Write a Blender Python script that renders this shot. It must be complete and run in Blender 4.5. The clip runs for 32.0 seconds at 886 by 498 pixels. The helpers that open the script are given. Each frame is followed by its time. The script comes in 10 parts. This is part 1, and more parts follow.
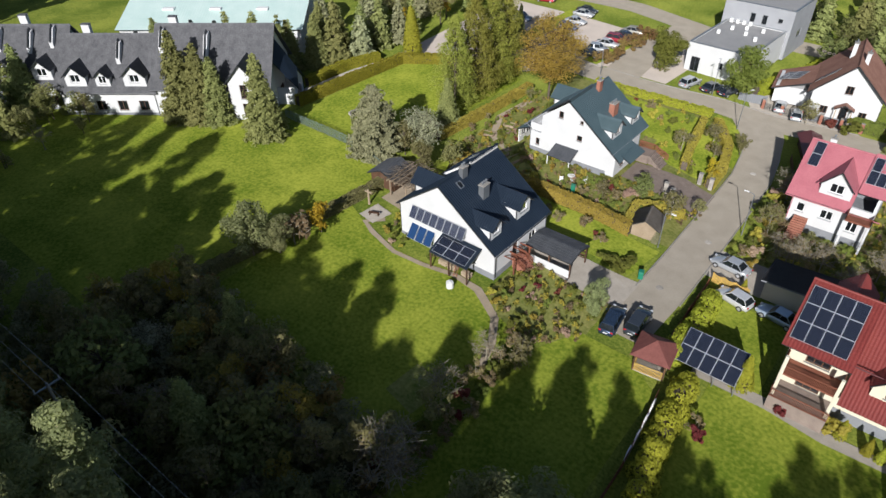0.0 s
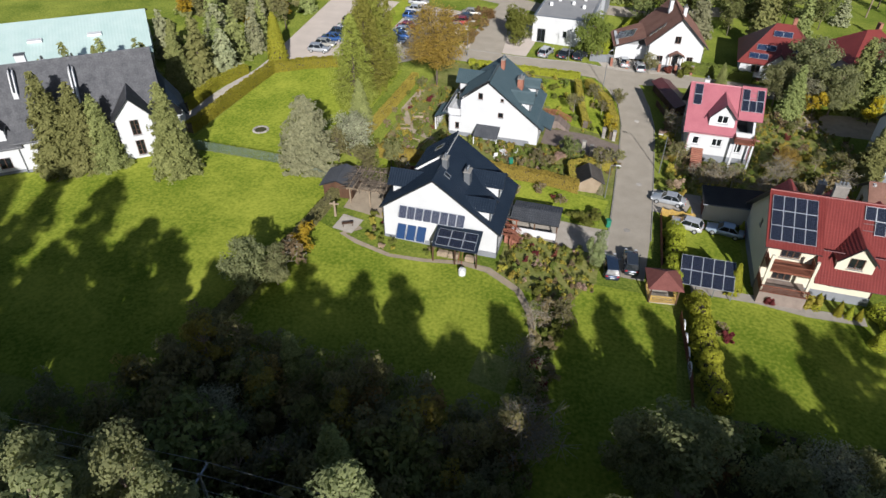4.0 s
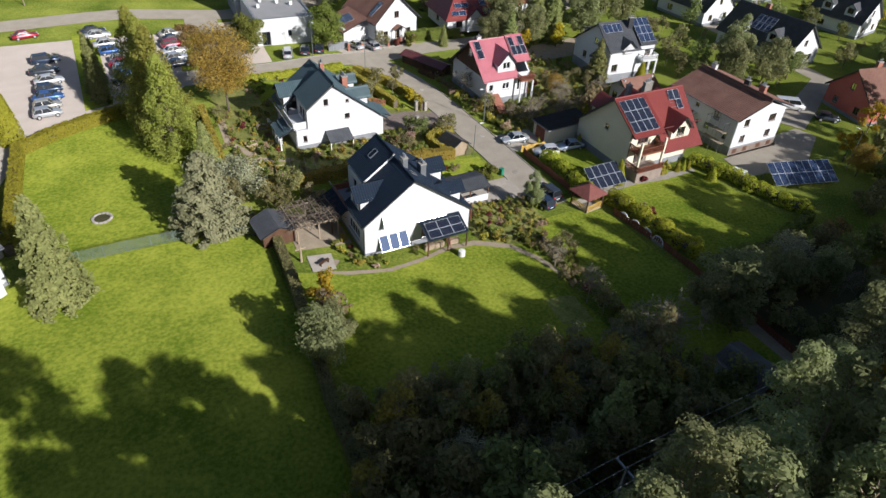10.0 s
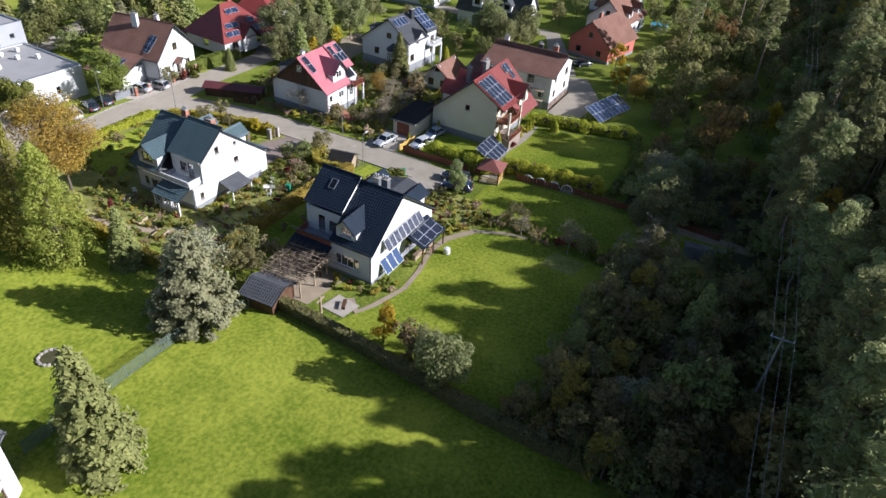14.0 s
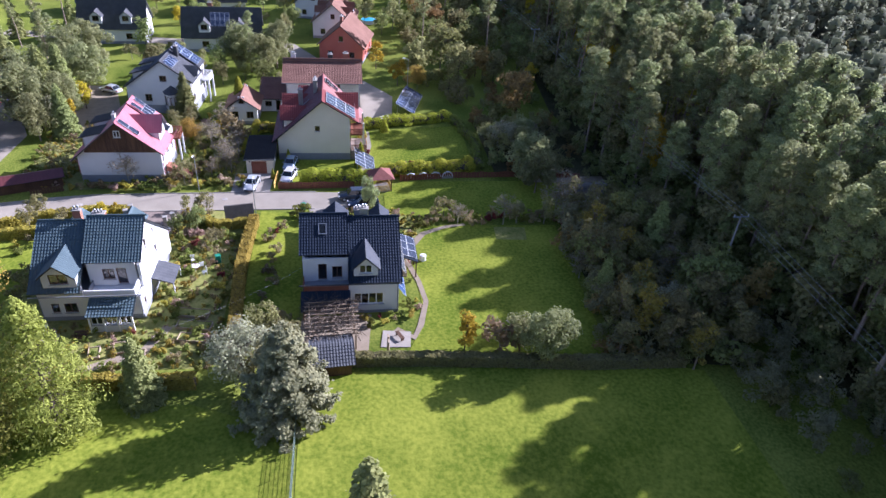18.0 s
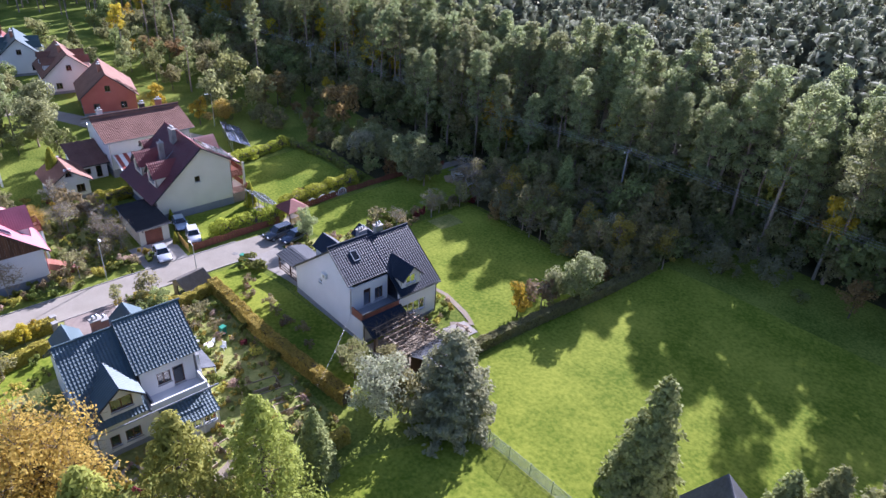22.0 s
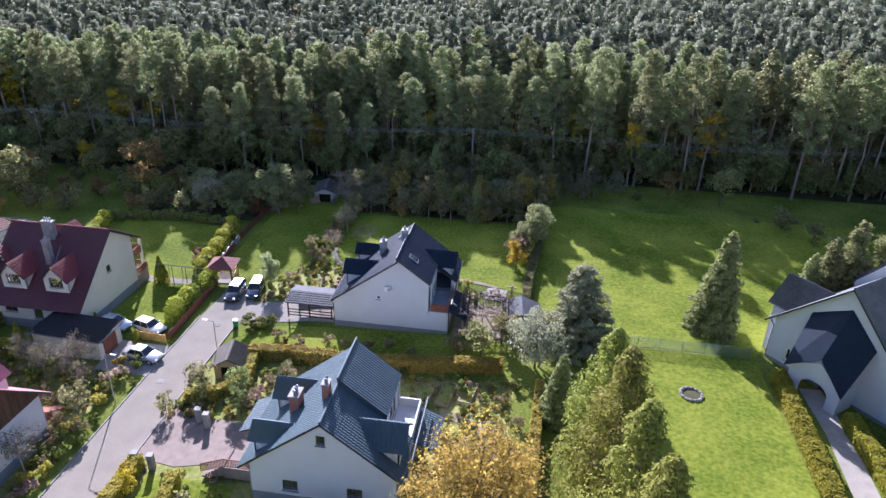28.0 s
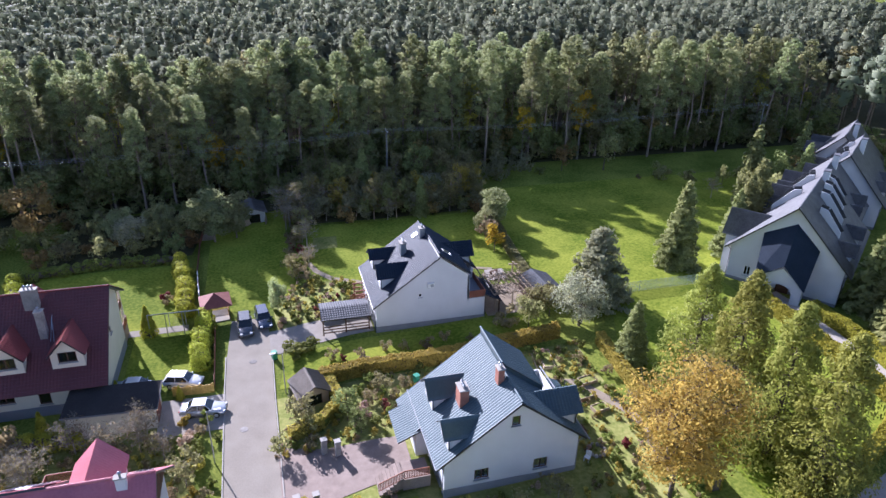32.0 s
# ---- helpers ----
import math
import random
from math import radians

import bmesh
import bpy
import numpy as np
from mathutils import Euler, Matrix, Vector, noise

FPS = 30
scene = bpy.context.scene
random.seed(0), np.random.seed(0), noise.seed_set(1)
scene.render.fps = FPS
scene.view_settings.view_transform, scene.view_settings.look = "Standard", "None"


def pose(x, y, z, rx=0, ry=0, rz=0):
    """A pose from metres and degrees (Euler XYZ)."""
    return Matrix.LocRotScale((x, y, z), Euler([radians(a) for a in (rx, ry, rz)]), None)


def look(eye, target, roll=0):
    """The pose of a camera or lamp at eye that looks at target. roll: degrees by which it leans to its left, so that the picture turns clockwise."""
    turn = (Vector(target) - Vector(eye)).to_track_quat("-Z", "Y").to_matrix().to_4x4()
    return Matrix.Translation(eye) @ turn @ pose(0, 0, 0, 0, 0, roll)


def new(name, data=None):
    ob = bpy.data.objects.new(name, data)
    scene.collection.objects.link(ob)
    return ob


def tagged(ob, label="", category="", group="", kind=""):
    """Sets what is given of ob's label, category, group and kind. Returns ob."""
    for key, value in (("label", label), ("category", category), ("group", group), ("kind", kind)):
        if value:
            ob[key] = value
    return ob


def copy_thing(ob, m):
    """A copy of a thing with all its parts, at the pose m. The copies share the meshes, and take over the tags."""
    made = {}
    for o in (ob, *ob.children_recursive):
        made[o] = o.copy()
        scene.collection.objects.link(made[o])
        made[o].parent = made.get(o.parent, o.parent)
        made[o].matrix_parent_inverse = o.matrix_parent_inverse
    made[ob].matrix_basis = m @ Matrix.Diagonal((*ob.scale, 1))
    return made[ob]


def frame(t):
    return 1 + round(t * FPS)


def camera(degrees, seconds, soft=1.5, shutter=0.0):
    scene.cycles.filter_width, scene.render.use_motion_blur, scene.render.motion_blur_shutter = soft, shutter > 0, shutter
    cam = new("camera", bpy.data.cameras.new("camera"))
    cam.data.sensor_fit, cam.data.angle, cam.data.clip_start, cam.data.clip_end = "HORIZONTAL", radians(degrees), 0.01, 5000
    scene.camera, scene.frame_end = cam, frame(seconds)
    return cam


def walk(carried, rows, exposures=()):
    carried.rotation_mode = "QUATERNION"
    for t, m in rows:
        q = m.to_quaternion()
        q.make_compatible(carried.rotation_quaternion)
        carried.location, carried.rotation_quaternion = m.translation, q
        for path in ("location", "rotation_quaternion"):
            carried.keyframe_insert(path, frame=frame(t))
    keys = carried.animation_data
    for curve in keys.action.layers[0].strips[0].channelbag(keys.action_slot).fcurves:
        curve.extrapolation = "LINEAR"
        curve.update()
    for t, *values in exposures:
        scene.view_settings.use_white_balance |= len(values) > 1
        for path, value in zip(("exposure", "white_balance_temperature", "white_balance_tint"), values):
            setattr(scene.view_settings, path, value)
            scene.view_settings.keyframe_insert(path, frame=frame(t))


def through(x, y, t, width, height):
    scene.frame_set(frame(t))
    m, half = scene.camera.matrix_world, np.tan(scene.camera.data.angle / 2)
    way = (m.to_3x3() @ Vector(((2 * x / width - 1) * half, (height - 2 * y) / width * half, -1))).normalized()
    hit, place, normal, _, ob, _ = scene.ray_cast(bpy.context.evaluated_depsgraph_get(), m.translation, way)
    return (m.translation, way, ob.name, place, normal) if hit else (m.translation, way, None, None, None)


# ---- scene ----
cam = camera(68.4, 32.0)
METRES, EYE, TILT, LEAN, TURN = 269.8, 45.6, 0.0, 0.0, 39.8
ROWS = [
    (0.0, 0.0, 0.0, 0.0, -0.51, -37.46, 0.67),
    (0.5, -0.0106, -0.0003, 0.0006, -3.21, -37.55, 0.54),
    (1.0, -0.0214, -0.0001, 0.0011, -5.96, -37.64, 0.41),
    (1.5, -0.0325, 0.0007, 0.0017, -8.78, -37.75, 0.28),
    (2.0, -0.0441, 0.0019, 0.002, -11.67, -37.79, 0.08),
    (2.5, -0.0553, 0.0039, 0.0024, -14.63, -37.9, -0.02),
    (3.0, -0.0669, 0.0065, 0.0024, -17.69, -37.93, -0.14),
    (3.5, -0.0786, 0.01, 0.0028, -20.79, -38.01, -0.29),
    (5.5, -0.1253, 0.0313, 0.0035, -33.8, -38.19, -0.95),
    (6.0, -0.1364, 0.0387, 0.0035, -37.21, -38.23, -1.1),
    (6.5, -0.1474, 0.047, 0.0036, -40.72, -38.24, -1.3),
    (7.0, -0.1578, 0.0557, 0.0036, -44.21, -38.26, -1.46),
    (7.5, -0.1684, 0.066, 0.0036, -47.81, -38.23, -1.71),
    (8.0, -0.1784, 0.0768, 0.0035, -51.55, -38.16, -1.92),
    (8.5, -0.1878, 0.0884, 0.0035, -55.36, -38.05, -2.14),
    (9.0, -0.1964, 0.1008, 0.0034, -59.17, -37.89, -2.32),
    (9.5, -0.2047, 0.114, 0.0031, -63.14, -37.7, -2.49),
    (10.0, -0.2117, 0.1278, 0.0032, -67.1, -37.53, -2.66),
    (10.5, -0.2178, 0.1423, 0.003, -71.14, -37.37, -2.78),
    (11.0, -0.2233, 0.1578, 0.0028, -75.27, -37.16, -3.0),
    (11.5, -0.2276, 0.1735, 0.0029, -79.28, -36.97, -3.15),
    (12.0, -0.2308, 0.1898, 0.0029, -83.47, -36.76, -3.28),
    (12.5, -0.2327, 0.2068, 0.0028, -87.79, -36.54, -3.42),
    (13.0, -0.2334, 0.2236, 0.0026, -92.13, -36.31, -3.45),
    (13.5, -0.2329, 0.2414, 0.0025, -96.49, -36.09, -3.62),
    (14.0, -0.2309, 0.2587, 0.0024, -100.95, -35.85, -3.61),
    (14.5, -0.2275, 0.2767, 0.0024, -105.47, -35.61, -3.77),
    (16.5, -0.2027, 0.343, 0.003, -123.51, -34.44, -3.67),
    (17.0, -0.1923, 0.3594, 0.0026, -128.27, -34.14, -3.7),
    (17.5, -0.1808, 0.3752, 0.0021, -133.01, -33.79, -3.72),
    (18.0, -0.1685, 0.39, 0.0016, -137.59, -33.39, -3.66),
    (18.5, -0.1553, 0.4041, 0.0011, -142.24, -32.97, -3.62),
    (19.0, -0.1412, 0.4172, 0.0006, -146.78, -32.55, -3.65),
    (19.5, -0.1267, 0.4288, -0.0001, -151.09, -32.15, -3.57),
    (20.0, -0.1118, 0.4396, -0.001, -155.37, -31.69, -3.5),
    (20.5, -0.096, 0.4494, -0.0017, -159.59, -31.24, -3.46),
    (21.0, -0.08, 0.4575, -0.0029, -163.71, -30.84, -3.34),
    (21.5, -0.0638, 0.4643, -0.0038, -167.68, -30.46, -3.23),
    (22.0, -0.0472, 0.4703, -0.0045, -171.57, -30.08, -3.14),
    (22.5, -0.0307, 0.4754, -0.0054, -175.41, -29.78, -3.06),
    (23.0, -0.014, 0.4796, -0.0062, -179.16, -29.4, -2.95),
    (23.5, 0.003, 0.4829, -0.007, -182.86, -28.94, -2.87),
    (24.0, 0.0199, 0.4845, -0.0075, -186.46, -28.58, -2.8),
    (24.5, 0.0365, 0.4856, -0.0084, -190.01, -28.16, -2.7),
    (25.0, 0.0529, 0.4856, -0.0091, -193.48, -27.8, -2.58),
    (25.5, 0.0684, 0.4847, -0.01, -196.71, -27.45, -2.45),
    (27.5, 0.1238, 0.4725, -0.0137, -208.62, -26.18, -1.89),
    (28.0, 0.138, 0.467, -0.0137, -211.65, -26.03, -1.84),
    (28.5, 0.1515, 0.4609, -0.0138, -214.6, -25.87, -1.76),
    (29.0, 0.1646, 0.4539, -0.0138, -217.55, -25.77, -1.68),
    (29.5, 0.1772, 0.4462, -0.014, -220.55, -25.59, -1.59),
    (30.0, 0.1893, 0.4377, -0.014, -223.45, -25.58, -1.51),
    (30.5, 0.201, 0.4285, -0.0139, -226.35, -25.57, -1.43),
    (31.0, 0.2123, 0.4187, -0.0138, -229.27, -25.52, -1.35),
    (31.5, 0.2231, 0.4083, -0.0136, -232.22, -25.5, -1.3),
    (32.0, 0.2333, 0.3972, -0.0137, -235.16, -25.43, -1.26),
]
walk(cam, [(t, pose(0, 0, EYE, TILT, LEAN, TURN) @ pose(METRES * x, METRES * y, METRES * z, 90 + pitch, roll, yaw)) for t, x, y, z, yaw, pitch, roll in ROWS],
     exposures=[(0.0, 0.49, 6250, 11), (9.0, 0.62, 6250, 12), (13.5, 1.0, 6050, 14), (18.0, 1.74, 5480, 29), (22.0, 2.02, 5460, 29), (32.0, 1.94, 5540, 27)])

# ---- daylight: low autumn sun from over the forest ----
SUN_EL, SUN_AZ = radians(26.5), radians(158.0)
world = bpy.data.worlds.new("autumn_sky")
scene.world = world
world.use_nodes = True
wn = world.node_tree
sky = wn.nodes.new("ShaderNodeTexSky")
sky.sky_type, sky.sun_disc = "NISHITA", False
sky.sun_elevation, sky.sun_rotation = SUN_EL, SUN_AZ
sky.air_density, sky.dust_density, sky.ozone_density = 1.0, 1.2, 1.5
wn.links.new(sky.outputs[0], wn.nodes["Background"].inputs[0])
wn.nodes["Background"].inputs[1].default_value = 0.052
sun = new("sun", bpy.data.lights.new("sun", "SUN"))
sun.data.energy, sun.data.angle, sun.data.color = 4.0, radians(0.5), (1.0, 0.965, 0.91)
sun_from = Vector((math.sin(SUN_AZ) * math.cos(SUN_EL), math.cos(SUN_AZ) * math.cos(SUN_EL), math.sin(SUN_EL)))
sun.matrix_world = look(sun_from * 100, (0, 0, 0))

RNG = np.random.default_rng(7)


# ---- materials ----
def links(nt, pairs):
    for a, b in pairs:
        nt.links.new(a, b)


def material(name, dark, light, scale=1.5, fine=14.0, rough=0.75, metal=0.0, bump=0.15, spec=0.4, rnd=0.0, island=0.0, stretch=(1, 1, 1), span=0.35):
    """A procedural surface: two scales of noise between two colours, with fine relief."""
    m = bpy.data.materials.new(name)
    m.use_nodes = True
    nt = m.node_tree
    n = nt.nodes
    b = n["Principled BSDF"]
    tc, mp = n.new("ShaderNodeTexCoord"), n.new("ShaderNodeMapping")
    mp.inputs["Scale"].default_value = stretch
    big, small = n.new("ShaderNodeTexNoise"), n.new("ShaderNodeTexNoise")
    big.inputs["Scale"].default_value, big.inputs["Detail"].default_value = scale, 4
    small.inputs["Scale"].default_value, small.inputs["Detail"].default_value = fine, 6
    add = n.new("ShaderNodeMath")
    add.operation = "ADD"
    half = n.new("ShaderNodeMapRange")
    half.inputs["From Min"].default_value, half.inputs["From Max"].default_value = 1 - span, 1 + span
    mix = n.new("ShaderNodeMix")
    mix.data_type = "RGBA"
    mix.inputs[6].default_value, mix.inputs[7].default_value = (*dark, 1), (*light, 1)
    links(nt, [(tc.outputs["Object"], mp.inputs[0]), (mp.outputs[0], big.inputs["Vector"]), (mp.outputs[0], small.inputs["Vector"]),
               (big.outputs[0], add.inputs[0]), (small.outputs[0], add.inputs[1]), (add.outputs[0], half.inputs[0]), (half.outputs[0], mix.inputs[0])])
    out = mix.outputs[2]
    if rnd or island:
        hsv = n.new("ShaderNodeHueSaturation")
        val = n.new("ShaderNodeMath")
        val.operation = "MULTIPLY_ADD"
        src = n.new("ShaderNodeObjectInfo").outputs["Random"] if rnd else n.new("ShaderNodeNewGeometry").outputs["Random Per Island"]
        k = rnd or island
        val.inputs[1].default_value, val.inputs[2].default_value = 2 * k, 1 - k
        links(nt, [(src, val.inputs[0]), (val.outputs[0], hsv.inputs["Value"]), (out, hsv.inputs["Color"])])
        out = hsv.outputs[0]
    nt.links.new(out, b.inputs["Base Color"])
    b.inputs["Roughness"].default_value, b.inputs["Metallic"].default_value = rough, metal
    b.inputs["Specular IOR Level"].default_value = spec
    b.inputs["Diffuse Roughness"].default_value = 0.35 if rough == 1.0 else 0.45 if rough == 0.9 else 0.0
    if bump:
        bp = n.new("ShaderNodeBump")
        bp.inputs["Strength"].default_value, bp.inputs["Distance"].default_value = bump, 0.05
        links(nt, [(add.outputs[0], bp.inputs["Height"]), (bp.outputs[0], b.inputs["Normal"])])
    return m


def foliage(name, dark, light, through=0.45, rough=0.7, spec=0.1, hue=0.02, patch=0.25):
    """Leaves or needles: each leaf and each plant varies; some light passes through."""
    m = bpy.data.materials.new(name)
    m.use_nodes = True
    nt = m.node_tree
    n = nt.nodes
    b, out = n["Principled BSDF"], n["Material Output"]
    geo, info, tc, noise_ = n.new("ShaderNodeNewGeometry"), n.new("ShaderNodeObjectInfo"), n.new("ShaderNodeTexCoord"), n.new("ShaderNodeTexNoise")
    noise_.inputs["Scale"].default_value, noise_.inputs["Detail"].default_value = patch, 2
    fac = n.new("ShaderNodeMath")
    fac.operation = "MULTIPLY_ADD"
    fac.inputs[1].default_value = 0.55
    fac.use_clamp = True
    half = n.new("ShaderNodeMath")
    half.operation = "MULTIPLY"
    half.inputs[1].default_value = 0.6
    mix = n.new("ShaderNodeMix")
    mix.data_type = "RGBA"
    mix.inputs[6].default_value, mix.inputs[7].default_value = (*dark, 1), (*light, 1)
    hsv = n.new("ShaderNodeHueSaturation")
    hu = n.new("ShaderNodeMath")
    hu.operation = "MULTIPLY_ADD"
    hu.inputs[1].default_value, hu.inputs[2].default_value = 2 * hue, 0.5 - hue
    va = n.new("ShaderNodeMath")
    va.operation = "MULTIPLY_ADD"
    va.inputs[1].default_value, va.inputs[2].default_value = 0.4, 0.8
    tr, ms = n.new("ShaderNodeBsdfTranslucent"), n.new("ShaderNodeMixShader")
    ms.inputs[0].default_value = through
    links(nt, [(tc.outputs["Object"], noise_.inputs["Vector"]), (noise_.outputs[0], half.inputs[0]), (geo.outputs["Random Per Island"], fac.inputs[0]), (half.outputs[0], fac.inputs[2]),
               (fac.outputs[0], mix.inputs[0]), (info.outputs["Random"], hu.inputs[0]), (info.outputs["Random"], va.inputs[0]), (hu.outputs[0], hsv.inputs["Hue"]), (va.outputs[0], hsv.inputs["Value"]),
               (mix.outputs[2], hsv.inputs["Color"]), (hsv.outputs[0], b.inputs["Base Color"]), (hsv.outputs[0], tr.inputs[0]),
               (b.outputs[0], ms.inputs[1]), (tr.outputs[0], ms.inputs[2]), (ms.outputs[0], out.inputs[0])])
    b.inputs["Roughness"].default_value, b.inputs["Specular IOR Level"].default_value = rough, spec
    b.inputs["Diffuse Roughness"].default_value = 0.3
    return m


def glass_material():
    m = bpy.data.materials.new("window_glass")
    m.use_nodes = True
    b = m.node_tree.nodes["Principled BSDF"]
    b.inputs["Base Color"].default_value = (0.022, 0.027, 0.032, 1)
    b.inputs["Transmission Weight"].default_value, b.inputs["Roughness"].default_value, b.inputs["IOR"].default_value = 0.5, 0.03, 1.45
    return m


def plain(name, colour, rough=0.4, metal=0.0, spec=0.5, coat=0.0):
    return_ = material(name, tuple(c * 0.88 for c in colour), tuple(min(1, c * 1.1) for c in colour), 2.0, 30.0, rough, metal, 0.03, spec)
    return_.node_tree.nodes["Principled BSDF"].inputs["Coat Weight"].default_value = coat
    return return_


def pv_material(name, cell, line, nx, ny, rough=0.12):
    """Solar cells: dark blue squares with thin pale lines, behind glass. One metre of U is one panel."""
    m = bpy.data.materials.new(name)
    m.use_nodes = True
    nt = m.node_tree
    n = nt.nodes
    b = n["Principled BSDF"]
    uv, br = n.new("ShaderNodeTexCoord"), n.new("ShaderNodeTexBrick")
    br.offset, br.squash = 0.0, 1.0
    br.inputs["Color1"].default_value, br.inputs["Color2"].default_value, br.inputs["Mortar"].default_value = (*cell, 1), tuple(c * 1.5 for c in cell) + (1,), (*line, 1)
    br.inputs["Scale"].default_value, br.inputs["Mortar Size"].default_value, br.inputs["Brick Width"].default_value, br.inputs["Row Height"].default_value = 1.0, 0.006, 1.0 / nx, 1.0 / ny
    links(nt, [(uv.outputs["UV"], br.inputs["Vector"]), (br.outputs[0], b.inputs["Base Color"])])
    b.inputs["Roughness"].default_value, b.inputs["Specular IOR Level"].default_value, b.inputs["Coat Weight"].default_value = rough, 0.5, 0.5
    return m


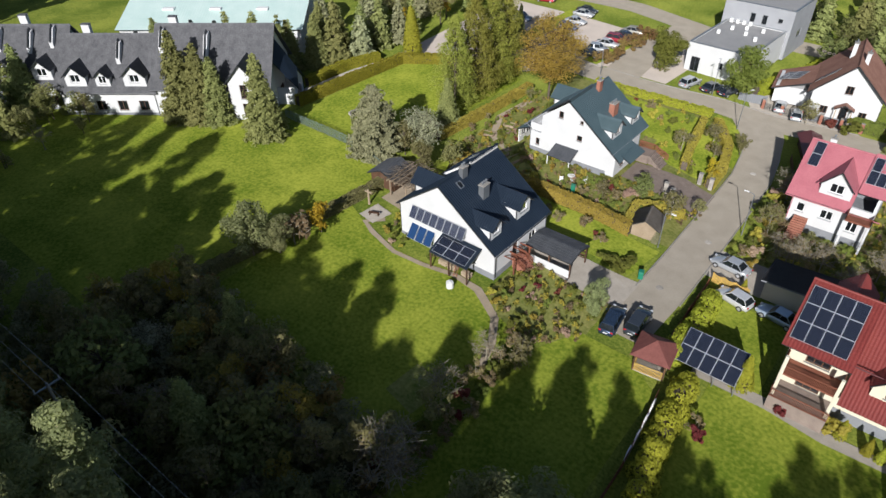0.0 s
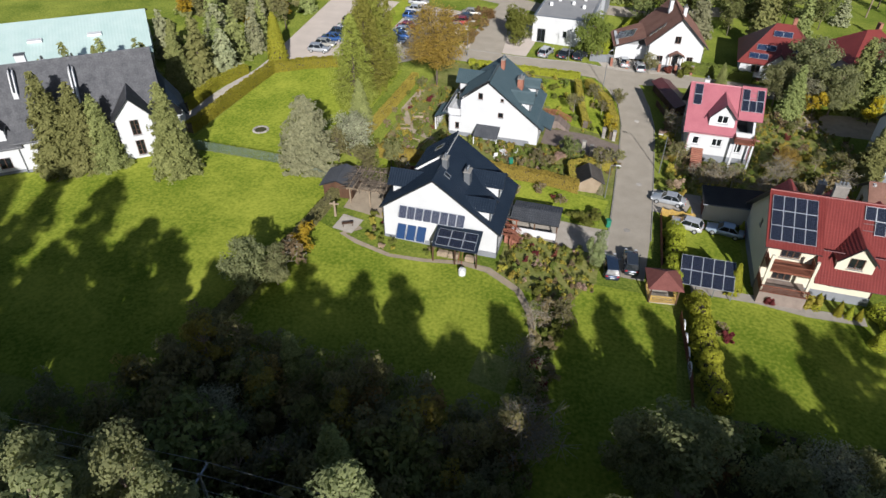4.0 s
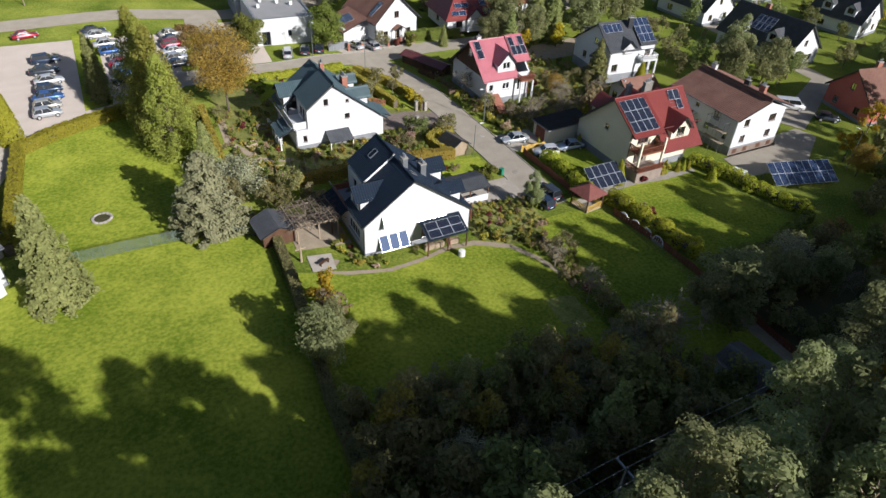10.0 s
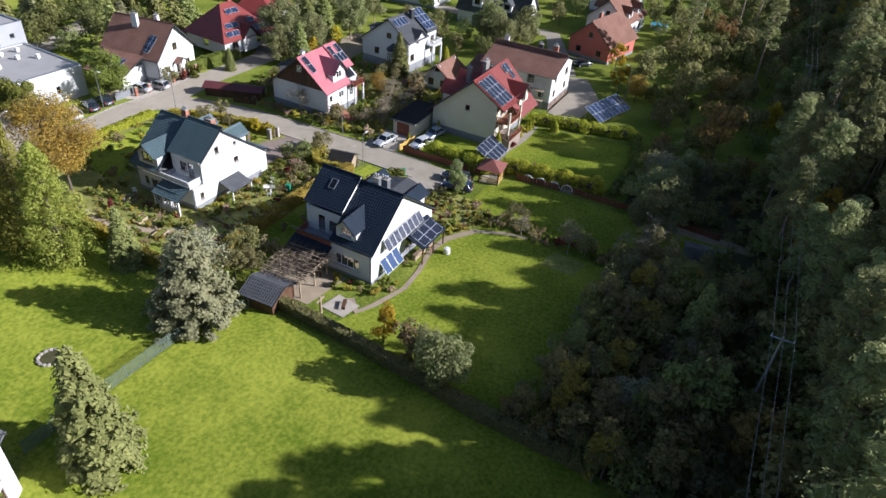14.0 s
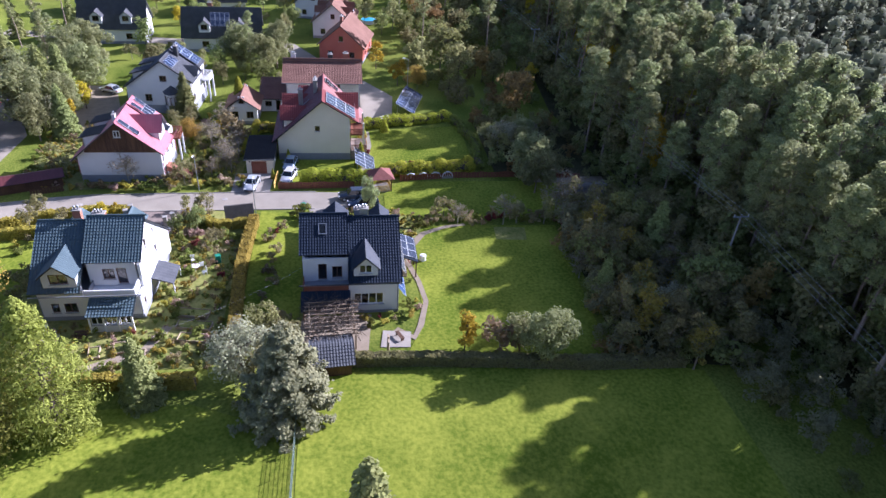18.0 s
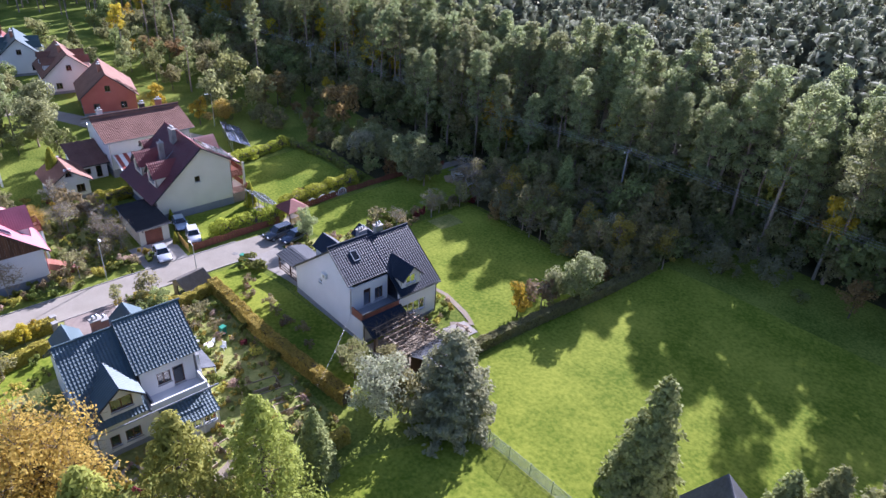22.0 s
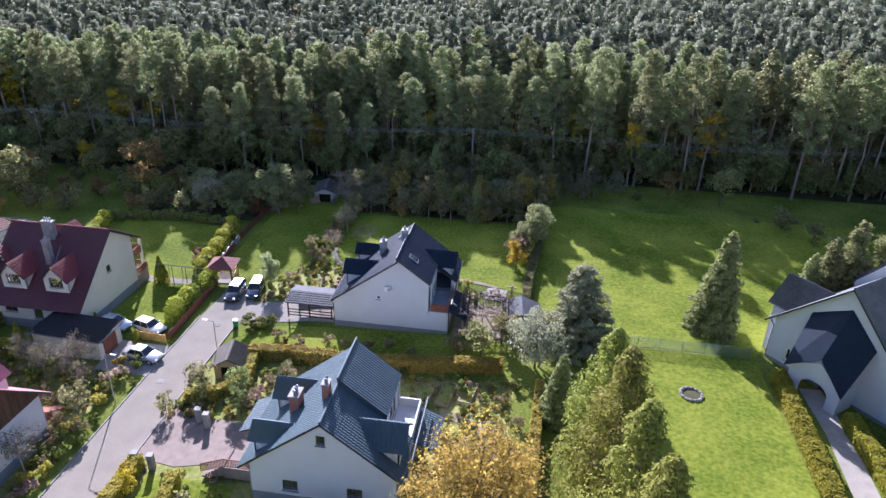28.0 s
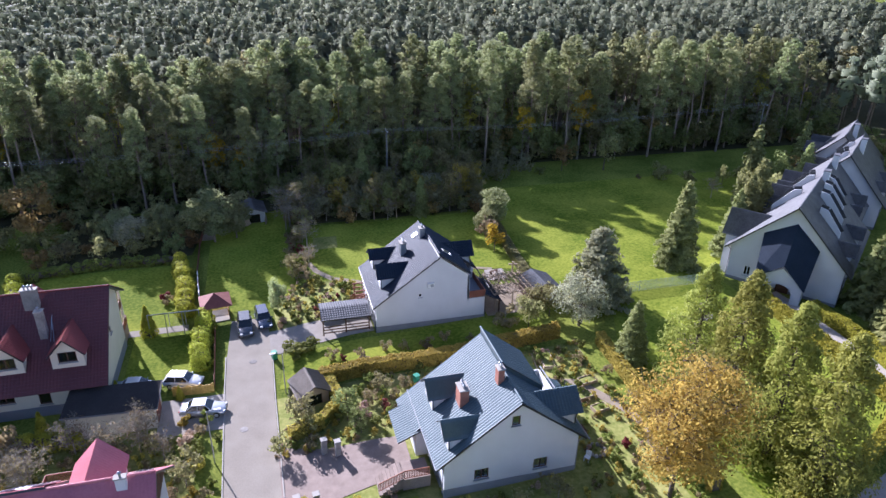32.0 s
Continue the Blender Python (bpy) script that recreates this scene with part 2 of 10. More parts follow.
MAT = {
    "meadow": material("meadow_grass", (0.078, 0.118, 0.016), (0.235, 0.262, 0.048), 0.12, 3.5, 0.9, 0, 0.9, 0.03, span=0.24),
    "lawn": material("mown_lawn", (0.102, 0.152, 0.014), (0.292, 0.320, 0.044), 0.14, 2.6, 0.9, 0, 0.9, 0.03, span=0.27),
    "garden": material("garden_soil_and_grass", (0.105, 0.140, 0.022), (0.31, 0.29, 0.10), 0.45, 3.0, 0.95, 0, 0.7, 0.15),
    "forest_floor": material("forest_floor", (0.045, 0.050, 0.022), (0.11, 0.10, 0.05), 0.4, 5.0, 0.95, 0, 0.8, 0.1),
    "asphalt": material("worn_asphalt", (0.272, 0.240, 0.195), (0.358, 0.320, 0.264), 0.5, 9.0, 1.0, 0, 0.15, 0.06),
    "parking": material("parking_asphalt", (0.42, 0.365, 0.32), (0.52, 0.455, 0.40), 0.35, 8.0, 1.0, 0, 0.15, 0.06),
    "paving": material("concrete_paving", (0.30, 0.27, 0.23), (0.42, 0.38, 0.33), 1.2, 12.0, 0.9, 0, 0.3, 0.06, rnd=0.12),
    "sand": material("sandy_path", (0.245, 0.20, 0.145), (0.36, 0.30, 0.225), 1.0, 10.0, 0.9, 0, 0.3, 0.04),
    "brick_paving": material("reddish_paving", (0.19, 0.15, 0.128), (0.29, 0.235, 0.20), 1.4, 16.0, 0.95, 0, 0.3, 0.12, rnd=0.12),
    "kerb": material("concrete_kerb", (0.25, 0.235, 0.21), (0.36, 0.34, 0.31), 1.0, 14.0, 0.85, 0, 0.2, 0.3),
    "plaster": material("white_plaster", (0.575, 0.58, 0.585), (0.655, 0.66, 0.665), 0.5, 18.0, 0.85, 0, 0.12, 0.15),
    "plaster_yellow": material("pale_yellow_plaster", (0.64, 0.595, 0.46), (0.72, 0.675, 0.54), 0.5, 18.0, 0.85, 0, 0.12, 0.3),
    "plaster_red": material("coral_plaster", (0.46, 0.12, 0.09), (0.56, 0.17, 0.13), 0.5, 18.0, 0.85, 0, 0.12, 0.3),
    "plaster_grey": material("grey_plaster", (0.30, 0.31, 0.33), (0.37, 0.38, 0.40), 0.5, 18.0, 0.85, 0, 0.12, 0.3),
    "plinth": material("grey_plinth", (0.20, 0.21, 0.23), (0.27, 0.28, 0.30), 0.8, 12.0, 0.85, 0, 0.15, 0.3),
    "roof_graphite": material("graphite_metal_tiles", (0.012, 0.020, 0.034), (0.021, 0.032, 0.050), 0.7, 6.0, 0.50, 0.0, 0.04, 0.13),
    "roof_slate": material("dull_slate_tiles", (0.050, 0.054, 0.062), (0.095, 0.100, 0.110), 0.8, 7.0, 0.7, 0.0, 0.1, 0.2),
    "roof_teal": material("blue_grey_metal_tiles", (0.052, 0.084, 0.098), (0.078, 0.115, 0.130), 0.7, 6.0, 0.55, 0.0, 0.04, 0.28),
    "roof_shingle": material("grey_bitumen_shingles", (0.066, 0.068, 0.076), (0.145, 0.146, 0.156), 1.0, 5.0, 0.62, 0, 0.5, 0.35),
    "roof_pink": material("raspberry_metal_tiles", (0.36, 0.11, 0.135), (0.46, 0.16, 0.185), 0.6, 6.0, 0.40, 0, 0.05, 0.5),
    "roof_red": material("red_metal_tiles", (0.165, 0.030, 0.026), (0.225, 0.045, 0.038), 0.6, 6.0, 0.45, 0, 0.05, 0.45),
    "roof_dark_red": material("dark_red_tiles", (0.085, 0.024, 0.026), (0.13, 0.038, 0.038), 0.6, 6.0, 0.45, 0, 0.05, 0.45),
    "roof_brown": material("brown_red_tiles", (0.15, 0.078, 0.06), (0.25, 0.14, 0.108), 0.5, 5.0, 0.8, 0, 0.1, 0.15),
    "roof_flat": material("grey_roof_membrane", (0.27, 0.27, 0.27), (0.36, 0.355, 0.35), 0.35, 6.0, 0.85, 0, 0.1, 0.3),
    "roof_black": material("black_roof_felt", (0.018, 0.018, 0.020), (0.040, 0.038, 0.038), 0.6, 6.0, 0.8, 0, 0.2, 0.3),
    "shed_shingle": material("brown_grey_shingles", (0.12, 0.105, 0.09), (0.22, 0.195, 0.17), 1.0, 9.0, 0.85, 0, 0.3, 0.2),
    "roof_felt": material("weathered_grey_felt", (0.10, 0.095, 0.09), (0.24, 0.225, 0.205), 0.5, 6.0, 0.75, 0.0, 0.2, 0.4),
    "rusty_board": material("rusty_yellow_boards", (0.20, 0.10, 0.03), (0.42, 0.25, 0.07), 0.8, 9.0, 0.85, 0.0, 0.2, 0.3, rnd=0.2),
        "white_metal": plain("white_sheet_metal", (0.78, 0.78, 0.77), 0.45),
    "white_frame": plain("white_window_frame", (0.75, 0.75, 0.74), 0.4),
    "brown_frame": plain("brown_window_frame", (0.10, 0.05, 0.03), 0.45),
    "dark_metal": plain("dark_painted_metal", (0.035, 0.038, 0.042), 0.45),
    "grey_metal": plain("galvanised_metal", (0.36, 0.38, 0.40), 0.4, 0.7),
    "green_mesh": plain("green_fence_wire", (0.16, 0.21, 0.18), 0.5),
    "alu": plain("aluminium_frame", (0.70, 0.71, 0.73), 0.35, 0.6),
    "brick": material("red_chimney_brick", (0.26, 0.10, 0.07), (0.40, 0.19, 0.13), 1.5, 16.0, 0.85, 0, 0.3, 0.3),
    "wood_dark": material("dark_stained_wood", (0.055, 0.028, 0.018), (0.13, 0.07, 0.04), 1.0, 10.0, 0.7, 0, 0.3, 0.3, rnd=0.2, stretch=(1, 1, 0.15)),
    "wood_red": material("red_brown_wood", (0.16, 0.055, 0.035), (0.26, 0.10, 0.06), 1.0, 10.0, 0.65, 0, 0.25, 0.3, rnd=0.15),
    "wood_pale": material("weathered_pale_wood", (0.28, 0.21, 0.14), (0.44, 0.35, 0.25), 1.0, 10.0, 0.8, 0, 0.25, 0.3, rnd=0.2),
    "wood_yellow": material("honey_yellow_wood", (0.46, 0.29, 0.07), (0.62, 0.42, 0.12), 1.0, 10.0, 0.6, 0, 0.2, 0.3, rnd=0.15),
    "bark": material("tree_bark", (0.07, 0.055, 0.042), (0.17, 0.14, 0.11), 2.0, 12.0, 0.95, 0, 0.6, 0.15),
    "bark_pine": material("pine_bark", (0.19, 0.145, 0.11), (0.40, 0.31, 0.24), 1.0, 9.0, 0.95, 0, 0.6, 0.15),
    "twig": material("bare_twigs", (0.20, 0.175, 0.13), (0.35, 0.315, 0.245), 2.0, 12.0, 0.9, 0, 0.1, 0.2),
    "stone": material("field_stone", (0.22, 0.20, 0.18), (0.42, 0.39, 0.35), 1.5, 12.0, 0.9, 0, 0.4, 0.3, rnd=0.25),
    "glass": glass_material(),
    "pv": pv_material("solar_cells", (0.008, 0.011, 0.022), (0.055, 0.06, 0.075), 6, 10),
    "pv_blue": pv_material("blue_solar_cells", (0.008, 0.018, 0.050), (0.10, 0.12, 0.16), 6, 10),
    "pv_wall": pv_material("steep_solar_cells", (0.014, 0.020, 0.045), (0.20, 0.21, 0.23), 6, 10, 0.30),
    "collector": plain("blue_collector_glass", (0.012, 0.045, 0.13), 0.5, 0.0, 0.25, 0.0),
    "rubber": plain("tyre_rubber", (0.02, 0.02, 0.02), 0.8),
    "plastic_white": plain("white_plastic", (0.75, 0.75, 0.73), 0.4),
    "plastic_green": plain("green_plastic", (0.02, 0.20, 0.12), 0.45),
    "red_lens": plain("red_lamp_lens", (0.45, 0.02, 0.02), 0.2),
    "clear_lens": plain("headlamp_lens", (0.65, 0.67, 0.70), 0.12, 0.3),
    "water": plain("pool_water", (0.05, 0.35, 0.55), 0.08),
    "rust": plain("rust_red_paint", (0.30, 0.06, 0.04), 0.6),
}
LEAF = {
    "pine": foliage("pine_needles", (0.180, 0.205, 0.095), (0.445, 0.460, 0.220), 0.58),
    # Lightened leaves: the colour makes up for haze over the shaded understorey.
    "shade": foliage("haze_lifted_leaves", (0.190, 0.205, 0.115), (0.410, 0.420, 0.240), 0.6),
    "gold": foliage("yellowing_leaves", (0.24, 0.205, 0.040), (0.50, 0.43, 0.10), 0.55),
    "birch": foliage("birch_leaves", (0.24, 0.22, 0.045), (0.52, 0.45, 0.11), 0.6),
    # Paler, greyer copy of the pine needles: distance haze put into the colour.
    "pine_hazed": foliage("pine_needles_hazed", (0.320, 0.355, 0.245), (0.395, 0.432, 0.295), 0.7, patch=0.12, hue=0.03),
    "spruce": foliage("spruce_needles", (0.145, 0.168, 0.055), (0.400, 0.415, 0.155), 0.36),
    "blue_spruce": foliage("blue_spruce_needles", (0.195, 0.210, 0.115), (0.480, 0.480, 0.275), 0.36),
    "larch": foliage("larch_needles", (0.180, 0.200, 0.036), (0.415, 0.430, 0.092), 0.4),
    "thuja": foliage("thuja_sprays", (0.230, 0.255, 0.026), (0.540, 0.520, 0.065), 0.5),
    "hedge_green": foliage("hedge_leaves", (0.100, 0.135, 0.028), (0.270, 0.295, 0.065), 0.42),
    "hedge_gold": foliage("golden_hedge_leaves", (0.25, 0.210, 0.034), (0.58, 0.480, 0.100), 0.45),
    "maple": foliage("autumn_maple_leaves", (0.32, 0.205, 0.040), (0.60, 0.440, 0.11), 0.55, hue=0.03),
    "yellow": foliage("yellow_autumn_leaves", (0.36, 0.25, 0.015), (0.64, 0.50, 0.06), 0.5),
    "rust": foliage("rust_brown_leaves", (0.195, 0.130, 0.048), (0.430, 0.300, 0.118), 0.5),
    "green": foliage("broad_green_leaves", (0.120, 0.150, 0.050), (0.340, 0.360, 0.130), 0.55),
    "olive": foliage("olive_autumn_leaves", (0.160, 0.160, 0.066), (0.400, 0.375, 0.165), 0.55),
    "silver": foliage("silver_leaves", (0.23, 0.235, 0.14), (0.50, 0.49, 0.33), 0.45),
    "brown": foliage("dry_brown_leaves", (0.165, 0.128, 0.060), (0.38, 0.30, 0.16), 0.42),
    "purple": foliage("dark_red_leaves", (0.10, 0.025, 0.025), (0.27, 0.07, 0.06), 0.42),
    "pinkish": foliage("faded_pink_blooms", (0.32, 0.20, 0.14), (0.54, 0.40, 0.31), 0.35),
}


# ---- building blocks ----
def thing(name, label, category, loc=(0, 0, 0), rz=0.0, group="", kind=""):
    ob = new(name)
    ob.empty_display_size = 0.3
    ob.matrix_basis = pose(*loc, 0, 0, rz)
    return tagged(ob, label, category, group, kind)


def mesh_of(bm, name, mat):
    me = bpy.data.meshes.new(name)
    bm.to_mesh(me)
    bm.free()
    if mat is not None:
        me.materials.append(mat)
    return me


def part(name, bm, mat, parent, label=""):
    """Links a bmesh (or a mesh) as one mesh object under a thing or a part."""
    me = mesh_of(bm, name, mat) if isinstance(bm, bmesh.types.BMesh) else bm
    ob = new(name, me)
    ob.parent = parent
    return tagged(ob, label)


def solo(name, bm, mat, label, category, group="", kind="", m=None):
    ob = new(name, mesh_of(bm, name, mat) if isinstance(bm, bmesh.types.BMesh) else bm)
    if m is not None:
        ob.matrix_basis = m
    return tagged(ob, label, category, group, kind)


def raw_mesh(name, verts, faces, mat):
    """A mesh from numpy arrays of vertices (n, 3) and quads (k, 4) or triangles (k, 3)."""
    me = bpy.data.meshes.new(name)
    verts, faces = np.asarray(verts, dtype=np.float32), np.asarray(faces, dtype=np.int32)
    k = faces.shape[1]
    me.vertices.add(len(verts))
    me.vertices.foreach_set("co", verts.ravel())
    me.loops.add(faces.size)
    me.loops.foreach_set("vertex_index", faces.ravel())
    me.polygons.add(len(faces))
    me.polygons.foreach_set("loop_start", np.arange(0, faces.size, k, dtype=np.int32))
    me.update(calc_edges=True)
    me.materials.append(mat)
    return me


def box(bm, c, s, rz=0.0, bevel=0.0):
    """Adds a box of size s centred on c, turned by rz degrees."""
    r = bmesh.ops.create_cube(bm, size=1, matrix=pose(*c, 0, 0, rz) @ Matrix.Diagonal((*s, 1)))
    if bevel:
        es = {e for v in r["verts"] for e in v.link_edges}
        bmesh.ops.bevel(bm, geom=list(es), offset=bevel, segments=1, affect="EDGES")
    return bm


def bar(bm, a, b, r=0.04, sides=6, r2=None):
    """Adds a round bar from a to b."""
    a, b = Vector(a), Vector(b)
    d = b - a
    m = Matrix.Translation((a + b) / 2) @ d.to_track_quat("Z", "Y").to_matrix().to_4x4()
    bmesh.ops.create_cone(bm, cap_ends=True, segments=sides, radius1=r, radius2=r if r2 is None else r2, depth=d.length, matrix=m)
    return bm


def beam(bm, a, b, w=0.1, h=0.1):
    """Adds a square beam from a to b."""
    a, b = Vector(a), Vector(b)
    d = b - a
    m = Matrix.Translation((a + b) / 2) @ d.to_track_quat("Z", "Y").to_matrix().to_4x4() @ Matrix.Diagonal((h, w, d.length, 1))
    bmesh.ops.create_cube(bm, size=1, matrix=m)
    return bm


def quad(bm, *ps):
    return bm.faces.new([bm.verts.new(p) for p in ps])


def prism(bm, poly, lo, hi):
    """Adds an upright prism over a polygon of (x, y)."""
    a, b = [bm.verts.new((x, y, lo)) for x, y in poly], [bm.verts.new((x, y, hi)) for x, y in poly]
    bm.faces.new(a[::-1]), bm.faces.new(b)
    for i in range(len(poly)):
        j = (i + 1) % len(poly)
        bm.faces.new((a[i], a[j], b[j], b[i]))
    return bm


def BM():
    return bmesh.new()


# ---- ground: a gentle rise to the west ----
BREAKS = [-70 + 2 * i for i in range(27)]


def rise(u):
    u = min(1, max(0, u))
    return u * u * (3 - 2 * u)


def fall(x):
    return -1.2 + 1.4 * rise((-30 - x) / 40) - 1.1 * rise((x + 30) / 12)


def gz(x, y=0):
    """Height of the ground: it rises to the west and falls towards the lane."""
    if x >= -18 or x <= -70:
        return -2.3 if x >= -18 else 0.2
    i = int((x + 70) // 2)
    a = -70 + 2 * i
    return fall(a) + (fall(a + 2) - fall(a)) * (x - a) / 2


def sheet(name, poly, mat, label, category, lift, thick=0.0, kind="structure"):
    """A flat area of ground that follows the rise, lift metres above the base ground."""
    bm = BM()
    f = bm.faces.new([bm.verts.new((x, y, 0)) for x, y in poly])
    lo, hi = min(p[0] for p in poly), max(p[0] for p in poly)
    for b in BREAKS:
        if lo < b < hi:
            bmesh.ops.bisect_plane(bm, geom=bm.verts[:] + bm.edges[:] + bm.faces[:], plane_co=(b, 0, 0), plane_no=(1, 0, 0))
    bmesh.ops.triangulate(bm, faces=bm.faces[:])
    for v in bm.verts:
        v.co.z = gz(v.co.x) + lift
    bmesh.ops.recalc_face_normals(bm, faces=bm.faces)
    if sum(f.normal.z for f in bm.faces) < 0:
        bmesh.ops.reverse_faces(bm, faces=bm.faces)
    if thick:
        edge = [e for e in bm.edges if e.is_boundary]
        r = bmesh.ops.extrude_edge_only(bm, edges=edge)
        for v in r["geom"]:
            if isinstance(v, bmesh.types.BMVert):
                v.co.z -= thick
    return solo(name, bm, mat, label, category, "", kind)


def strip(points, width):
    """The outline of a strip of that width along a line of (x, y)."""
    left, right = [], []
    for i, p in enumerate(points):
        a, b = Vector(points[max(0, i - 1)]), Vector(points[min(len(points) - 1, i + 1)])
        d = (b - a).normalized()
        w = (width[i] if isinstance(width, (list, tuple)) else width) / 2
        left.append((p[0] - d.y * w, p[1] + d.x * w))
        right.append((p[0] + d.y * w, p[1] - d.x * w))
    return left + right[::-1]

# ---- the ground and what is laid on it ----
sheet("ground", [(-4200, -4200), (4200, -4200), (4200, 4200), (-4200, 4200)], MAT["meadow"], "rough autumn grass reaching the horizon", "ground", 0.0)
sheet("forest_ground", [(-520, -600), (520, -600), (520, 1.5), (60, 6), (20, 10), (-20, 5), (-60, 2), (-520, 0)], MAT["forest_floor"], "dark needle-strewn forest floor under the pines", "forest floor", 0.03)
sheet("thicket_ground", [(-57, 8), (-20, 5.5), (12, 10.5), (12, 27), (-8, 27), (-9, 19), (-22, 11), (-24, 21), (-55, 23)], MAT["forest_floor"], "shaded soil under the thicket", "ground", 0.04)
sheet("field_lawn", [(-112, 15), (-57, 15), (-55.2, 22), (-54.6, 54), (-61, 56.2), (-79, 56.2), (-83, 52), (-112, 33)], MAT["lawn"], "bright mown meadow beside the terraced house", "lawn", 0.04)
sheet("park_lawn", [(-79.2, 56.8), (-62, 56.8), (-58, 66), (-58, 92), (-66, 91), (-79, 85)], MAT["lawn"], "mown lawn with a stone fire pit", "lawn", 0.04)
sheet("house_lawn", [(-53.6, 24), (-25.5, 22), (-25, 41), (-33, 43.5), (-46, 43), (-53.4, 46)], MAT["lawn"], "mown back lawn in the forest's shade", "lawn", 0.045)
sheet("side_lawn", [(-22, 12), (-10.5, 12), (-10.5, 43), (-14.5, 45.8), (-20, 45.8), (-22.5, 40)], MAT["lawn"], "long shaded lawn strip", "lawn", 0.05)
sheet("neighbour_lawn", [(-7, 30), (12, 30), (9, 48), (-7, 47.5)], MAT["lawn"], "mown lawn before the yellow house", "lawn", 0.045)
sheet("neighbour_side_lawn", [(-9.5, 49), (-3, 49), (-3, 60), (-10.3, 60)], MAT["lawn"], "narrow lawn with parked cars", "lawn", 0.047)
sheet("north_lawn", [(-45, 57), (-20.2, 57.3), (-19.3, 63.5), (-51, 63.3), (-51, 58)], MAT["lawn"], "narrow lawn between house and golden hedge", "lawn", 0.045)
sheet("white_house_lawn", [(-30, 82.5), (-21.4, 81.6), (-22.6, 91), (-27, 98.6), (-45, 98.4), (-45, 88), (-31, 87.6)], MAT["lawn"], "bright lawn with scattered shrubs beside the white house", "lawn", 0.034)
sheet("front_lawn", [(-29.5, 90), (-19.5, 88), (-21, 99.5), (-27, 102)], MAT["lawn"], "grass verge at the street corner", "lawn", 0.045)
sheet("garden_ground", [(-53, 65), (-18.5, 65), (-17.5, 88), (-22, 100), (-52, 99.5)], MAT["garden"], "planted garden with bare autumn soil", "garden", 0.02)
sheet("flower_garden", [(-25, 40), (-19.3, 44), (-19.5, 56), (-30.6, 52), (-30.6, 44)], MAT["garden"], "garden beds between house and street end", "garden", 0.03)
sheet("east_garden", [(-10.8, 67.5), (12, 67), (13, 99), (-13, 99)], MAT["garden"], "garden beds round the pink-roofed house", "garden", 0.02)
sheet("vegetable_plot", [(-29.8, 27.2), (-26.2, 26.6), (-25.8, 31), (-29.5, 31.4)], MAT["garden"], "bare dug vegetable plot in the lawn", "vegetable bed", 0.06)

ROAD = [(-16.3, 48.0), (-16.2, 56), (-16.2, 64), (-16.3, 72), (-16.4, 80), (-16.6, 87), (-17.6, 94), (-19.4, 100), (-22.0, 105)]
sheet("road", strip(ROAD, [4.4, 5.0, 5.0, 5.0, 5.0, 5.0, 5.2, 6.4, 8.0]), MAT["asphalt"], "worn pale asphalt lane ending at the garden", "road", 0.055)
sheet("street", strip([(-62, 102.5), (-40, 103.6), (-24, 105.2), (-8, 107.0), (6, 106.4), (22, 114), (60, 132)], 5.6), MAT["asphalt"], "asphalt street with a fence on its far side", "road", 0.06)
sheet("parking_lot", [(-86, 128), (-52, 126), (-49, 108), (-56, 99), (-60, 94.5), (-79.5, 88.5), (-83, 91)], MAT["parking"], "sunlit asphalt parking lot", "parking lot", 0.055)
sheet("building_yard", [(-52, 106.8), (-38.5, 107.2), (-37, 131), (-49, 131)], MAT["parking"], "asphalt yard beside the commercial building", "yard", 0.05)
sheet("far_road", strip([(-120, 137), (-60, 140), (-40, 136), (0, 150)], 6.5), MAT["asphalt"], "road behind the parking lot", "road", 0.05)
sheet("parking_access", strip([(-46, 104), (-47.5, 120), (-46, 136)], 6.5), MAT["asphalt"], "access road to the parking lot", "road", 0.065)
sheet("east_street", strip([(36, 52), (46, 57), (60, 64), (62, 92), (66, 130)], 4.6), MAT["asphalt"], "narrow street between the farther houses", "road", 0.05)
sheet("east_yard", [(15, 42.5), (27, 41.5), (37, 47.5), (36, 51), (28.2, 50.5), (28, 48.2), (16, 48.2)], MAT["asphalt"], "dark yard behind the tall white house", "yard", 0.05)
sheet("villa_yard", [(-24, 108), (-10, 108), (-10, 111), (-22, 117), (-26, 112)], MAT["paving"], "paved forecourt behind the street fence", "yard", 0.05)
sheet("drive", [(-18.6, 51.6), (-18.6, 56.8), (-24, 56.3), (-30.9, 55.9), (-30.9, 51.6), (-23, 51.2)], MAT["paving"], "paved drive to the carport", "driveway", 0.06)
sheet("forecourt", [(-18.7, 72.4), (-18.8, 79.5), (-23.5, 80.6), (-30.4, 79.6), (-30.4, 74.8), (-23.2, 74.2)], MAT["brick_paving"], "reddish paved forecourt of the neighbour's house", "driveway", 0.06)
sheet("car_yard", [(-13.8, 62.8), (-7.4, 62.6), (-7.4, 68.4), (-13.8, 68.4)], MAT["paving"], "paved yard before the garage", "driveway", 0.06)
sheet("footpath", strip([(-48.0, 46.5), (-49.6, 44.6), (-47.5, 43.7), (-43, 42.6), (-39, 43.0), (-35, 43.9), (-31.5, 43.6), (-27.5, 41.2), (-25.6, 38.0), (-24.8, 35.0)], [0.8, 0.8, 0.7, 0.6, 0.6, 0.7, 1.0, 0.9, 0.8, 0.7]), MAT["sand"], "sandy footpath along the lawn", "path", 0.075)
sheet("house_path", strip([(-83.4, 61), (-83.6, 68), (-83.0, 76), (-81.0, 84), (-79.6, 90.5)], [2.2, 2.2, 2.3, 3.4, 6.5]), MAT["paving"], "pale concrete path between hedges", "path", 0.06)
sheet("neighbour_path", strip([(-9, 48.2), (-2, 48.3), (3, 47.6), (9, 47.8)], 1.4), MAT["paving"], "paved path before the yellow house", "path", 0.06)
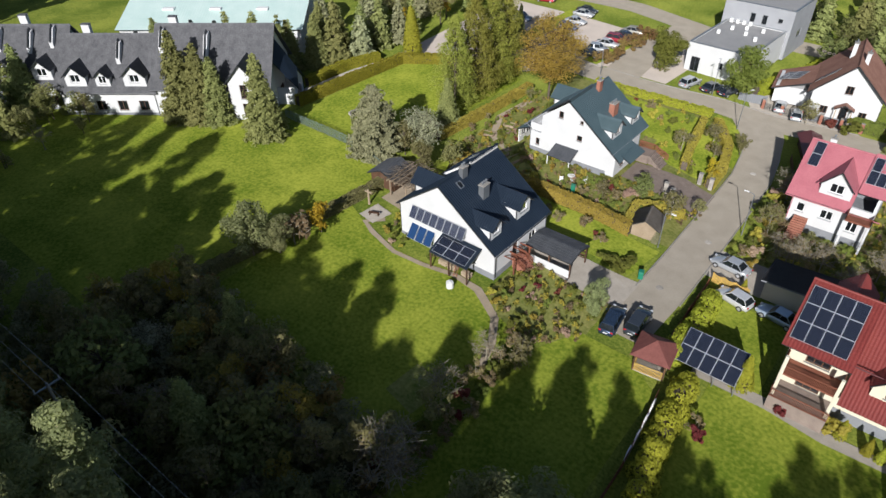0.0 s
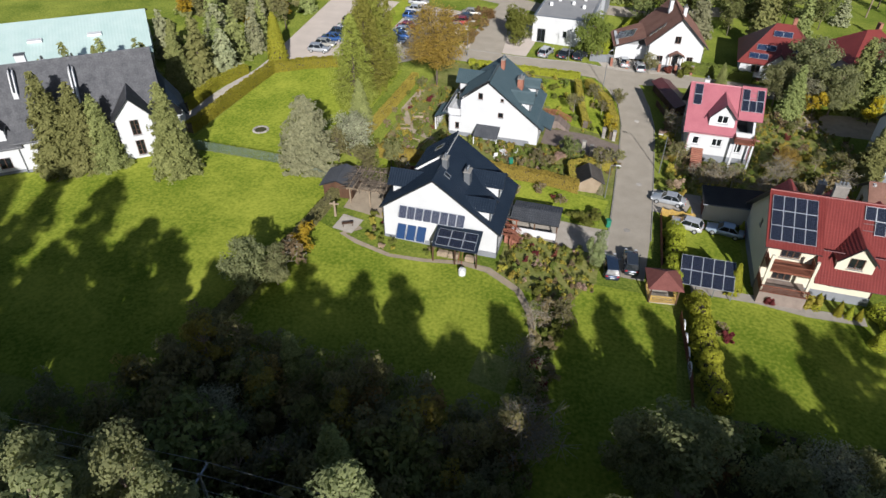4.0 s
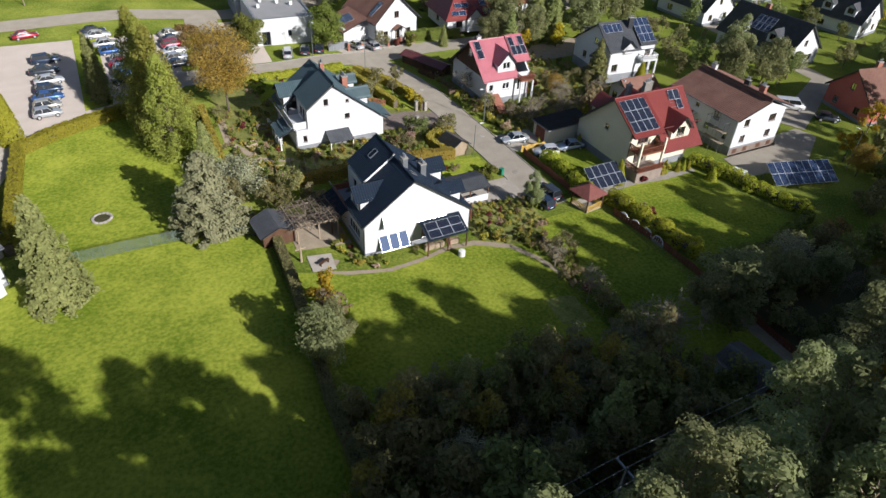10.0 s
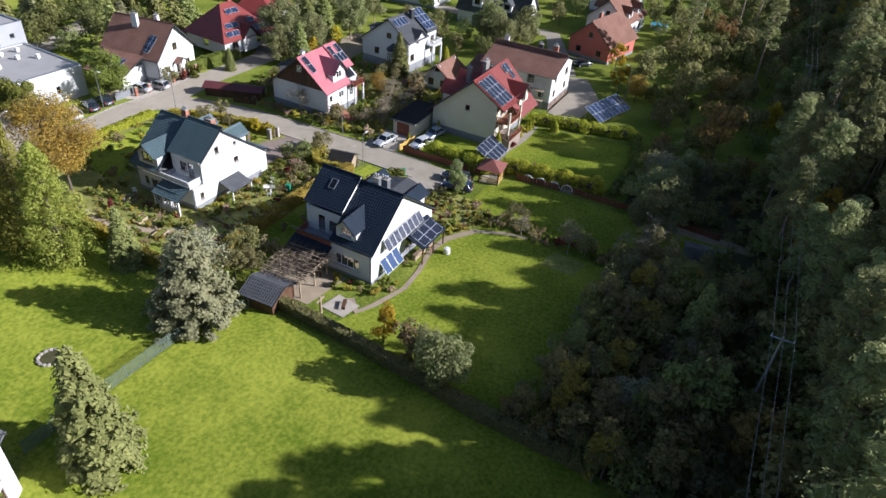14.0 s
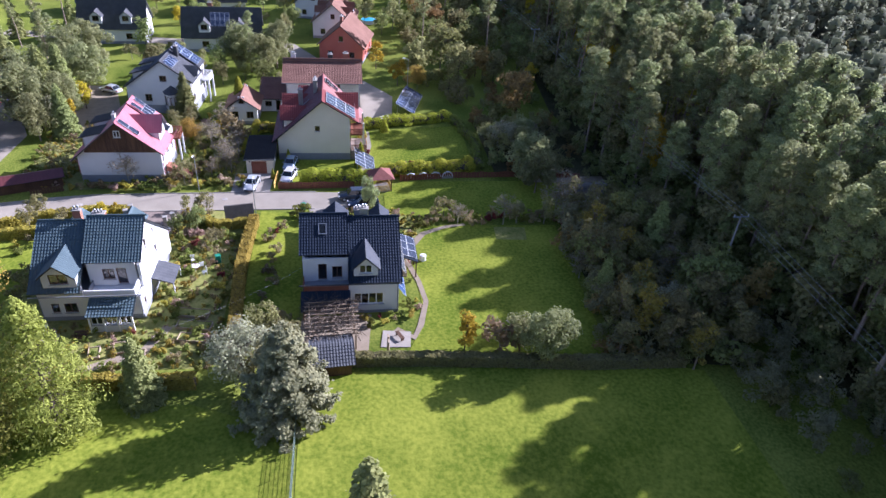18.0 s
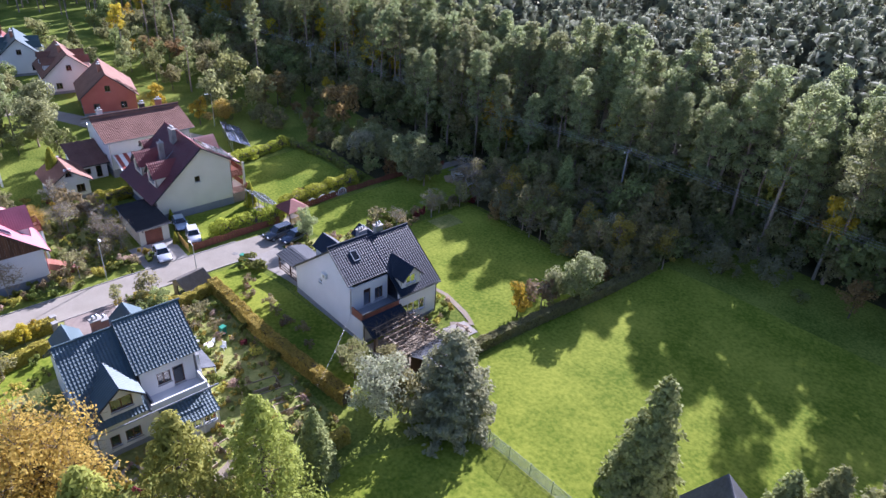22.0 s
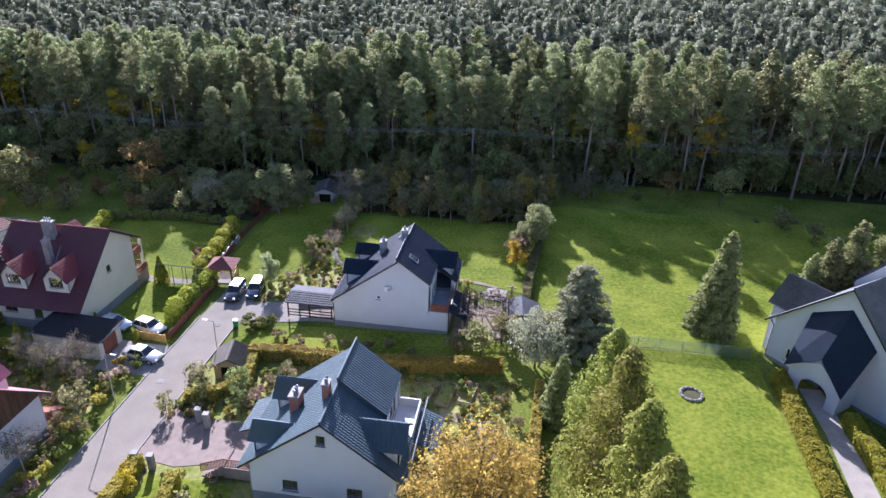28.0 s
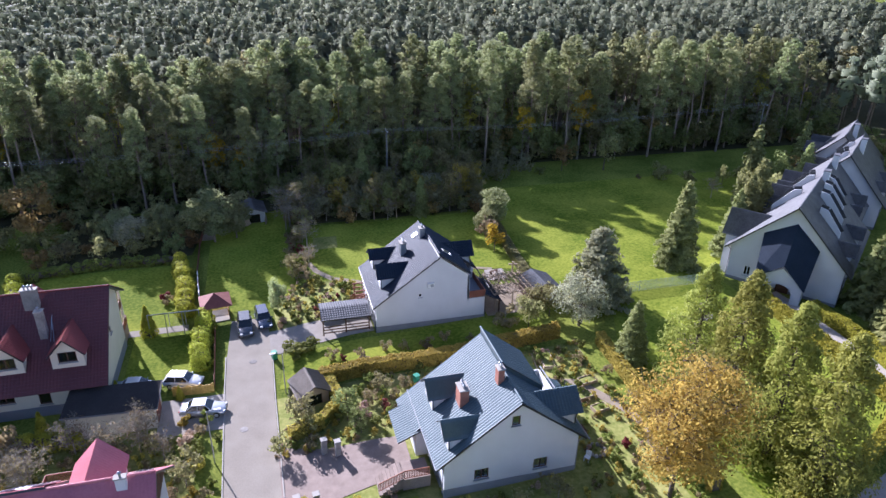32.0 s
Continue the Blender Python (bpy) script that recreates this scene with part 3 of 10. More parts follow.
sheet("garden_path", strip([(-46, 70.5), (-50, 72), (-53, 78), (-52.5, 86)], 1.1), MAT["sand"], "trodden path through the garden", "path", 0.055)
sheet("villa_forecourt", [(8, 92.5), (20, 92.5), (31, 96), (31, 101), (20, 101), (8, 99)], MAT["sand"], "sandy forecourt between the pines", "yard", 0.055)
sheet("lot_island", [(-70.5, 95), (-66.5, 96), (-66.5, 131), (-70.5, 131)], MAT["lawn"], "grass island between parking rows", "verge", 0.075)
sheet("lot_verge", strip([(-53, 106.5), (-51, 128)], 3.0), MAT["lawn"], "grass verge beside the parking lot", "verge", 0.085)
sheet("hut_track", strip([(-10, 9), (-10, 22)], 2.0), MAT["sand"], "short earth track by the hut", "path", 0.055)


def kerb_line(points, label):
    """Kerb stones laid end to end along a line."""
    base = thing("kerb", label, "kerb", kind="structure")
    bm = BM()
    box(bm, (0, 0, 0.06), (0.98, 0.12, 0.16), 0, 0.015)
    me = mesh_of(bm, "kerb_stone", MAT["kerb"])
    for a, b in zip(points, points[1:]):
        a, b = Vector(a), Vector(b)
        n_ = max(1, round((b - a).length))
        for i in range(n_):
            p = a.lerp(b, (i + 0.5) / n_)
            ob = part("kerb_stone", me, None, base)
            ob.matrix_basis = pose(p.x, p.y, gz(p.x), 0, 0, math.degrees(math.atan2(b.y - a.y, b.x - a.x)))
    return base


def offset_line(points, d):
    ps = []
    for i, p in enumerate(points):
        a, b = Vector(points[max(0, i - 1)]), Vector(points[min(len(points) - 1, i + 1)])
        t = (b - a).normalized()
        w = d[i] if isinstance(d, (list, tuple)) else d
        ps.append((p[0] - t.y * w, p[1] + t.x * w))
    return ps


kerb_line(offset_line(ROAD[1:8], 2.6), "worn grey concrete kerb along the lane")
kerb_line(offset_line(ROAD[1:8], -2.6), "worn grey concrete kerb along the lane")
kerb_line([(-60, 105.9), (-40, 106.6), (-24, 108.2), (-8, 110.0)], "worn grey concrete kerb along the street fence")

bm = BM()
bmesh.ops.create_cone(bm, cap_ends=True, segments=24, radius1=0.42, radius2=0.40, depth=0.03)
cover = solo("manhole_cover", bm, MAT["stone"], "round cast manhole cover in the asphalt lane", "manhole", "manhole covers", m=pose(-15.6, 69.0, gz(-15.6) + 0.066))
for x, y in ((-16.6, 57.5), (-16.8, 88.5)):
    copy_thing(cover, pose(x, y, gz(x) + 0.066))

# ---- kit for houses ----
def roof_plane(parent, a, u, v, mat, kind="tile", deck=None, name="roof", thick=0.16, label=""):
    """A roof slope: a corner a at the eaves, u along the eaves, v up the slope. Stepped courses of pressed tiles, ribs or shingles on a deck."""
    a, u, v = Vector(a), Vector(u), Vector(v)
    n_ = u.cross(v).normalized()
    if n_.z < 0:
        n_ = -n_
    bm = BM()
    lo = [a, a + u, a + u + v, a + v]
    top = [bm.verts.new(p - n_ * 0.012) for p in lo]
    low = [bm.verts.new(p - n_ * thick) for p in lo]
    bm.faces.new(top), bm.faces.new(low[::-1])
    for i in range(4):
        bm.faces.new((top[i], low[i], low[(i + 1) % 4], top[(i + 1) % 4]))
    slab = part(name, bm, deck or MAT["dark_metal"], parent, label)
    lu, lv = u.length, v.length
    if kind == "tile":
        nc, wave, step, amp, per = max(2, round(lv / 0.36)), max(2, round(lu / 0.30)), 0.045, 0.021, 4
    elif kind == "seam":
        nc, wave, step, amp, per = 1, max(2, round(lu / 0.5)), 0.0, 0.02, 4
    elif kind == "seam_fine":
        nc, wave, step, amp, per = 1, max(2, round(lu / 0.25)), 0.0, 0.018, 4
    elif kind == "plank":
        nc, wave, step, amp, per = max(2, round(lv / 0.45)), 1, 0.03, 0.0, 1
    else:
        nc, wave, step, amp, per = max(2, round(lv / 0.22)), 1, 0.012, 0.0, 1
    cols = wave * per + 1
    us = np.linspace(0, 1, cols)
    ph = us * wave * 2 * np.pi
    prof = amp * np.cos(ph) if kind == "tile" else amp * (np.cos(ph) > 0.6)
    A, U, V, N = (np.array(q) for q in (a, u, v, n_))
    rows = []
    for c in range(nc):
        for vv, dz in ((c / nc, step), ((c + 1) / nc, 0.0)):
            rows.append(A + us[:, None] * U + vv * V + (prof + dz + 0.01)[:, None] * N)
    verts = np.concatenate(rows)
    faces = []
    idx = np.arange(cols - 1)
    for r in range(len(rows) - 1):
        b = r * cols
        faces.append(np.stack([b + idx, b + idx + 1, b + cols + idx + 1, b + cols + idx], 1))
    me = raw_mesh("tiles", verts, np.concatenate(faces), mat)
    if kind == "tile":
        me.polygons.foreach_set("use_smooth", np.zeros(len(me.polygons), dtype=bool))
    part("tiles", me, None, slab)
    return slab


def window(parent, c, n_, w, h, frame=None, bars=1, cross=0, sill=True, name="window"):
    """A framed window set into a wall: c is its middle on the wall's face, n_ the way it faces (x, y)."""
    frame = frame or MAT["white_frame"]
    c, n_ = Vector(c), Vector((n_[0], n_[1], 0)).normalized()
    m = Matrix.Translation(c) @ Matrix((Vector((-n_.y, n_.x, 0)), n_, Vector((0, 0, 1)))).transposed().to_4x4()
    bm = BM()
    t = 0.1
    for sx in (-1, 1):
        box(bm, (sx * (w / 2 - t / 2), -0.12, 0), (t, 0.08, h))
    for sz in (-1, 1):
        box(bm, (0, -0.12, sz * (h / 2 - t / 2)), (w - 2 * t, 0.078, t))
    for i in range(bars):
        box(bm, (w * ((i + 1) / (bars + 1) - 0.5), -0.12, 0), (t, 0.076, h - 2 * t))
    for i in range(cross):
        box(bm, (0, -0.12, h * ((i + 1) / (cross + 1) - 0.5)), (w - 2 * t, 0.07, 0.04))
    bm.transform(m)
    ob = part(name, bm, frame, parent)
    bm = BM()
    box(bm, (0, -0.12, 0), (w - 2 * t, 0.02, h - 2 * t))
    bm.transform(m)
    part("pane", bm, MAT["glass"], ob).visible_shadow = False
    if sill:
        bm = BM()
        box(bm, (0, 0.02, -h / 2 - 0.03), (w + 0.16, 0.2, 0.05))
        bm.transform(m)
        part("sill", bm, MAT["grey_metal"], ob)
    return ob


def wall(parent, name, p0, d, n_, poly, holes, mat, thick=0.3):
    """A wall of that thickness: p0 its origin, d its direction (x, y), n_ the way it faces; poly in (along, up); holes (along, up, width, height, frame, bars, cross) get windows."""
    p0, d, n_ = Vector(p0), Vector((d[0], d[1], 0)), Vector((n_[0], n_[1], 0))

    def at(u, v, w):
        return p0 + d * u - n_ * w + Vector((0, 0, v))
    bm = BM()
    loops = [poly] + [[(h[0] - h[2] / 2, h[1]), (h[0] + h[2] / 2, h[1]), (h[0] + h[2] / 2, h[1] + h[3]), (h[0] - h[2] / 2, h[1] + h[3])] for h in holes]
    for w in (0, thick):
        edges = []
        for lp in loops:
            vs = [bm.verts.new(at(u, v, w)) for u, v in lp]
            edges += [bm.edges.new((vs[i], vs[(i + 1) % len(vs)])) for i in range(len(vs))]
        bmesh.ops.triangle_fill(bm, use_beauty=True, edges=edges)
    for lp in loops:
        for i in range(len(lp)):
            (u0, v0), (u1, v1) = lp[i], lp[(i + 1) % len(lp)]
            quad(bm, at(u0, v0, 0), at(u1, v1, 0), at(u1, v1, thick), at(u0, v0, thick))
    bmesh.ops.remove_doubles(bm, verts=bm.verts[:], dist=0.0005)
    bmesh.ops.recalc_face_normals(bm, faces=bm.faces[:])
    ob = part(name, bm, mat, parent)
    for h in holes:
        c = at(h[0], h[1] + h[3] / 2, 0)
        window(parent, c, n_, h[2], h[3], MAT[h[4]] if len(h) > 4 else None, h[5] if len(h) > 5 else 1, h[6] if len(h) > 6 else 0)
    return ob


class House:
    """A gabled house whose ridge runs along its own y; walls at xw, xe, ys, yn, ridge over xr at zr, slopes kw and ke."""

    def __init__(s, name, label, loc, rz, xw, xe, ys, yn, xr, zr, kw, ke, wall_mat, roof_mat, over=0.5, gable_over=0.35, kind="tile", group="", plinth=0.5, deck=None):
        s.top = thing(name, label, "house", loc, rz, group)
        s.xw, s.xe, s.ys, s.yn, s.xr, s.zr, s.kw, s.ke, s.over, s.go, s.wmat, s.rmat, s.kind, s.deck = xw, xe, ys, yn, xr, zr, kw, ke, over, gable_over, wall_mat, roof_mat, kind, deck
        s.zw, s.ze = zr - kw * (xr - xw), zr - ke * (xe - xr)
        s.plinth, s.low, s.cut = plinth, None, None

    def zroof(s, x):
        return s.zr - (s.kw * (s.xr - x) if x < s.xr else s.ke * (x - s.xr))

    def walls(s, S=(), N=(), E=(), W=()):
        g = 0.06
        gab = [(s.xw, 0), (s.xe, 0), (s.xe, s.ze - g), (s.xr, s.zr - g), (s.xw, s.zw - g)]
        gs, gn, top = gab, gab, [(s.yn - 0.3, s.zw - g), (s.ys + 0.3, s.zw - g)]
        if s.low:
            gs = gab[:4] + [(s.xw, s.low[1] - g)]
            top = [(s.yn - 0.3, s.zw - g), (s.low[0], s.zw - g), (s.low[0], s.low[1] - g), (s.ys + 0.3, s.low[1] - g)]
        if s.cut:
            end, y, z, x = s.cut
            stepped = gab[:4] + [(x, s.zroof(x) - g), (x, z), (s.xw, z)]
            gs, gn = (stepped, gab) if end == "S" else (gab, stepped)
            hi, lo = s.zw - g, z
            top = [(s.yn - 0.3, hi), (y, hi), (y, lo), (s.ys + 0.3, lo)] if end == "S" else [(s.yn - 0.3, lo), (y, lo), (y, hi), (s.ys + 0.3, hi)]
        wall(s.top, "wall", (0, s.ys, 0), (1, 0), (0, -1), gs, S, s.wmat)
        wall(s.top, "wall", (0, s.yn, 0), (1, 0), (0, 1), gn, N, s.wmat)
        wall(s.top, "wall", (s.xw, 0, 0), (0, 1), (-1, 0), [(s.ys + 0.3, 0), (s.yn - 0.3, 0)] + top, W, s.wmat)
        wall(s.top, "wall", (s.xe, 0, 0), (0, 1), (1, 0), [(s.ys + 0.3, 0), (s.yn - 0.3, 0), (s.yn - 0.3, s.ze - g), (s.ys + 0.3, s.ze - g)], E, s.wmat)
        # Unseen inner walls and floor, added so windows show no view through.
        bm = BM()
        box(bm, (s.xr, (s.ys + s.yn) / 2, s.zw / 2), (0.12, s.yn - s.ys - 0.7, max(2.4, s.zw - 0.4)))
        box(bm, ((s.xw + s.xe) / 2, (s.ys + s.yn) / 2, min(s.zw, s.ze) / 2), (s.xe - s.xw - 0.7, 0.12, max(2.2, min(s.zw, s.ze) - 0.4)))
        box(bm, ((s.xw + s.xe) / 2, (s.ys + s.yn) / 2, 2.75), (s.xe - s.xw - 0.7, s.yn - s.ys - 0.7, 0.16))
        part("added_partition", bm, MAT["plinth"], s.top)
        if s.plinth:
            bm = BM()
            for a, b in (((s.xw - 0.03, s.ys - 0.03), (s.xe + 0.03, s.ys)), ((s.xw - 0.03, s.yn), (s.xe + 0.03, s.yn + 0.03)), ((s.xw - 0.03, s.ys), (s.xw, s.yn)), ((s.xe, s.ys), (s.xe + 0.03, s.yn))):
                box(bm, ((a[0] + b[0]) / 2, (a[1] + b[1]) / 2, s.plinth / 2 - 0.65), (b[0] - a[0], b[1] - a[1], s.plinth + 1.3))
            part("plinth", bm, MAT["plinth"], s.top)

    def slope(s, side, y0, y1, x_end, lift=0.0, k=None, mat=None, kind=None, label=""):
        """One slope from the ridge down to x_end, between y0 and y1."""
        k = k if k is not None else (s.kw if side == "W" else s.ke)
        z = s.zr + lift - k * abs(s.xr - x_end)
        return roof_plane(s.top, (x_end, y0, z), (0, y1 - y0, 0), (s.xr - x_end, 0, s.zr + lift - z), mat or s.rmat, kind or s.kind, s.deck, label=label)

    def ridge(s, y0=None, y1=None, lift=0.05):
        bm = BM()
        bar(bm, (s.xr, s.ys - s.go if y0 is None else y0, s.zr + lift), (s.xr, s.yn + s.go if y1 is None else y1, s.zr + lift), 0.11, 8)
        part("ridge_cap", bm, s.rmat, s.top)

    def gutters(s, mat=None):
        for x, z in ((s.xw - s.over - 0.06, s.zroof(s.xw - s.over) - 0.1), (s.xe + s.over + 0.06, s.zroof(s.xe + s.over) - 0.1)):
            bm = BM()
            bar(bm, (x, s.ys - s.go, z), (x, s.yn + s.go, z), 0.07, 8)
            xi = s.xw if x < s.xr else s.xe
            for y in (s.ys + 0.1, s.yn - 0.1):
                sx = -0.1 if x < s.xr else 0.1
                bar(bm, (x, y, z), (xi + sx, y, z - 0.5), 0.05, 6)
                bar(bm, (xi + sx, y, z - 0.5), (xi + sx, y, 0.1), 0.05, 6)
            part("gutter", bm, mat or MAT["dark_metal"], s.top)

    def gable_dormer(s, side, yc, w, x_front, z_wall, k, mat=None, roof=None, win=(1.2, 1.2), frame="white_frame", over=0.3, kk=None, kind=None):
        """A dormer with its own gable, facing the eaves."""
        sg = -1 if side == "W" else 1
        kk = kk or (s.kw if side == "W" else s.ke)
        zb = s.zr - kk * abs(x_front - s.xr) - 0.2
        za = z_wall + k * w / 2
        bm = BM()
        xb = s.xr + sg * (s.zr - z_wall) / kk
        d = None
        for y in (yc - w / 2, yc + w / 2):
            bm = BM()
            quad(bm, (x_front, y, zb), (x_front, y, z_wall), (xb, y, z_wall), (xb, y, z_wall - 0.01))
            d = part("dormer_cheek", bm, mat or s.wmat, s.top)
        wall(s.top, "dormer_front", (x_front, 0, 0), (0, 1), (sg, 0), [(yc - w / 2, zb), (yc + w / 2, zb), (yc + w / 2, z_wall), (yc, za - 0.05), (yc - w / 2, z_wall)],
             [(yc, zb + 0.55 if win[1] > 1.3 else z_wall - win[1] + 0.05, win[0], win[1], frame, 1)], mat or s.wmat, 0.15)
        xr_ = s.xr + sg * max(0.0, (s.zr - za) / kk)
        xo = x_front + sg * over
        for sy in (-1, 1):
            ye = yc + sy * (w / 2 + 0.25)
            ze = z_wall - k * 0.25
            roof_plane(d, (xo, ye, ze), (xr_ - xo - sg * 0.05, 0, 0), (0, yc - ye, za - ze), roof or s.rmat, kind or s.kind, s.deck, "dormer_roof", 0.1)
        return d

    def shed_dormer(s, side, y0, y1, x_front, x_back, z_front, z_back, mat=None, roof=None, wins=(), over=0.45, kind=None):
        """A dormer under one flatter slope."""
        sg = -1 if side == "W" else 1
        d = None
        for y in (y0, y1):
            bm = BM()
            bm.faces.new([bm.verts.new(p) for p in ((x_front, y, s.zroof(x_front) - 0.1), (x_front, y, z_front), (x_back, y, z_back))])
            d = part("dormer_cheek", bm, mat or s.wmat, s.top)
        zb = s.zroof(x_front) - 0.15
        wall(s.top, "dormer_front", (x_front, 0, 0), (0, 1), (sg, 0), [(y0, zb), (y1, zb), (y1, z_front - 0.05), (y0, z_front - 0.05)], wins, mat or s.wmat, 0.15)
        kf = (z_back - z_front) / abs(x_back - x_front)
        xo, zo = x_front + sg * over, z_front - kf * over
        roof_plane(d, (xo, y0 - 0.3, zo), (0, y1 - y0 + 0.6, 0), (x_back - xo, 0, z_back - zo), roof or s.rmat, kind or s.kind, s.deck, "dormer_roof", 0.12)
        return d

    def skylight(s, side, yc, x, w=0.8, h=1.2, lift=0.0):
        k = s.kw if side == "W" else -s.ke
        d = Vector((1, 0, k)).normalized()
        n_ = Vector((-d.z, 0, d.x))
        c = Vector((x, yc, s.zroof(x) + lift)) + n_ * 0.06
        m = Matrix.Translation(c) @ Matrix((d, Vector((0, 1, 0)), n_)).transposed().to_4x4()
        bm = BM()
        for q in ((-h / 2, 0, 0.08, w), (h / 2, 0, 0.08, w)):
            box(bm, (q[0], 0, 0.03), (q[2], q[3], 0.1))
        for y in (-w / 2, w / 2):
            box(bm, (0, y, 0.03), (h + 0.08, 0.08, 0.098))
        bm.transform(m)
        ob = part("skylight", bm, MAT["grey_metal"], s.top)
        bm = BM()
        box(bm, (0, 0, 0.03), (h - 0.08, w - 0.08, 0.03))
        bm.transform(m)
        part("pane", bm, MAT["glass"], ob)

    def chimney(s, x, y, sx, sy, top, mat, pots=2, cap="kerb"):
        z0 = s.zroof(x) - 0.6
        bm = BM()
        box(bm, (x, y, (z0 + top) / 2), (sx, sy, top - z0))
        ch = part("chimney", bm, mat, s.top)
        bm = BM()
        box(bm, (x, y, top + 0.05), (sx + 0.16, sy + 0.16, 0.1), 0, 0.02)
        part("chimney_cap", bm, MAT[cap], ch)
        for i in range(pots):
            bm = BM()
            yy = y + (i - (pots - 1) / 2) * min(0.35, sy / max(1, pots))
            bar(bm, (x, yy, top + 0.1), (x, yy, top + 0.42), 0.09, 8)
            bmesh.ops.create_cone(bm, cap_ends=True, segments=8, radius1=0.16, radius2=0.02, depth=0.12, matrix=Matrix.Translation((x, yy, top + 0.5)))
            part("chimney_pot", bm, MAT["grey_metal"], ch)

    def railing(s, pts, h, mat, gap=0.14):
        """A balcony railing with upright bars along local points."""
        bm = BM()
        for a, b in zip(pts, pts[1:]):
            a, b = Vector(a), Vector(b)
            beam(bm, a + Vector((0, 0, h)), b + Vector((0, 0, h)), 0.09, 0.06)
            beam(bm, a + Vector((0, 0, 0.1)), b + Vector((0, 0, 0.1)), 0.06, 0.05)
            k = max(2, int((b - a).length / gap))
            for i in range(k + 1):
                p = a.lerp(b, i / k)
                beam(bm, p + Vector((0, 0, 0.1)), p + Vector((0, 0, h)), 0.035, 0.07)
        return part("railing", bm, mat, s.top)

    def block(s, name, mat, c, size, label="", bevel=0.0, rz=0):
        return part(name, box(BM(), c, size, rz, bevel), mat, s.top, label)


def panel_mesh(w, h, mat):
    bm = BM()
    box(bm, (w / 2, h / 2, 0.02), (w - 0.03, h - 0.03, 0.03))
    uv = bm.loops.layers.uv.new("uv")
    for f in bm.faces:
        for lp in f.loops:
            lp[uv].uv = (lp.vert.co.x / w, lp.vert.co.y / h)
    return mesh_of(bm, "panel", mat)


def frame_mesh(w, h):
    bm = BM()
    t = 0.035
    for x in (t / 2, w - t / 2):
        box(bm, (x, h / 2, 0.022), (t, h, 0.045))
    for y in (t / 2, h - t / 2):
        box(bm, (w / 2, y, 0.022), (w - 2 * t, t, 0.043))
    return mesh_of(bm, "frame", MAT["alu"])


def solar_array(label, o, u, v, nx, ny, pw=1.05, ph=1.72, gap=0.02, mat="pv", skip=(), name="solar_array", stand=False, group="solar arrays"):
    """Panels in rows: o the lower corner, u along, v up the slope."""
    o, u, v = Vector(o), Vector(u).normalized(), Vector(v)
    v = (v - u * v.dot(u)).normalized()
    n_ = u.cross(v)
    top = thing(name, label, "solar panels", tuple(o), 0, group)
    pm, fm = panel_mesh(pw, ph, MAT[mat]), frame_mesh(pw, ph)
    rot = Matrix((u, v, n_)).transposed().to_4x4()
    for i in range(nx):
        for j in range(ny):
            if (i, j) in skip:
                continue
            p = part("panel", pm, None, top)
            p.matrix_basis = Matrix.Translation(u * (i * (pw + gap)) + v * (j * (ph + gap)) + n_ * 0.05) @ rot
            part("frame", fm, None, p)
    bm = BM()
    for j in range(ny):
        for q in (0.25, 0.75):
            a = v * (j * (ph + gap) + q * ph) + n_ * 0.02
            beam(bm, a, a + u * (nx * (pw + gap)), 0.05, 0.05)
    if stand:
        k = nx // 2 + 1
        for i in range(k + 1):
            for q in (0.12, 0.88):
                p = u * (nx * (pw + gap) * i / k) + v * (ny * (ph + gap) * q)
                beam(bm, p, Vector((p.x, p.y, gz(o.x + p.x) - o.z - 0.1)), 0.08, 0.08)
    part("rail", bm, MAT["grey_metal"], top)
    return top

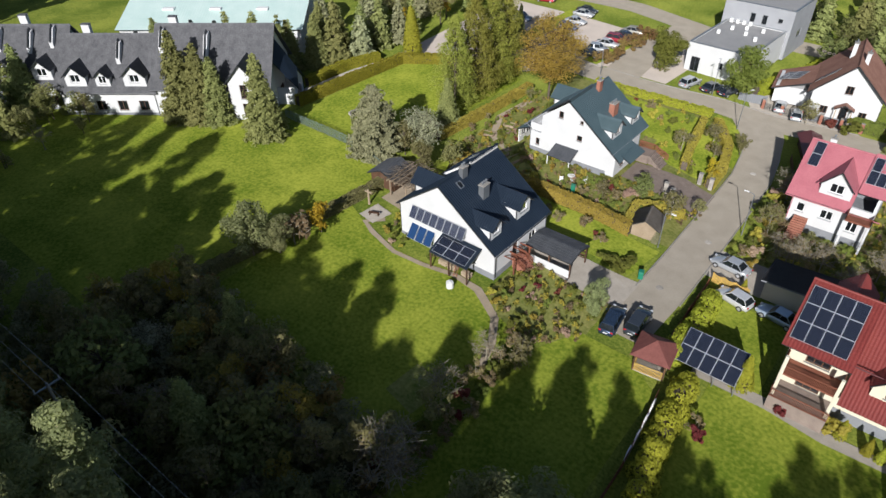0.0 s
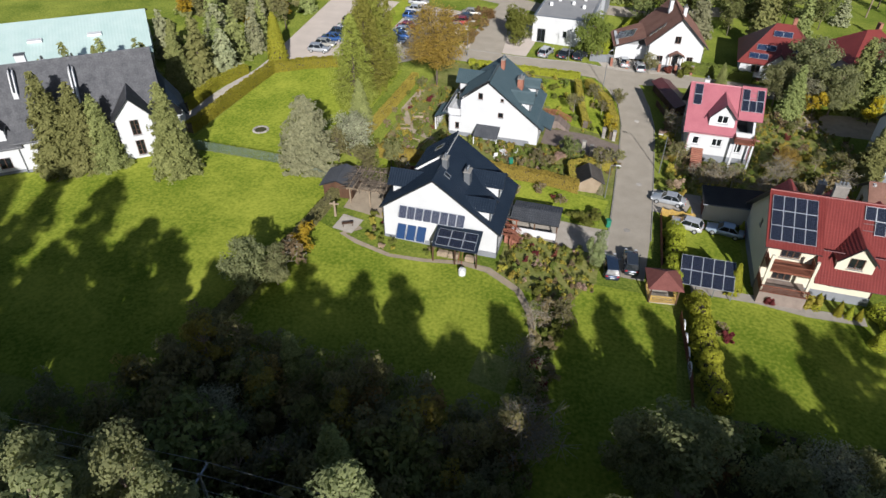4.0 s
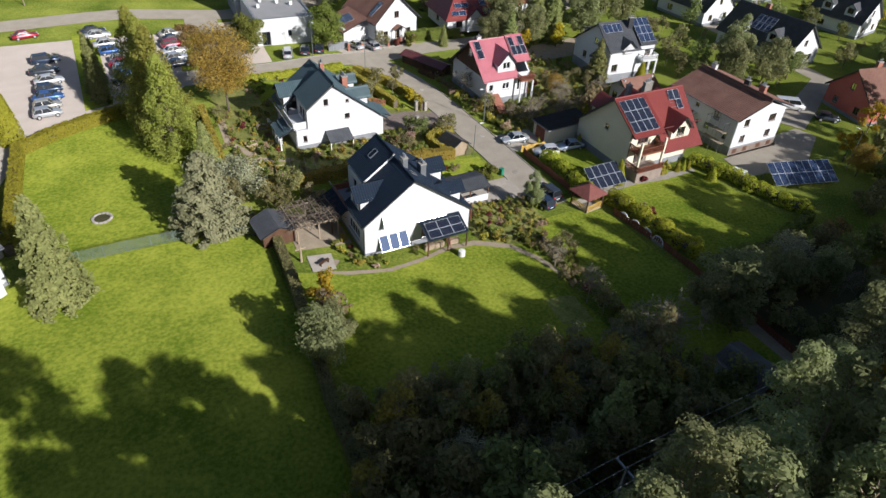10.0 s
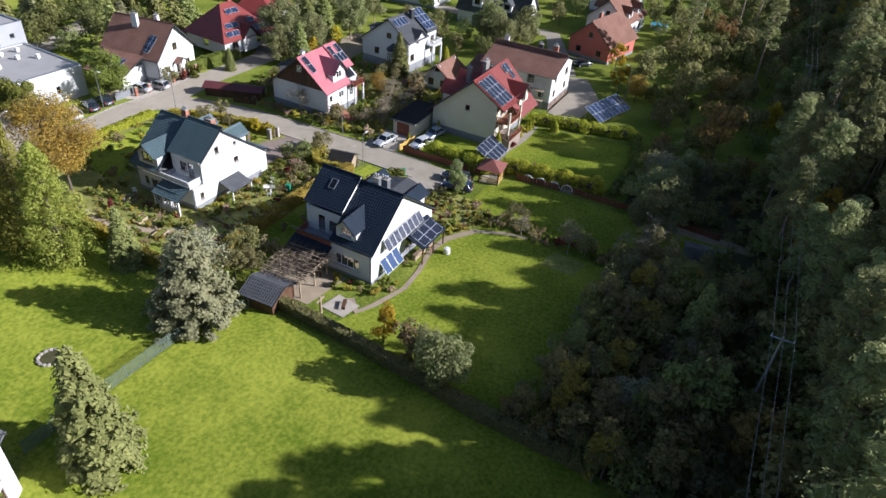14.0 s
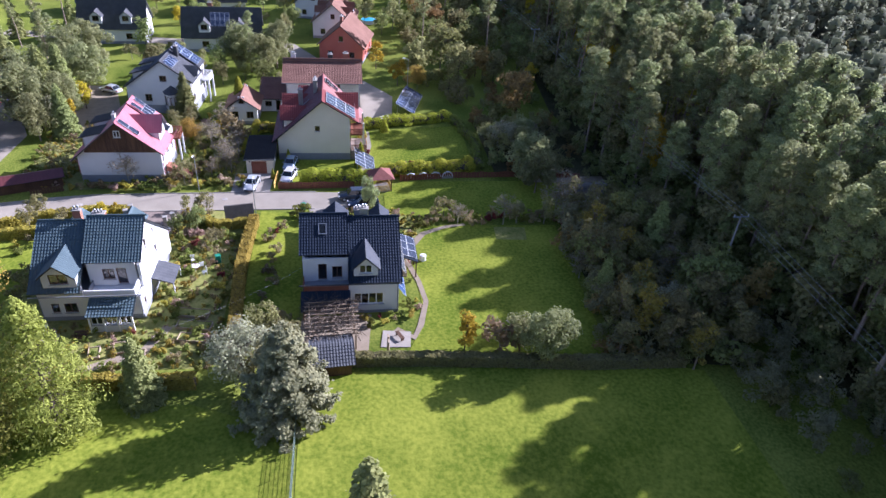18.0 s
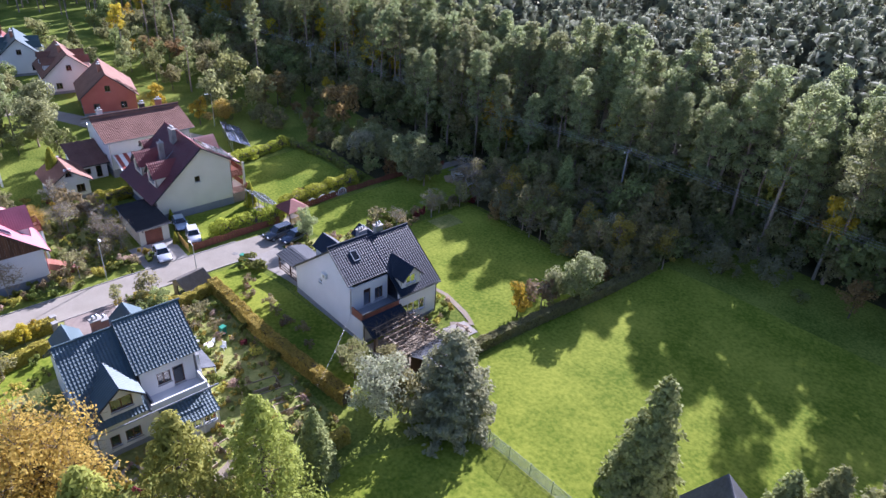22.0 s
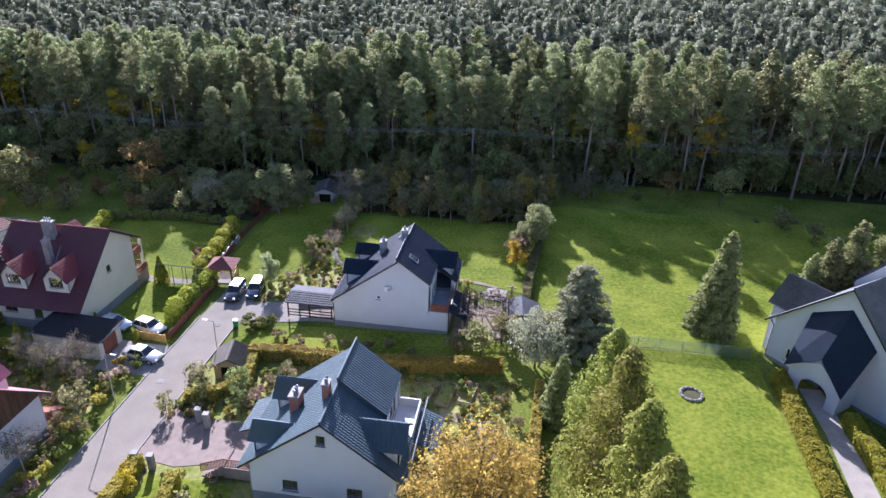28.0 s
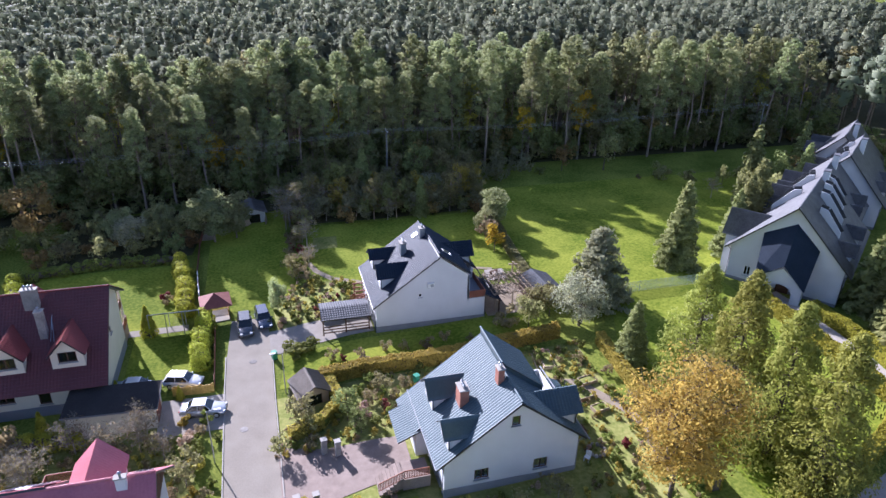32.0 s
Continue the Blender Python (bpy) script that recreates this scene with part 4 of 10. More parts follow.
# ---- the main house: graphite roof, solar front ----
def main_house():
    X0, Y0 = -38.7, 51.2
    zb = -0.9
    h = House("main_house", "white plastered house with graphite tiled roof and solar panelled front", (X0, Y0, zb), 0, -6.0, 7.6, -5.2, 5.2, 0.0, 9.15, 0.735, 0.735, MAT["plaster"], MAT["roof_graphite"], over=0.35, gable_over=0.35)
    h.cut = ("N", 0.25, 2.95, -3.95)
    h.walls(S=[(4.6, 0.9, 1.0, 1.1, "white_frame", 1), (2.0, 0.5, 1.6, 2.1, "brown_frame", 1)],
            N=[(2.2, 3.9, 0.5, 0.5, "white_frame", 0)],
            W=[(-1.9, 1.35, 3.3, 1.5, "white_frame", 3), (3.3, 0.5, 1.6, 2.1, "white_frame", 1)],
            E=[(-1.2, 0.6, 1.0, 2.1, "brown_frame", 0), (2.4, 1.0, 1.4, 1.2, "white_frame", 1)])
    h.slope("E", -5.55, 5.55, 7.95)
    h.slope("W", -5.55, 0.25, -6.35)
    h.slope("W", 0.25, 5.55, -3.95, lift=0.42, label="raised western slope with a skylight")
    # lower slope beside the balcony and the white verge of the raised slope
    bm = BM()
    quad(bm, (0.05, 0.22, 9.0), (0.05, 0.22, 9.55), (-3.9, 0.22, 6.65), (-3.9, 0.22, 6.1))
    quad(bm, (0.06, 0.2, 9.05), (0.06, 0.2, 9.56), (0.06, 5.5, 9.56), (0.06, 5.5, 9.05))
    part("verge_board", bm, MAT["white_metal"], h.top, "white verge board of the raised slope")
    h.ridge(y1=0.2)
    h.ridge(y0=0.25, lift=0.47)
    h.gutters()
    h.skylight("W", 3.0, -1.5, lift=0.42)
    h.skylight("E", -2.9, 1.0, 0.6, 0.8)
    h.gable_dormer("W", -1.6, 2.6, -5.7, 6.35, 1.0, win=(1.4, 1.1), over=0.5)
    h.gable_dormer("E", 1.65, 2.6, 6.6, 6.0, 0.87, win=(1.3, 1.1), over=0.45)
    h.gable_dormer("E", -3.65, 2.0, 6.6, 5.88, 0.87, win=(1.0, 1.1), over=0.45)
    h.chimney(0.45, -1.6, 0.6, 0.9, 9.95, MAT["grey_metal"], 2)
    h.chimney(3.0, -1.1, 0.7, 1.1, 8.4, MAT["grey_metal"], 3)
    # recessed balcony over the terrace in the north-west corner
    wall(h.top, "balcony_wall", (-3.9, 0, 0), (0, 1), (-1, 0), [(0.3, 3.0), (5.2, 3.0), (5.2, 6.2), (0.3, 6.2)], [(1.5, 3.6, 1.1, 1.5, "brown_frame", 1), (3.1, 3.35, 0.95, 2.1, "brown_frame", 0)], MAT["plaster"], 0.2)
    h.block("balcony_floor", MAT["plinth"], (-4.9, 2.75, 3.05), (2.2, 4.9, 0.2))
    h.block("balcony_parapet", MAT["wood_red"], (-6.0, 2.75, 3.5), (0.12, 4.9, 0.9), "red-brown balcony parapet")
    h.block("balcony_parapet", MAT["wood_red"], (-4.95, 5.15, 3.5), (2.0, 0.12, 0.9))
    roof_plane(h.top, (-8.2, 0.1, 2.25), (0, 5.3, 0), (2.15, 0, 1.15), MAT["roof_graphite"], "tile", None, "terrace_roof", 0.12)
    for y in (0.4, 5.1):
        h.block("post", MAT["wood_dark"], (-8.0, y, 1.1), (0.15, 0.15, 2.3))
    # awning with panels, seen over the workshop door
    roof_plane(h.top, (0.7, -8.1, 2.2), (5.3, 0, 0), (0, 2.75, 1.15), MAT["roof_graphite"], "tile", None, "awning", 0.12, "tiled awning over the front")
    for x in (0.8, 3.4, 5.9):
        h.block("post", MAT["wood_dark"], (x, -7.9, 1.05), (0.14, 0.14, 2.2))
    # outdoor unit of the air conditioning on the north gable
    ac = part("air_conditioner", box(BM(), (1.0, 5.45, 5.55), (0.85, 0.34, 0.6), 0, 0.03), MAT["plastic_white"], h.top, "white outdoor air conditioner on brackets")
    part("fan_grille", bar(BM(), (0.85, 5.6, 5.55), (0.85, 5.635, 5.55), 0.22, 16), MAT["grey_metal"], ac)
    for dx in (-0.3, 0.3):
        part("bracket", beam(BM(), (1.0 + dx, 5.2, 5.22), (1.0 + dx, 5.62, 5.22), 0.05, 0.05), MAT["grey_metal"], ac)
    # entrance stairs and pergola on the street side
    for i in range(6):
        h.block("step", MAT["brick"], (8.0 + 0.3 * i + 0.15, -1.4, 0.55 - i * 0.16), (0.32, 1.6, 1.1 - i * 0.16 + 0.2))
    h.railing([(7.8, -2.2, 1.0), (9.7, -2.2, 0.1)], 0.9, MAT["wood_red"])
    h.railing([(7.8, -0.6, 1.0), (9.7, -0.6, 0.1)], 0.9, MAT["wood_red"])
    for y in (-3.4, -0.3):
        h.block("porch_post", MAT["wood_red"], (9.0, y, 1.0), (0.14, 0.14, 2.0))
    for i in range(4):
        h.block("porch_rafter", MAT["wood_red"], (8.5, -3.4 + 1.03 * i, 2.06), (1.6, 0.1, 0.12))
    return h


MAIN = main_house()
solar_array("six dark solar panels on the tiled awning of the house", (-37.65, 43.25, 1.47), (1, 0, 0), (0, 2.75, 1.15), 3, 2, 1.52, 1.08, mat="pv", name="solar_array", group="awning panels")
solar_array("row of dark solar panels leaning out from the white gable wall", (-42.6, 45.1, 2.95), (1, 0, 0), (0, 0.53, 0.848), 8, 1, 0.92, 1.45, 0.06, "pv_wall", group="wall panels")
col = solar_array("three bright blue solar water collectors leaning on the wall", (-43.0, 45.0, -0.05), (1, 0, 0), (0, 0.59, 0.81), 3, 1, 1.12, 1.95, 0.1, "collector", name="solar_collector", group="collectors")

# carport
cp = thing("carport", "open carport with a low tiled gable roof beside the house", "carport", (-27.6, 53.5, -1.35))
roof_plane(cp, (-3.0, -2.1, 2.2), (5.9, 0, 0), (0, 2.1, 0.55), MAT["roof_slate"], "tile")
roof_plane(cp, (-3.0, 2.1, 2.2), (5.9, 0, 0), (0, -2.1, 0.55), MAT["roof_slate"], "tile")
for x in (-2.8, 0, 2.7):
    for y in (-1.8, 1.8):
        part("post", box(BM(), (x, y, 1.1), (0.14, 0.14, 2.3)), MAT["wood_dark"], cp)
part("side_wall", box(BM(), (0, -1.95, 0.55), (5.4, 0.08, 1.0)), MAT["plaster"], cp)
for i in range(3):
    part("rail", box(BM(), (0, 1.95, 0.4 + 0.4 * i), (5.5, 0.04, 0.14)), MAT["wood_dark"], cp)


# ---- the neighbour's house: blue-grey roof ----
def second_house():
    X0, Y0 = -38.4, 78.1
    h = House("white_house", "white plastered house with a blue-grey tiled roof and brick chimneys", (X0, Y0, -0.75), 0, -5.8, 6.3, -4.9, 5.15, 0.0, 8.85, 0.77, 0.77, MAT["plaster"], MAT["roof_teal"], over=0.8, gable_over=0.45)
    h.cut = ("S", 0.7, 2.9, -4.1)
    h.walls(S=[(-1.2, 6.1, 0.7, 1.0, "brown_frame", 0), (2.0, 6.1, 0.5, 0.5, "brown_frame", 0), (1.9, 3.6, 0.8, 0.8, "brown_frame", 0), (-4.6, 1.0, 0.6, 1.0, "brown_frame", 0)],
            N=[(0.2, 6.2, 0.75, 1.0, "brown_frame", 0), (-2.4, 1.0, 1.3, 1.1, "brown_frame", 1), (3.0, 1.0, 1.3, 1.1, "brown_frame", 1)],
            W=[(2.2, 1.0, 1.3, 1.2, "brown_frame", 1), (3.7, 1.0, 0.8, 1.2, "brown_frame", 0)],
            E=[(2.6, 0.4, 1.0, 2.1, "brown_frame", 0)])
    h.slope("E", 0.3, 5.7, 7.15)
    h.slope("E", -5.1, 0.3, 8.3)
    wall(h.top, "wall", (0, -4.9, 0), (1, 0), (0, -1), [(6.3, 0), (7.55, 0), (7.55, h.zroof(7.55) - 0.06), (6.3, h.zroof(6.3) - 0.06)], [], MAT["plaster"])
    wall(h.top, "wall", (0, 0.1, 0), (1, 0), (0, 1), [(6.3, 0), (7.55, 0), (7.55, h.zroof(7.55) - 0.06), (6.3, h.zroof(6.3) - 0.06)], [], MAT["plaster"])
    wall(h.top, "wall", (7.55, 0, 0), (0, 1), (1, 0), [(-4.6, 0), (-0.2, 0), (-0.2, h.zroof(7.55) - 0.06), (-4.6, h.zroof(7.55) - 0.06)], [(-2.6, 0.8, 1.3, 1.2, "brown_frame", 1)], MAT["plaster"])
    h.slope("W", 0.7, 5.7, -6.4)
    h.slope("W", -5.1, 0.7, -4.2, lift=0.5, label="raised western slope")
    bm = BM()
    quad(bm, (0.05, 0.73, 8.7), (0.05, 0.73, 9.35), (-4.1, 0.73, 6.2), (-4.1, 0.73, 5.6))
    quad(bm, (0.06, -5.1, 8.8), (0.06, -5.1, 9.34), (0.06, 0.7, 9.34), (0.06, 0.7, 8.8))
    part("verge_board", bm, MAT["roof_teal"], h.top)
    h.ridge(y0=0.7)
    h.ridge(y1=0.7, lift=0.55)
    h.gutters(MAT["plinth"])
    h.gable_dormer("W", 2.6, 3.2, -5.9, 5.9, 0.85, win=(1.8, 1.2), frame="brown_frame", over=0.5)
    h.gable_dormer("E", 3.6, 2.2, 5.9, 5.75, 0.87, win=(1.1, 1.0), frame="brown_frame", over=0.45, kind="plank")
    h.gable_dormer("E", -1.9, 2.6, 5.9, 5.8, 0.87, win=(1.2, 1.0), frame="brown_frame", over=0.45, kind="plank")
    h.chimney(0.6, 1.8, 0.55, 0.8, 9.75, MAT["brick"], 2)
    h.chimney(3.6, 0.9, 0.8, 1.3, 7.6, MAT["brick"], 3)
    wall(h.top, "balcony_wall", (-4.0, 0, 0), (0, 1), (-1, 0), [(-4.4, 3.0), (0.4, 3.0), (0.4, 5.9), (-4.4, 5.9)], [(-2.9, 3.3, 1.0, 2.0, "brown_frame", 0), (-1.6, 3.9, 1.2, 1.3, "brown_frame", 1)], MAT["plaster"], 0.2)
    h.block("balcony_floor", MAT["plaster"], (-5.0, -2.0, 3.0), (2.3, 4.9, 0.24))
    h.block("balcony_parapet", MAT["plaster"], (-6.1, -2.0, 3.55), (0.15, 4.9, 0.9))
    h.block("balcony_parapet", MAT["plaster"], (-5.1, -4.5, 3.55), (2.0, 0.15, 0.9))
    roof_plane(h.top, (-8.3, -4.6, 2.2), (0, 4.6, 0), (2.2, 0, 0.95), MAT["roof_teal"], "tile", None, "veranda_roof", 0.12)
    for i in range(4):
        h.block("veranda_post", MAT["white_frame"], (-8.1, -4.4 + i * 1.4, 1.1), (0.14, 0.14, 2.2))
    h.block("veranda_wall", MAT["plaster"], (-8.05, -2.3, 0.45), (0.12, 4.3, 0.9))
    for i in range(3):
        window(h.top, (-8.0, -3.7 + i * 1.4, 1.5), (-1, 0), 1.2, 1.1, MAT["white_frame"], 1)
    for i in range(6):
        h.block("step", MAT["wood_dark"], (-8.4 - 0.28 * i, 0.7, 0.5 - i * 0.16), (0.3, 1.3, 0.08))
    # striped awning and glazed lean-to on the south wall
    roof_plane(h.top, (-1.6, -7.2, 1.3), (3.6, 0, 0), (0, 2.4, 0.9), MAT["roof_slate"], "seam", None, "lean_to_roof", 0.08)
    for x in (-1.5, 1.9):
        h.block("lean_to_post", MAT["white_frame"], (x, -7.1, 0.6), (0.12, 0.12, 1.3))
    # entrance stair with pink cloth-covered steps on the street side
    for i in range(7):
        h.block("step", MAT["brick_paving"], (9.6 + 0.3 * i, 2.6, 0.55 - i * 0.15), (0.32, 2.2, 1.1 - 0.15 * i))
    h.block("landing", MAT["brick_paving"], (8.3, 2.6, 0.4), (2.4, 2.2, 1.2))
    h.railing([(7.2, 3.65, 1.0), (9.4, 3.65, 1.0), (11.6, 3.65, 0.1)], 0.9, MAT["wood_red"])
    roof_plane(h.top, (9.3, -3.9, 2.2), (0, 4.4, 0), (-2.3, 0, 1.0), MAT["roof_teal"], "tile", None, "entrance_roof", 0.12)
    return h


SECOND = second_house()


# ---- the pink-roofed house across the lane: its ridge runs east and west ----
def pink_house():
    h = House("pink_roofed_house", "white house with a raspberry metal roof and a dark wooden gable", (-4.2, 83.7, -1.2), 90, -5.3, 6.3, -3.1, 5.6, 0, 8.55, 0.83, 0.83, MAT["plaster"], MAT["roof_pink"], over=0.6, gable_over=0.8, kind="seam_fine", plinth=0.05)
    h.walls(N=[], S=[(-3, 1.4, 1.2, 1.2, "brown_frame", 1), (2, 1.4, 1.2, 1.2, "brown_frame", 1)],
            W=[(4.4, 1.5, 0.9, 1.2, "white_frame", 0), (1.5, 1.5, 1.4, 1.2, "white_frame", 1), (-1.4, 0.9, 1.2, 2.0, "white_frame", 1)], E=[(0, 1.6, 1.3, 1.2, "white_frame", 1)])
    # board-clad gable on the lane side
    n_ = 44
    for i in range(n_):
        x = -5.2 + 11.4 * (i + 0.5) / n_
        top = 8.55 - 0.83 * abs(x) - 0.2
        if top > 4.0:
            part("gable_board", box(BM(), (x, 5.64 + 0.01 * (i % 2), (3.7 + top) / 2), (0.25, 0.05, top - 3.7)), MAT["wood_dark"], h.top)
    window(h.top, (0.2, 5.8, 6.6), (0, 1), 0.9, 1.0, MAT["white_frame"], 1)
    h.slope("E", -3.9, 6.4, 7.0)
    h.slope("W", -3.9, -0.6, -4.1, lift=0.3)
    h.slope("W", -0.6, 6.4, -5.9)
    h.ridge()
    h.gutters(MAT["roof_pink"])
    h.gable_dormer("W", 1.5, 3.4, -4.9, 6.1, 1.1, win=(1.5, 1.2), over=0.5)
    h.shed_dormer("E", 2.2, 5.0, 5.2, 2.4, 5.9, 6.6, roof=MAT["roof_black"], kind="plank")
    h.shed_dormer("E", -2.6, -0.2, 5.2, 2.4, 5.9, 6.6, roof=MAT["roof_black"], kind="plank")
    h.chimney(0.5, 4.2, 0.4, 0.7, 9.0, MAT["plaster"], 1)
    h.block("balcony", MAT["wood_red"], (-6.0, -1.9, 3.1), (1.5, 2.6, 0.18))
    h.railing([(-5.3, -0.6, 3.1), (-6.7, -0.6, 3.1), (-6.7, -3.2, 3.1), (-5.3, -3.2, 3.1)], 0.95, MAT["wood_red"])
    for y in (-0.7, -3.1):
        h.block("post", MAT["plaster"], (-6.6, y, 0.9), (0.25, 0.25, 4.2))
    for i in range(12):
        h.block("step", MAT["brick"], (-5.7 - 0.28 * i, 3.9, 0.6 - i * 0.16), (0.3, 1.6, 0.9))
    return h


PINK = pink_house()
solar_array("two black solar panels on the raspberry roof", (-9.9, 81.0, 8.55 - 1.2 - 0.83 * 2.7 + 0.1), (1, 0, 0), (0, 1, 0.83), 1, 2, 1.1, 1.6, mat="pv")
solar_array("black solar panels round a skylight on the raspberry roof", (-3.4, 80.6, 8.85 - 1.2 - 0.83 * 3.1 + 0.1), (1, 0, 0), (0, 1, 0.83), 3, 2, 0.95, 1.7, mat="pv", skip=((1, 1),))


# ---- the pale yellow house with red tiles ----
def yellow_house():
    h = House("yellow_house", "pale yellow house with a dark red tiled roof and wooden balconies", (3.6, 54.9, -1.2), 90, -4.3, 7.2, -5.9, 5.9, 0, 9.2, 0.62, 0.86, MAT["plaster_yellow"], MAT["roof_red"], over=0.8, gable_over=0.6, plinth=0.05)
    h.rmat = MAT["roof_red"]
    h.low = (0.9, 9.2 - 0.98 * 4.3)
    h.walls(N=[(0.9, 3.9, 0.8, 0.9, "brown_frame", 0)], S=[(-1, 3.9, 1.2, 1.2, "brown_frame", 1), (3, 1.2, 1.2, 1.2, "brown_frame", 1)],
            W=[(-2.6, 0.9, 2.1, 1.4, "brown_frame", 2), (3.4, 0.5, 2.0, 2.1, "brown_frame", 2), (3.4, 3.6, 2.0, 2.1, "brown_frame", 2)],
            E=[(4.0, 0.9, 1.6, 1.2, "brown_frame", 1), (0.4, 0.3, 1.1, 2.1, "brown_frame", 0), (-3.0, 0.9, 1.6, 1.2, "brown_frame", 1)])
    # northern slope in a darker red than the southern ones
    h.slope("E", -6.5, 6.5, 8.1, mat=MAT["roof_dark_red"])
    h.slope("W", 0.9, 6.5, -5.8, k=0.62)
    h.slope("W", -6.5, 0.9, -6.7, k=0.98)
    h.ridge()
    bm = BM()
    quad(bm, (0, 0.93, 9.15), (-5.8, 0.93, 5.55), (-5.8, 0.93, 5.35), (-4.3, 0.93, 4.95))
    part("verge", bm, MAT["plaster_yellow"], h.top)
    h.gable_dormer("W", -2.6, 3.6, -5.4, 5.5, 1.05, win=(1.5, 1.4), frame="brown_frame", over=0.5, kk=0.98)
    h.gable_dormer("E", 3.0, 3.0, 6.4, 5.5, 1.1, win=(1.7, 1.2), frame="brown_frame", over=0.4)
    h.gable_dormer("E", -2.4, 3.0, 6.4, 5.5, 1.1, win=(1.7, 1.2), frame="brown_frame", over=0.4)
    h.gable_dormer("E", -6.0, 2.2, 4.0, 6.2, 1.0, win=(1.0, 1.0), frame="brown_frame")
    h.chimney(1.2, -0.6, 0.6, 1.4, 10.2, MAT["stone"], 3)
    h.chimney(3.6, 0.6, 0.7, 0.7, 8.9, MAT["stone"], 1)
    h.block("balcony", MAT["wood_red"], (-5.5, 3.4, 3.2), (2.2, 4.6, 0.18))
    h.railing([(-4.4, 5.7, 3.2), (-6.6, 5.7, 3.2), (-6.6, 1.1, 3.2), (-4.4, 1.1, 3.2)], 0.95, MAT["wood_red"], 0.12)
    h.block("terrace", MAT["brick_paving"], (-5.7, 3.4, -0.35), (2.6, 4.8, 1.7))
    h.railing([(-4.4, 5.8, 0.5), (-7.0, 5.8, 0.5), (-7.0, 1.0, 0.5)], 0.95, MAT["wood_red"], 0.12)
    for y in (1.2, 5.6):
        h.block("post", MAT["plaster_yellow"], (-6.5, y, 2.6), (0.28, 0.28, 5.2))
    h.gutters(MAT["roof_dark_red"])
    bm = BM()
    for x in (4.3, 4.7):
        bar(bm, (x - 2.2, 1.2, 9.2 - 0.86 * (x - 2.2) + 0.15), (x, 1.2 + (x - 4.3), 9.2 - 0.86 * x + 0.15), 0.03)
    part("roof_ladder", bm, MAT["grey_metal"], h.top)
    return h


YELLOW = yellow_house()
solar_array("twelve dark solar panels on the red tiled roof", (-2.6, 49.75, 4.95), (1, 0, 0), (0, 1, 0.62), 4, 3, 1.12, 1.76, mat="pv")
solar_array("small group of dark solar panels on the red roof", (6.6, 52.4, 5.75), (1, 0, 0), (0, 1, 0.98), 2, 2, 1.05, 1.5, mat="pv", skip=((0, 0),))
solar_array("ten dark solar panels on a tilted ground stand in the lawn", (-10.6, 46.9, -0.75), (1, 0, 0), (0, 0.86, 0.5), 5, 2, 1.13, 1.76, mat="pv", stand=True)
solar_array("large tilted ground stand of blue solar panels", (15.9, 38.2, -1.55), (0.962, -0.273, 0), (0.25, 0.88, 0.43), 9, 2, 1.14, 2.0, mat="pv_blue", stand=True)


# ---- garage of the yellow house ----
def garage():
    g = thing("garage", "low pale yellow garage with a black felt roof and red-brown door", "garage", (-3.5, 64.7, -2.25))
    wall(g, "wall", (-3.9, 0, 0), (0, 1), (-1, 0), [(-2.0, 0), (2.0, 0), (2.0, 2.5), (-2.0, 2.5)], [], MAT["plaster_yellow"])
    wall(g, "wall", (3.9, 0, 0), (0, 1), (1, 0), [(-2.0, 0), (2.0, 0), (2.0, 2.9), (-2.0, 2.9)], [], MAT["plaster_yellow"])
    for y, s in ((-2.0, -1), (2.0, 1)):
        wall(g, "wall", (0, y, 0), (1, 0), (0, s), [(-3.6, 0), (3.6, 0), (3.6, 2.85), (-3.6, 2.53)], [], MAT["plaster_yellow"])
    roof_plane(g, (-4.3, -2.35, 2.56), (0, 4.7, 0), (8.5, 0, 0.38), MAT["roof_black"], "shingle", MAT["plinth"])
    d = part("garage_door", box(BM(), (-3.94, 0.1, 1.05), (0.06, 2.3, 2.1)), MAT["wood_red"], g, "red-brown panelled garage door")
    for i in range(4):
        part("panel", box(BM(), (-3.985, 0.1, 0.3 + 0.5 * i), (0.03, 2.2, 0.42), 0, 0.01), MAT["wood_red"], d)
    part("wall_lamp", box(BM(), (-4.0, 1.5, 2.1), (0.14, 0.14, 0.24)), MAT["dark_metal"], g)


garage()


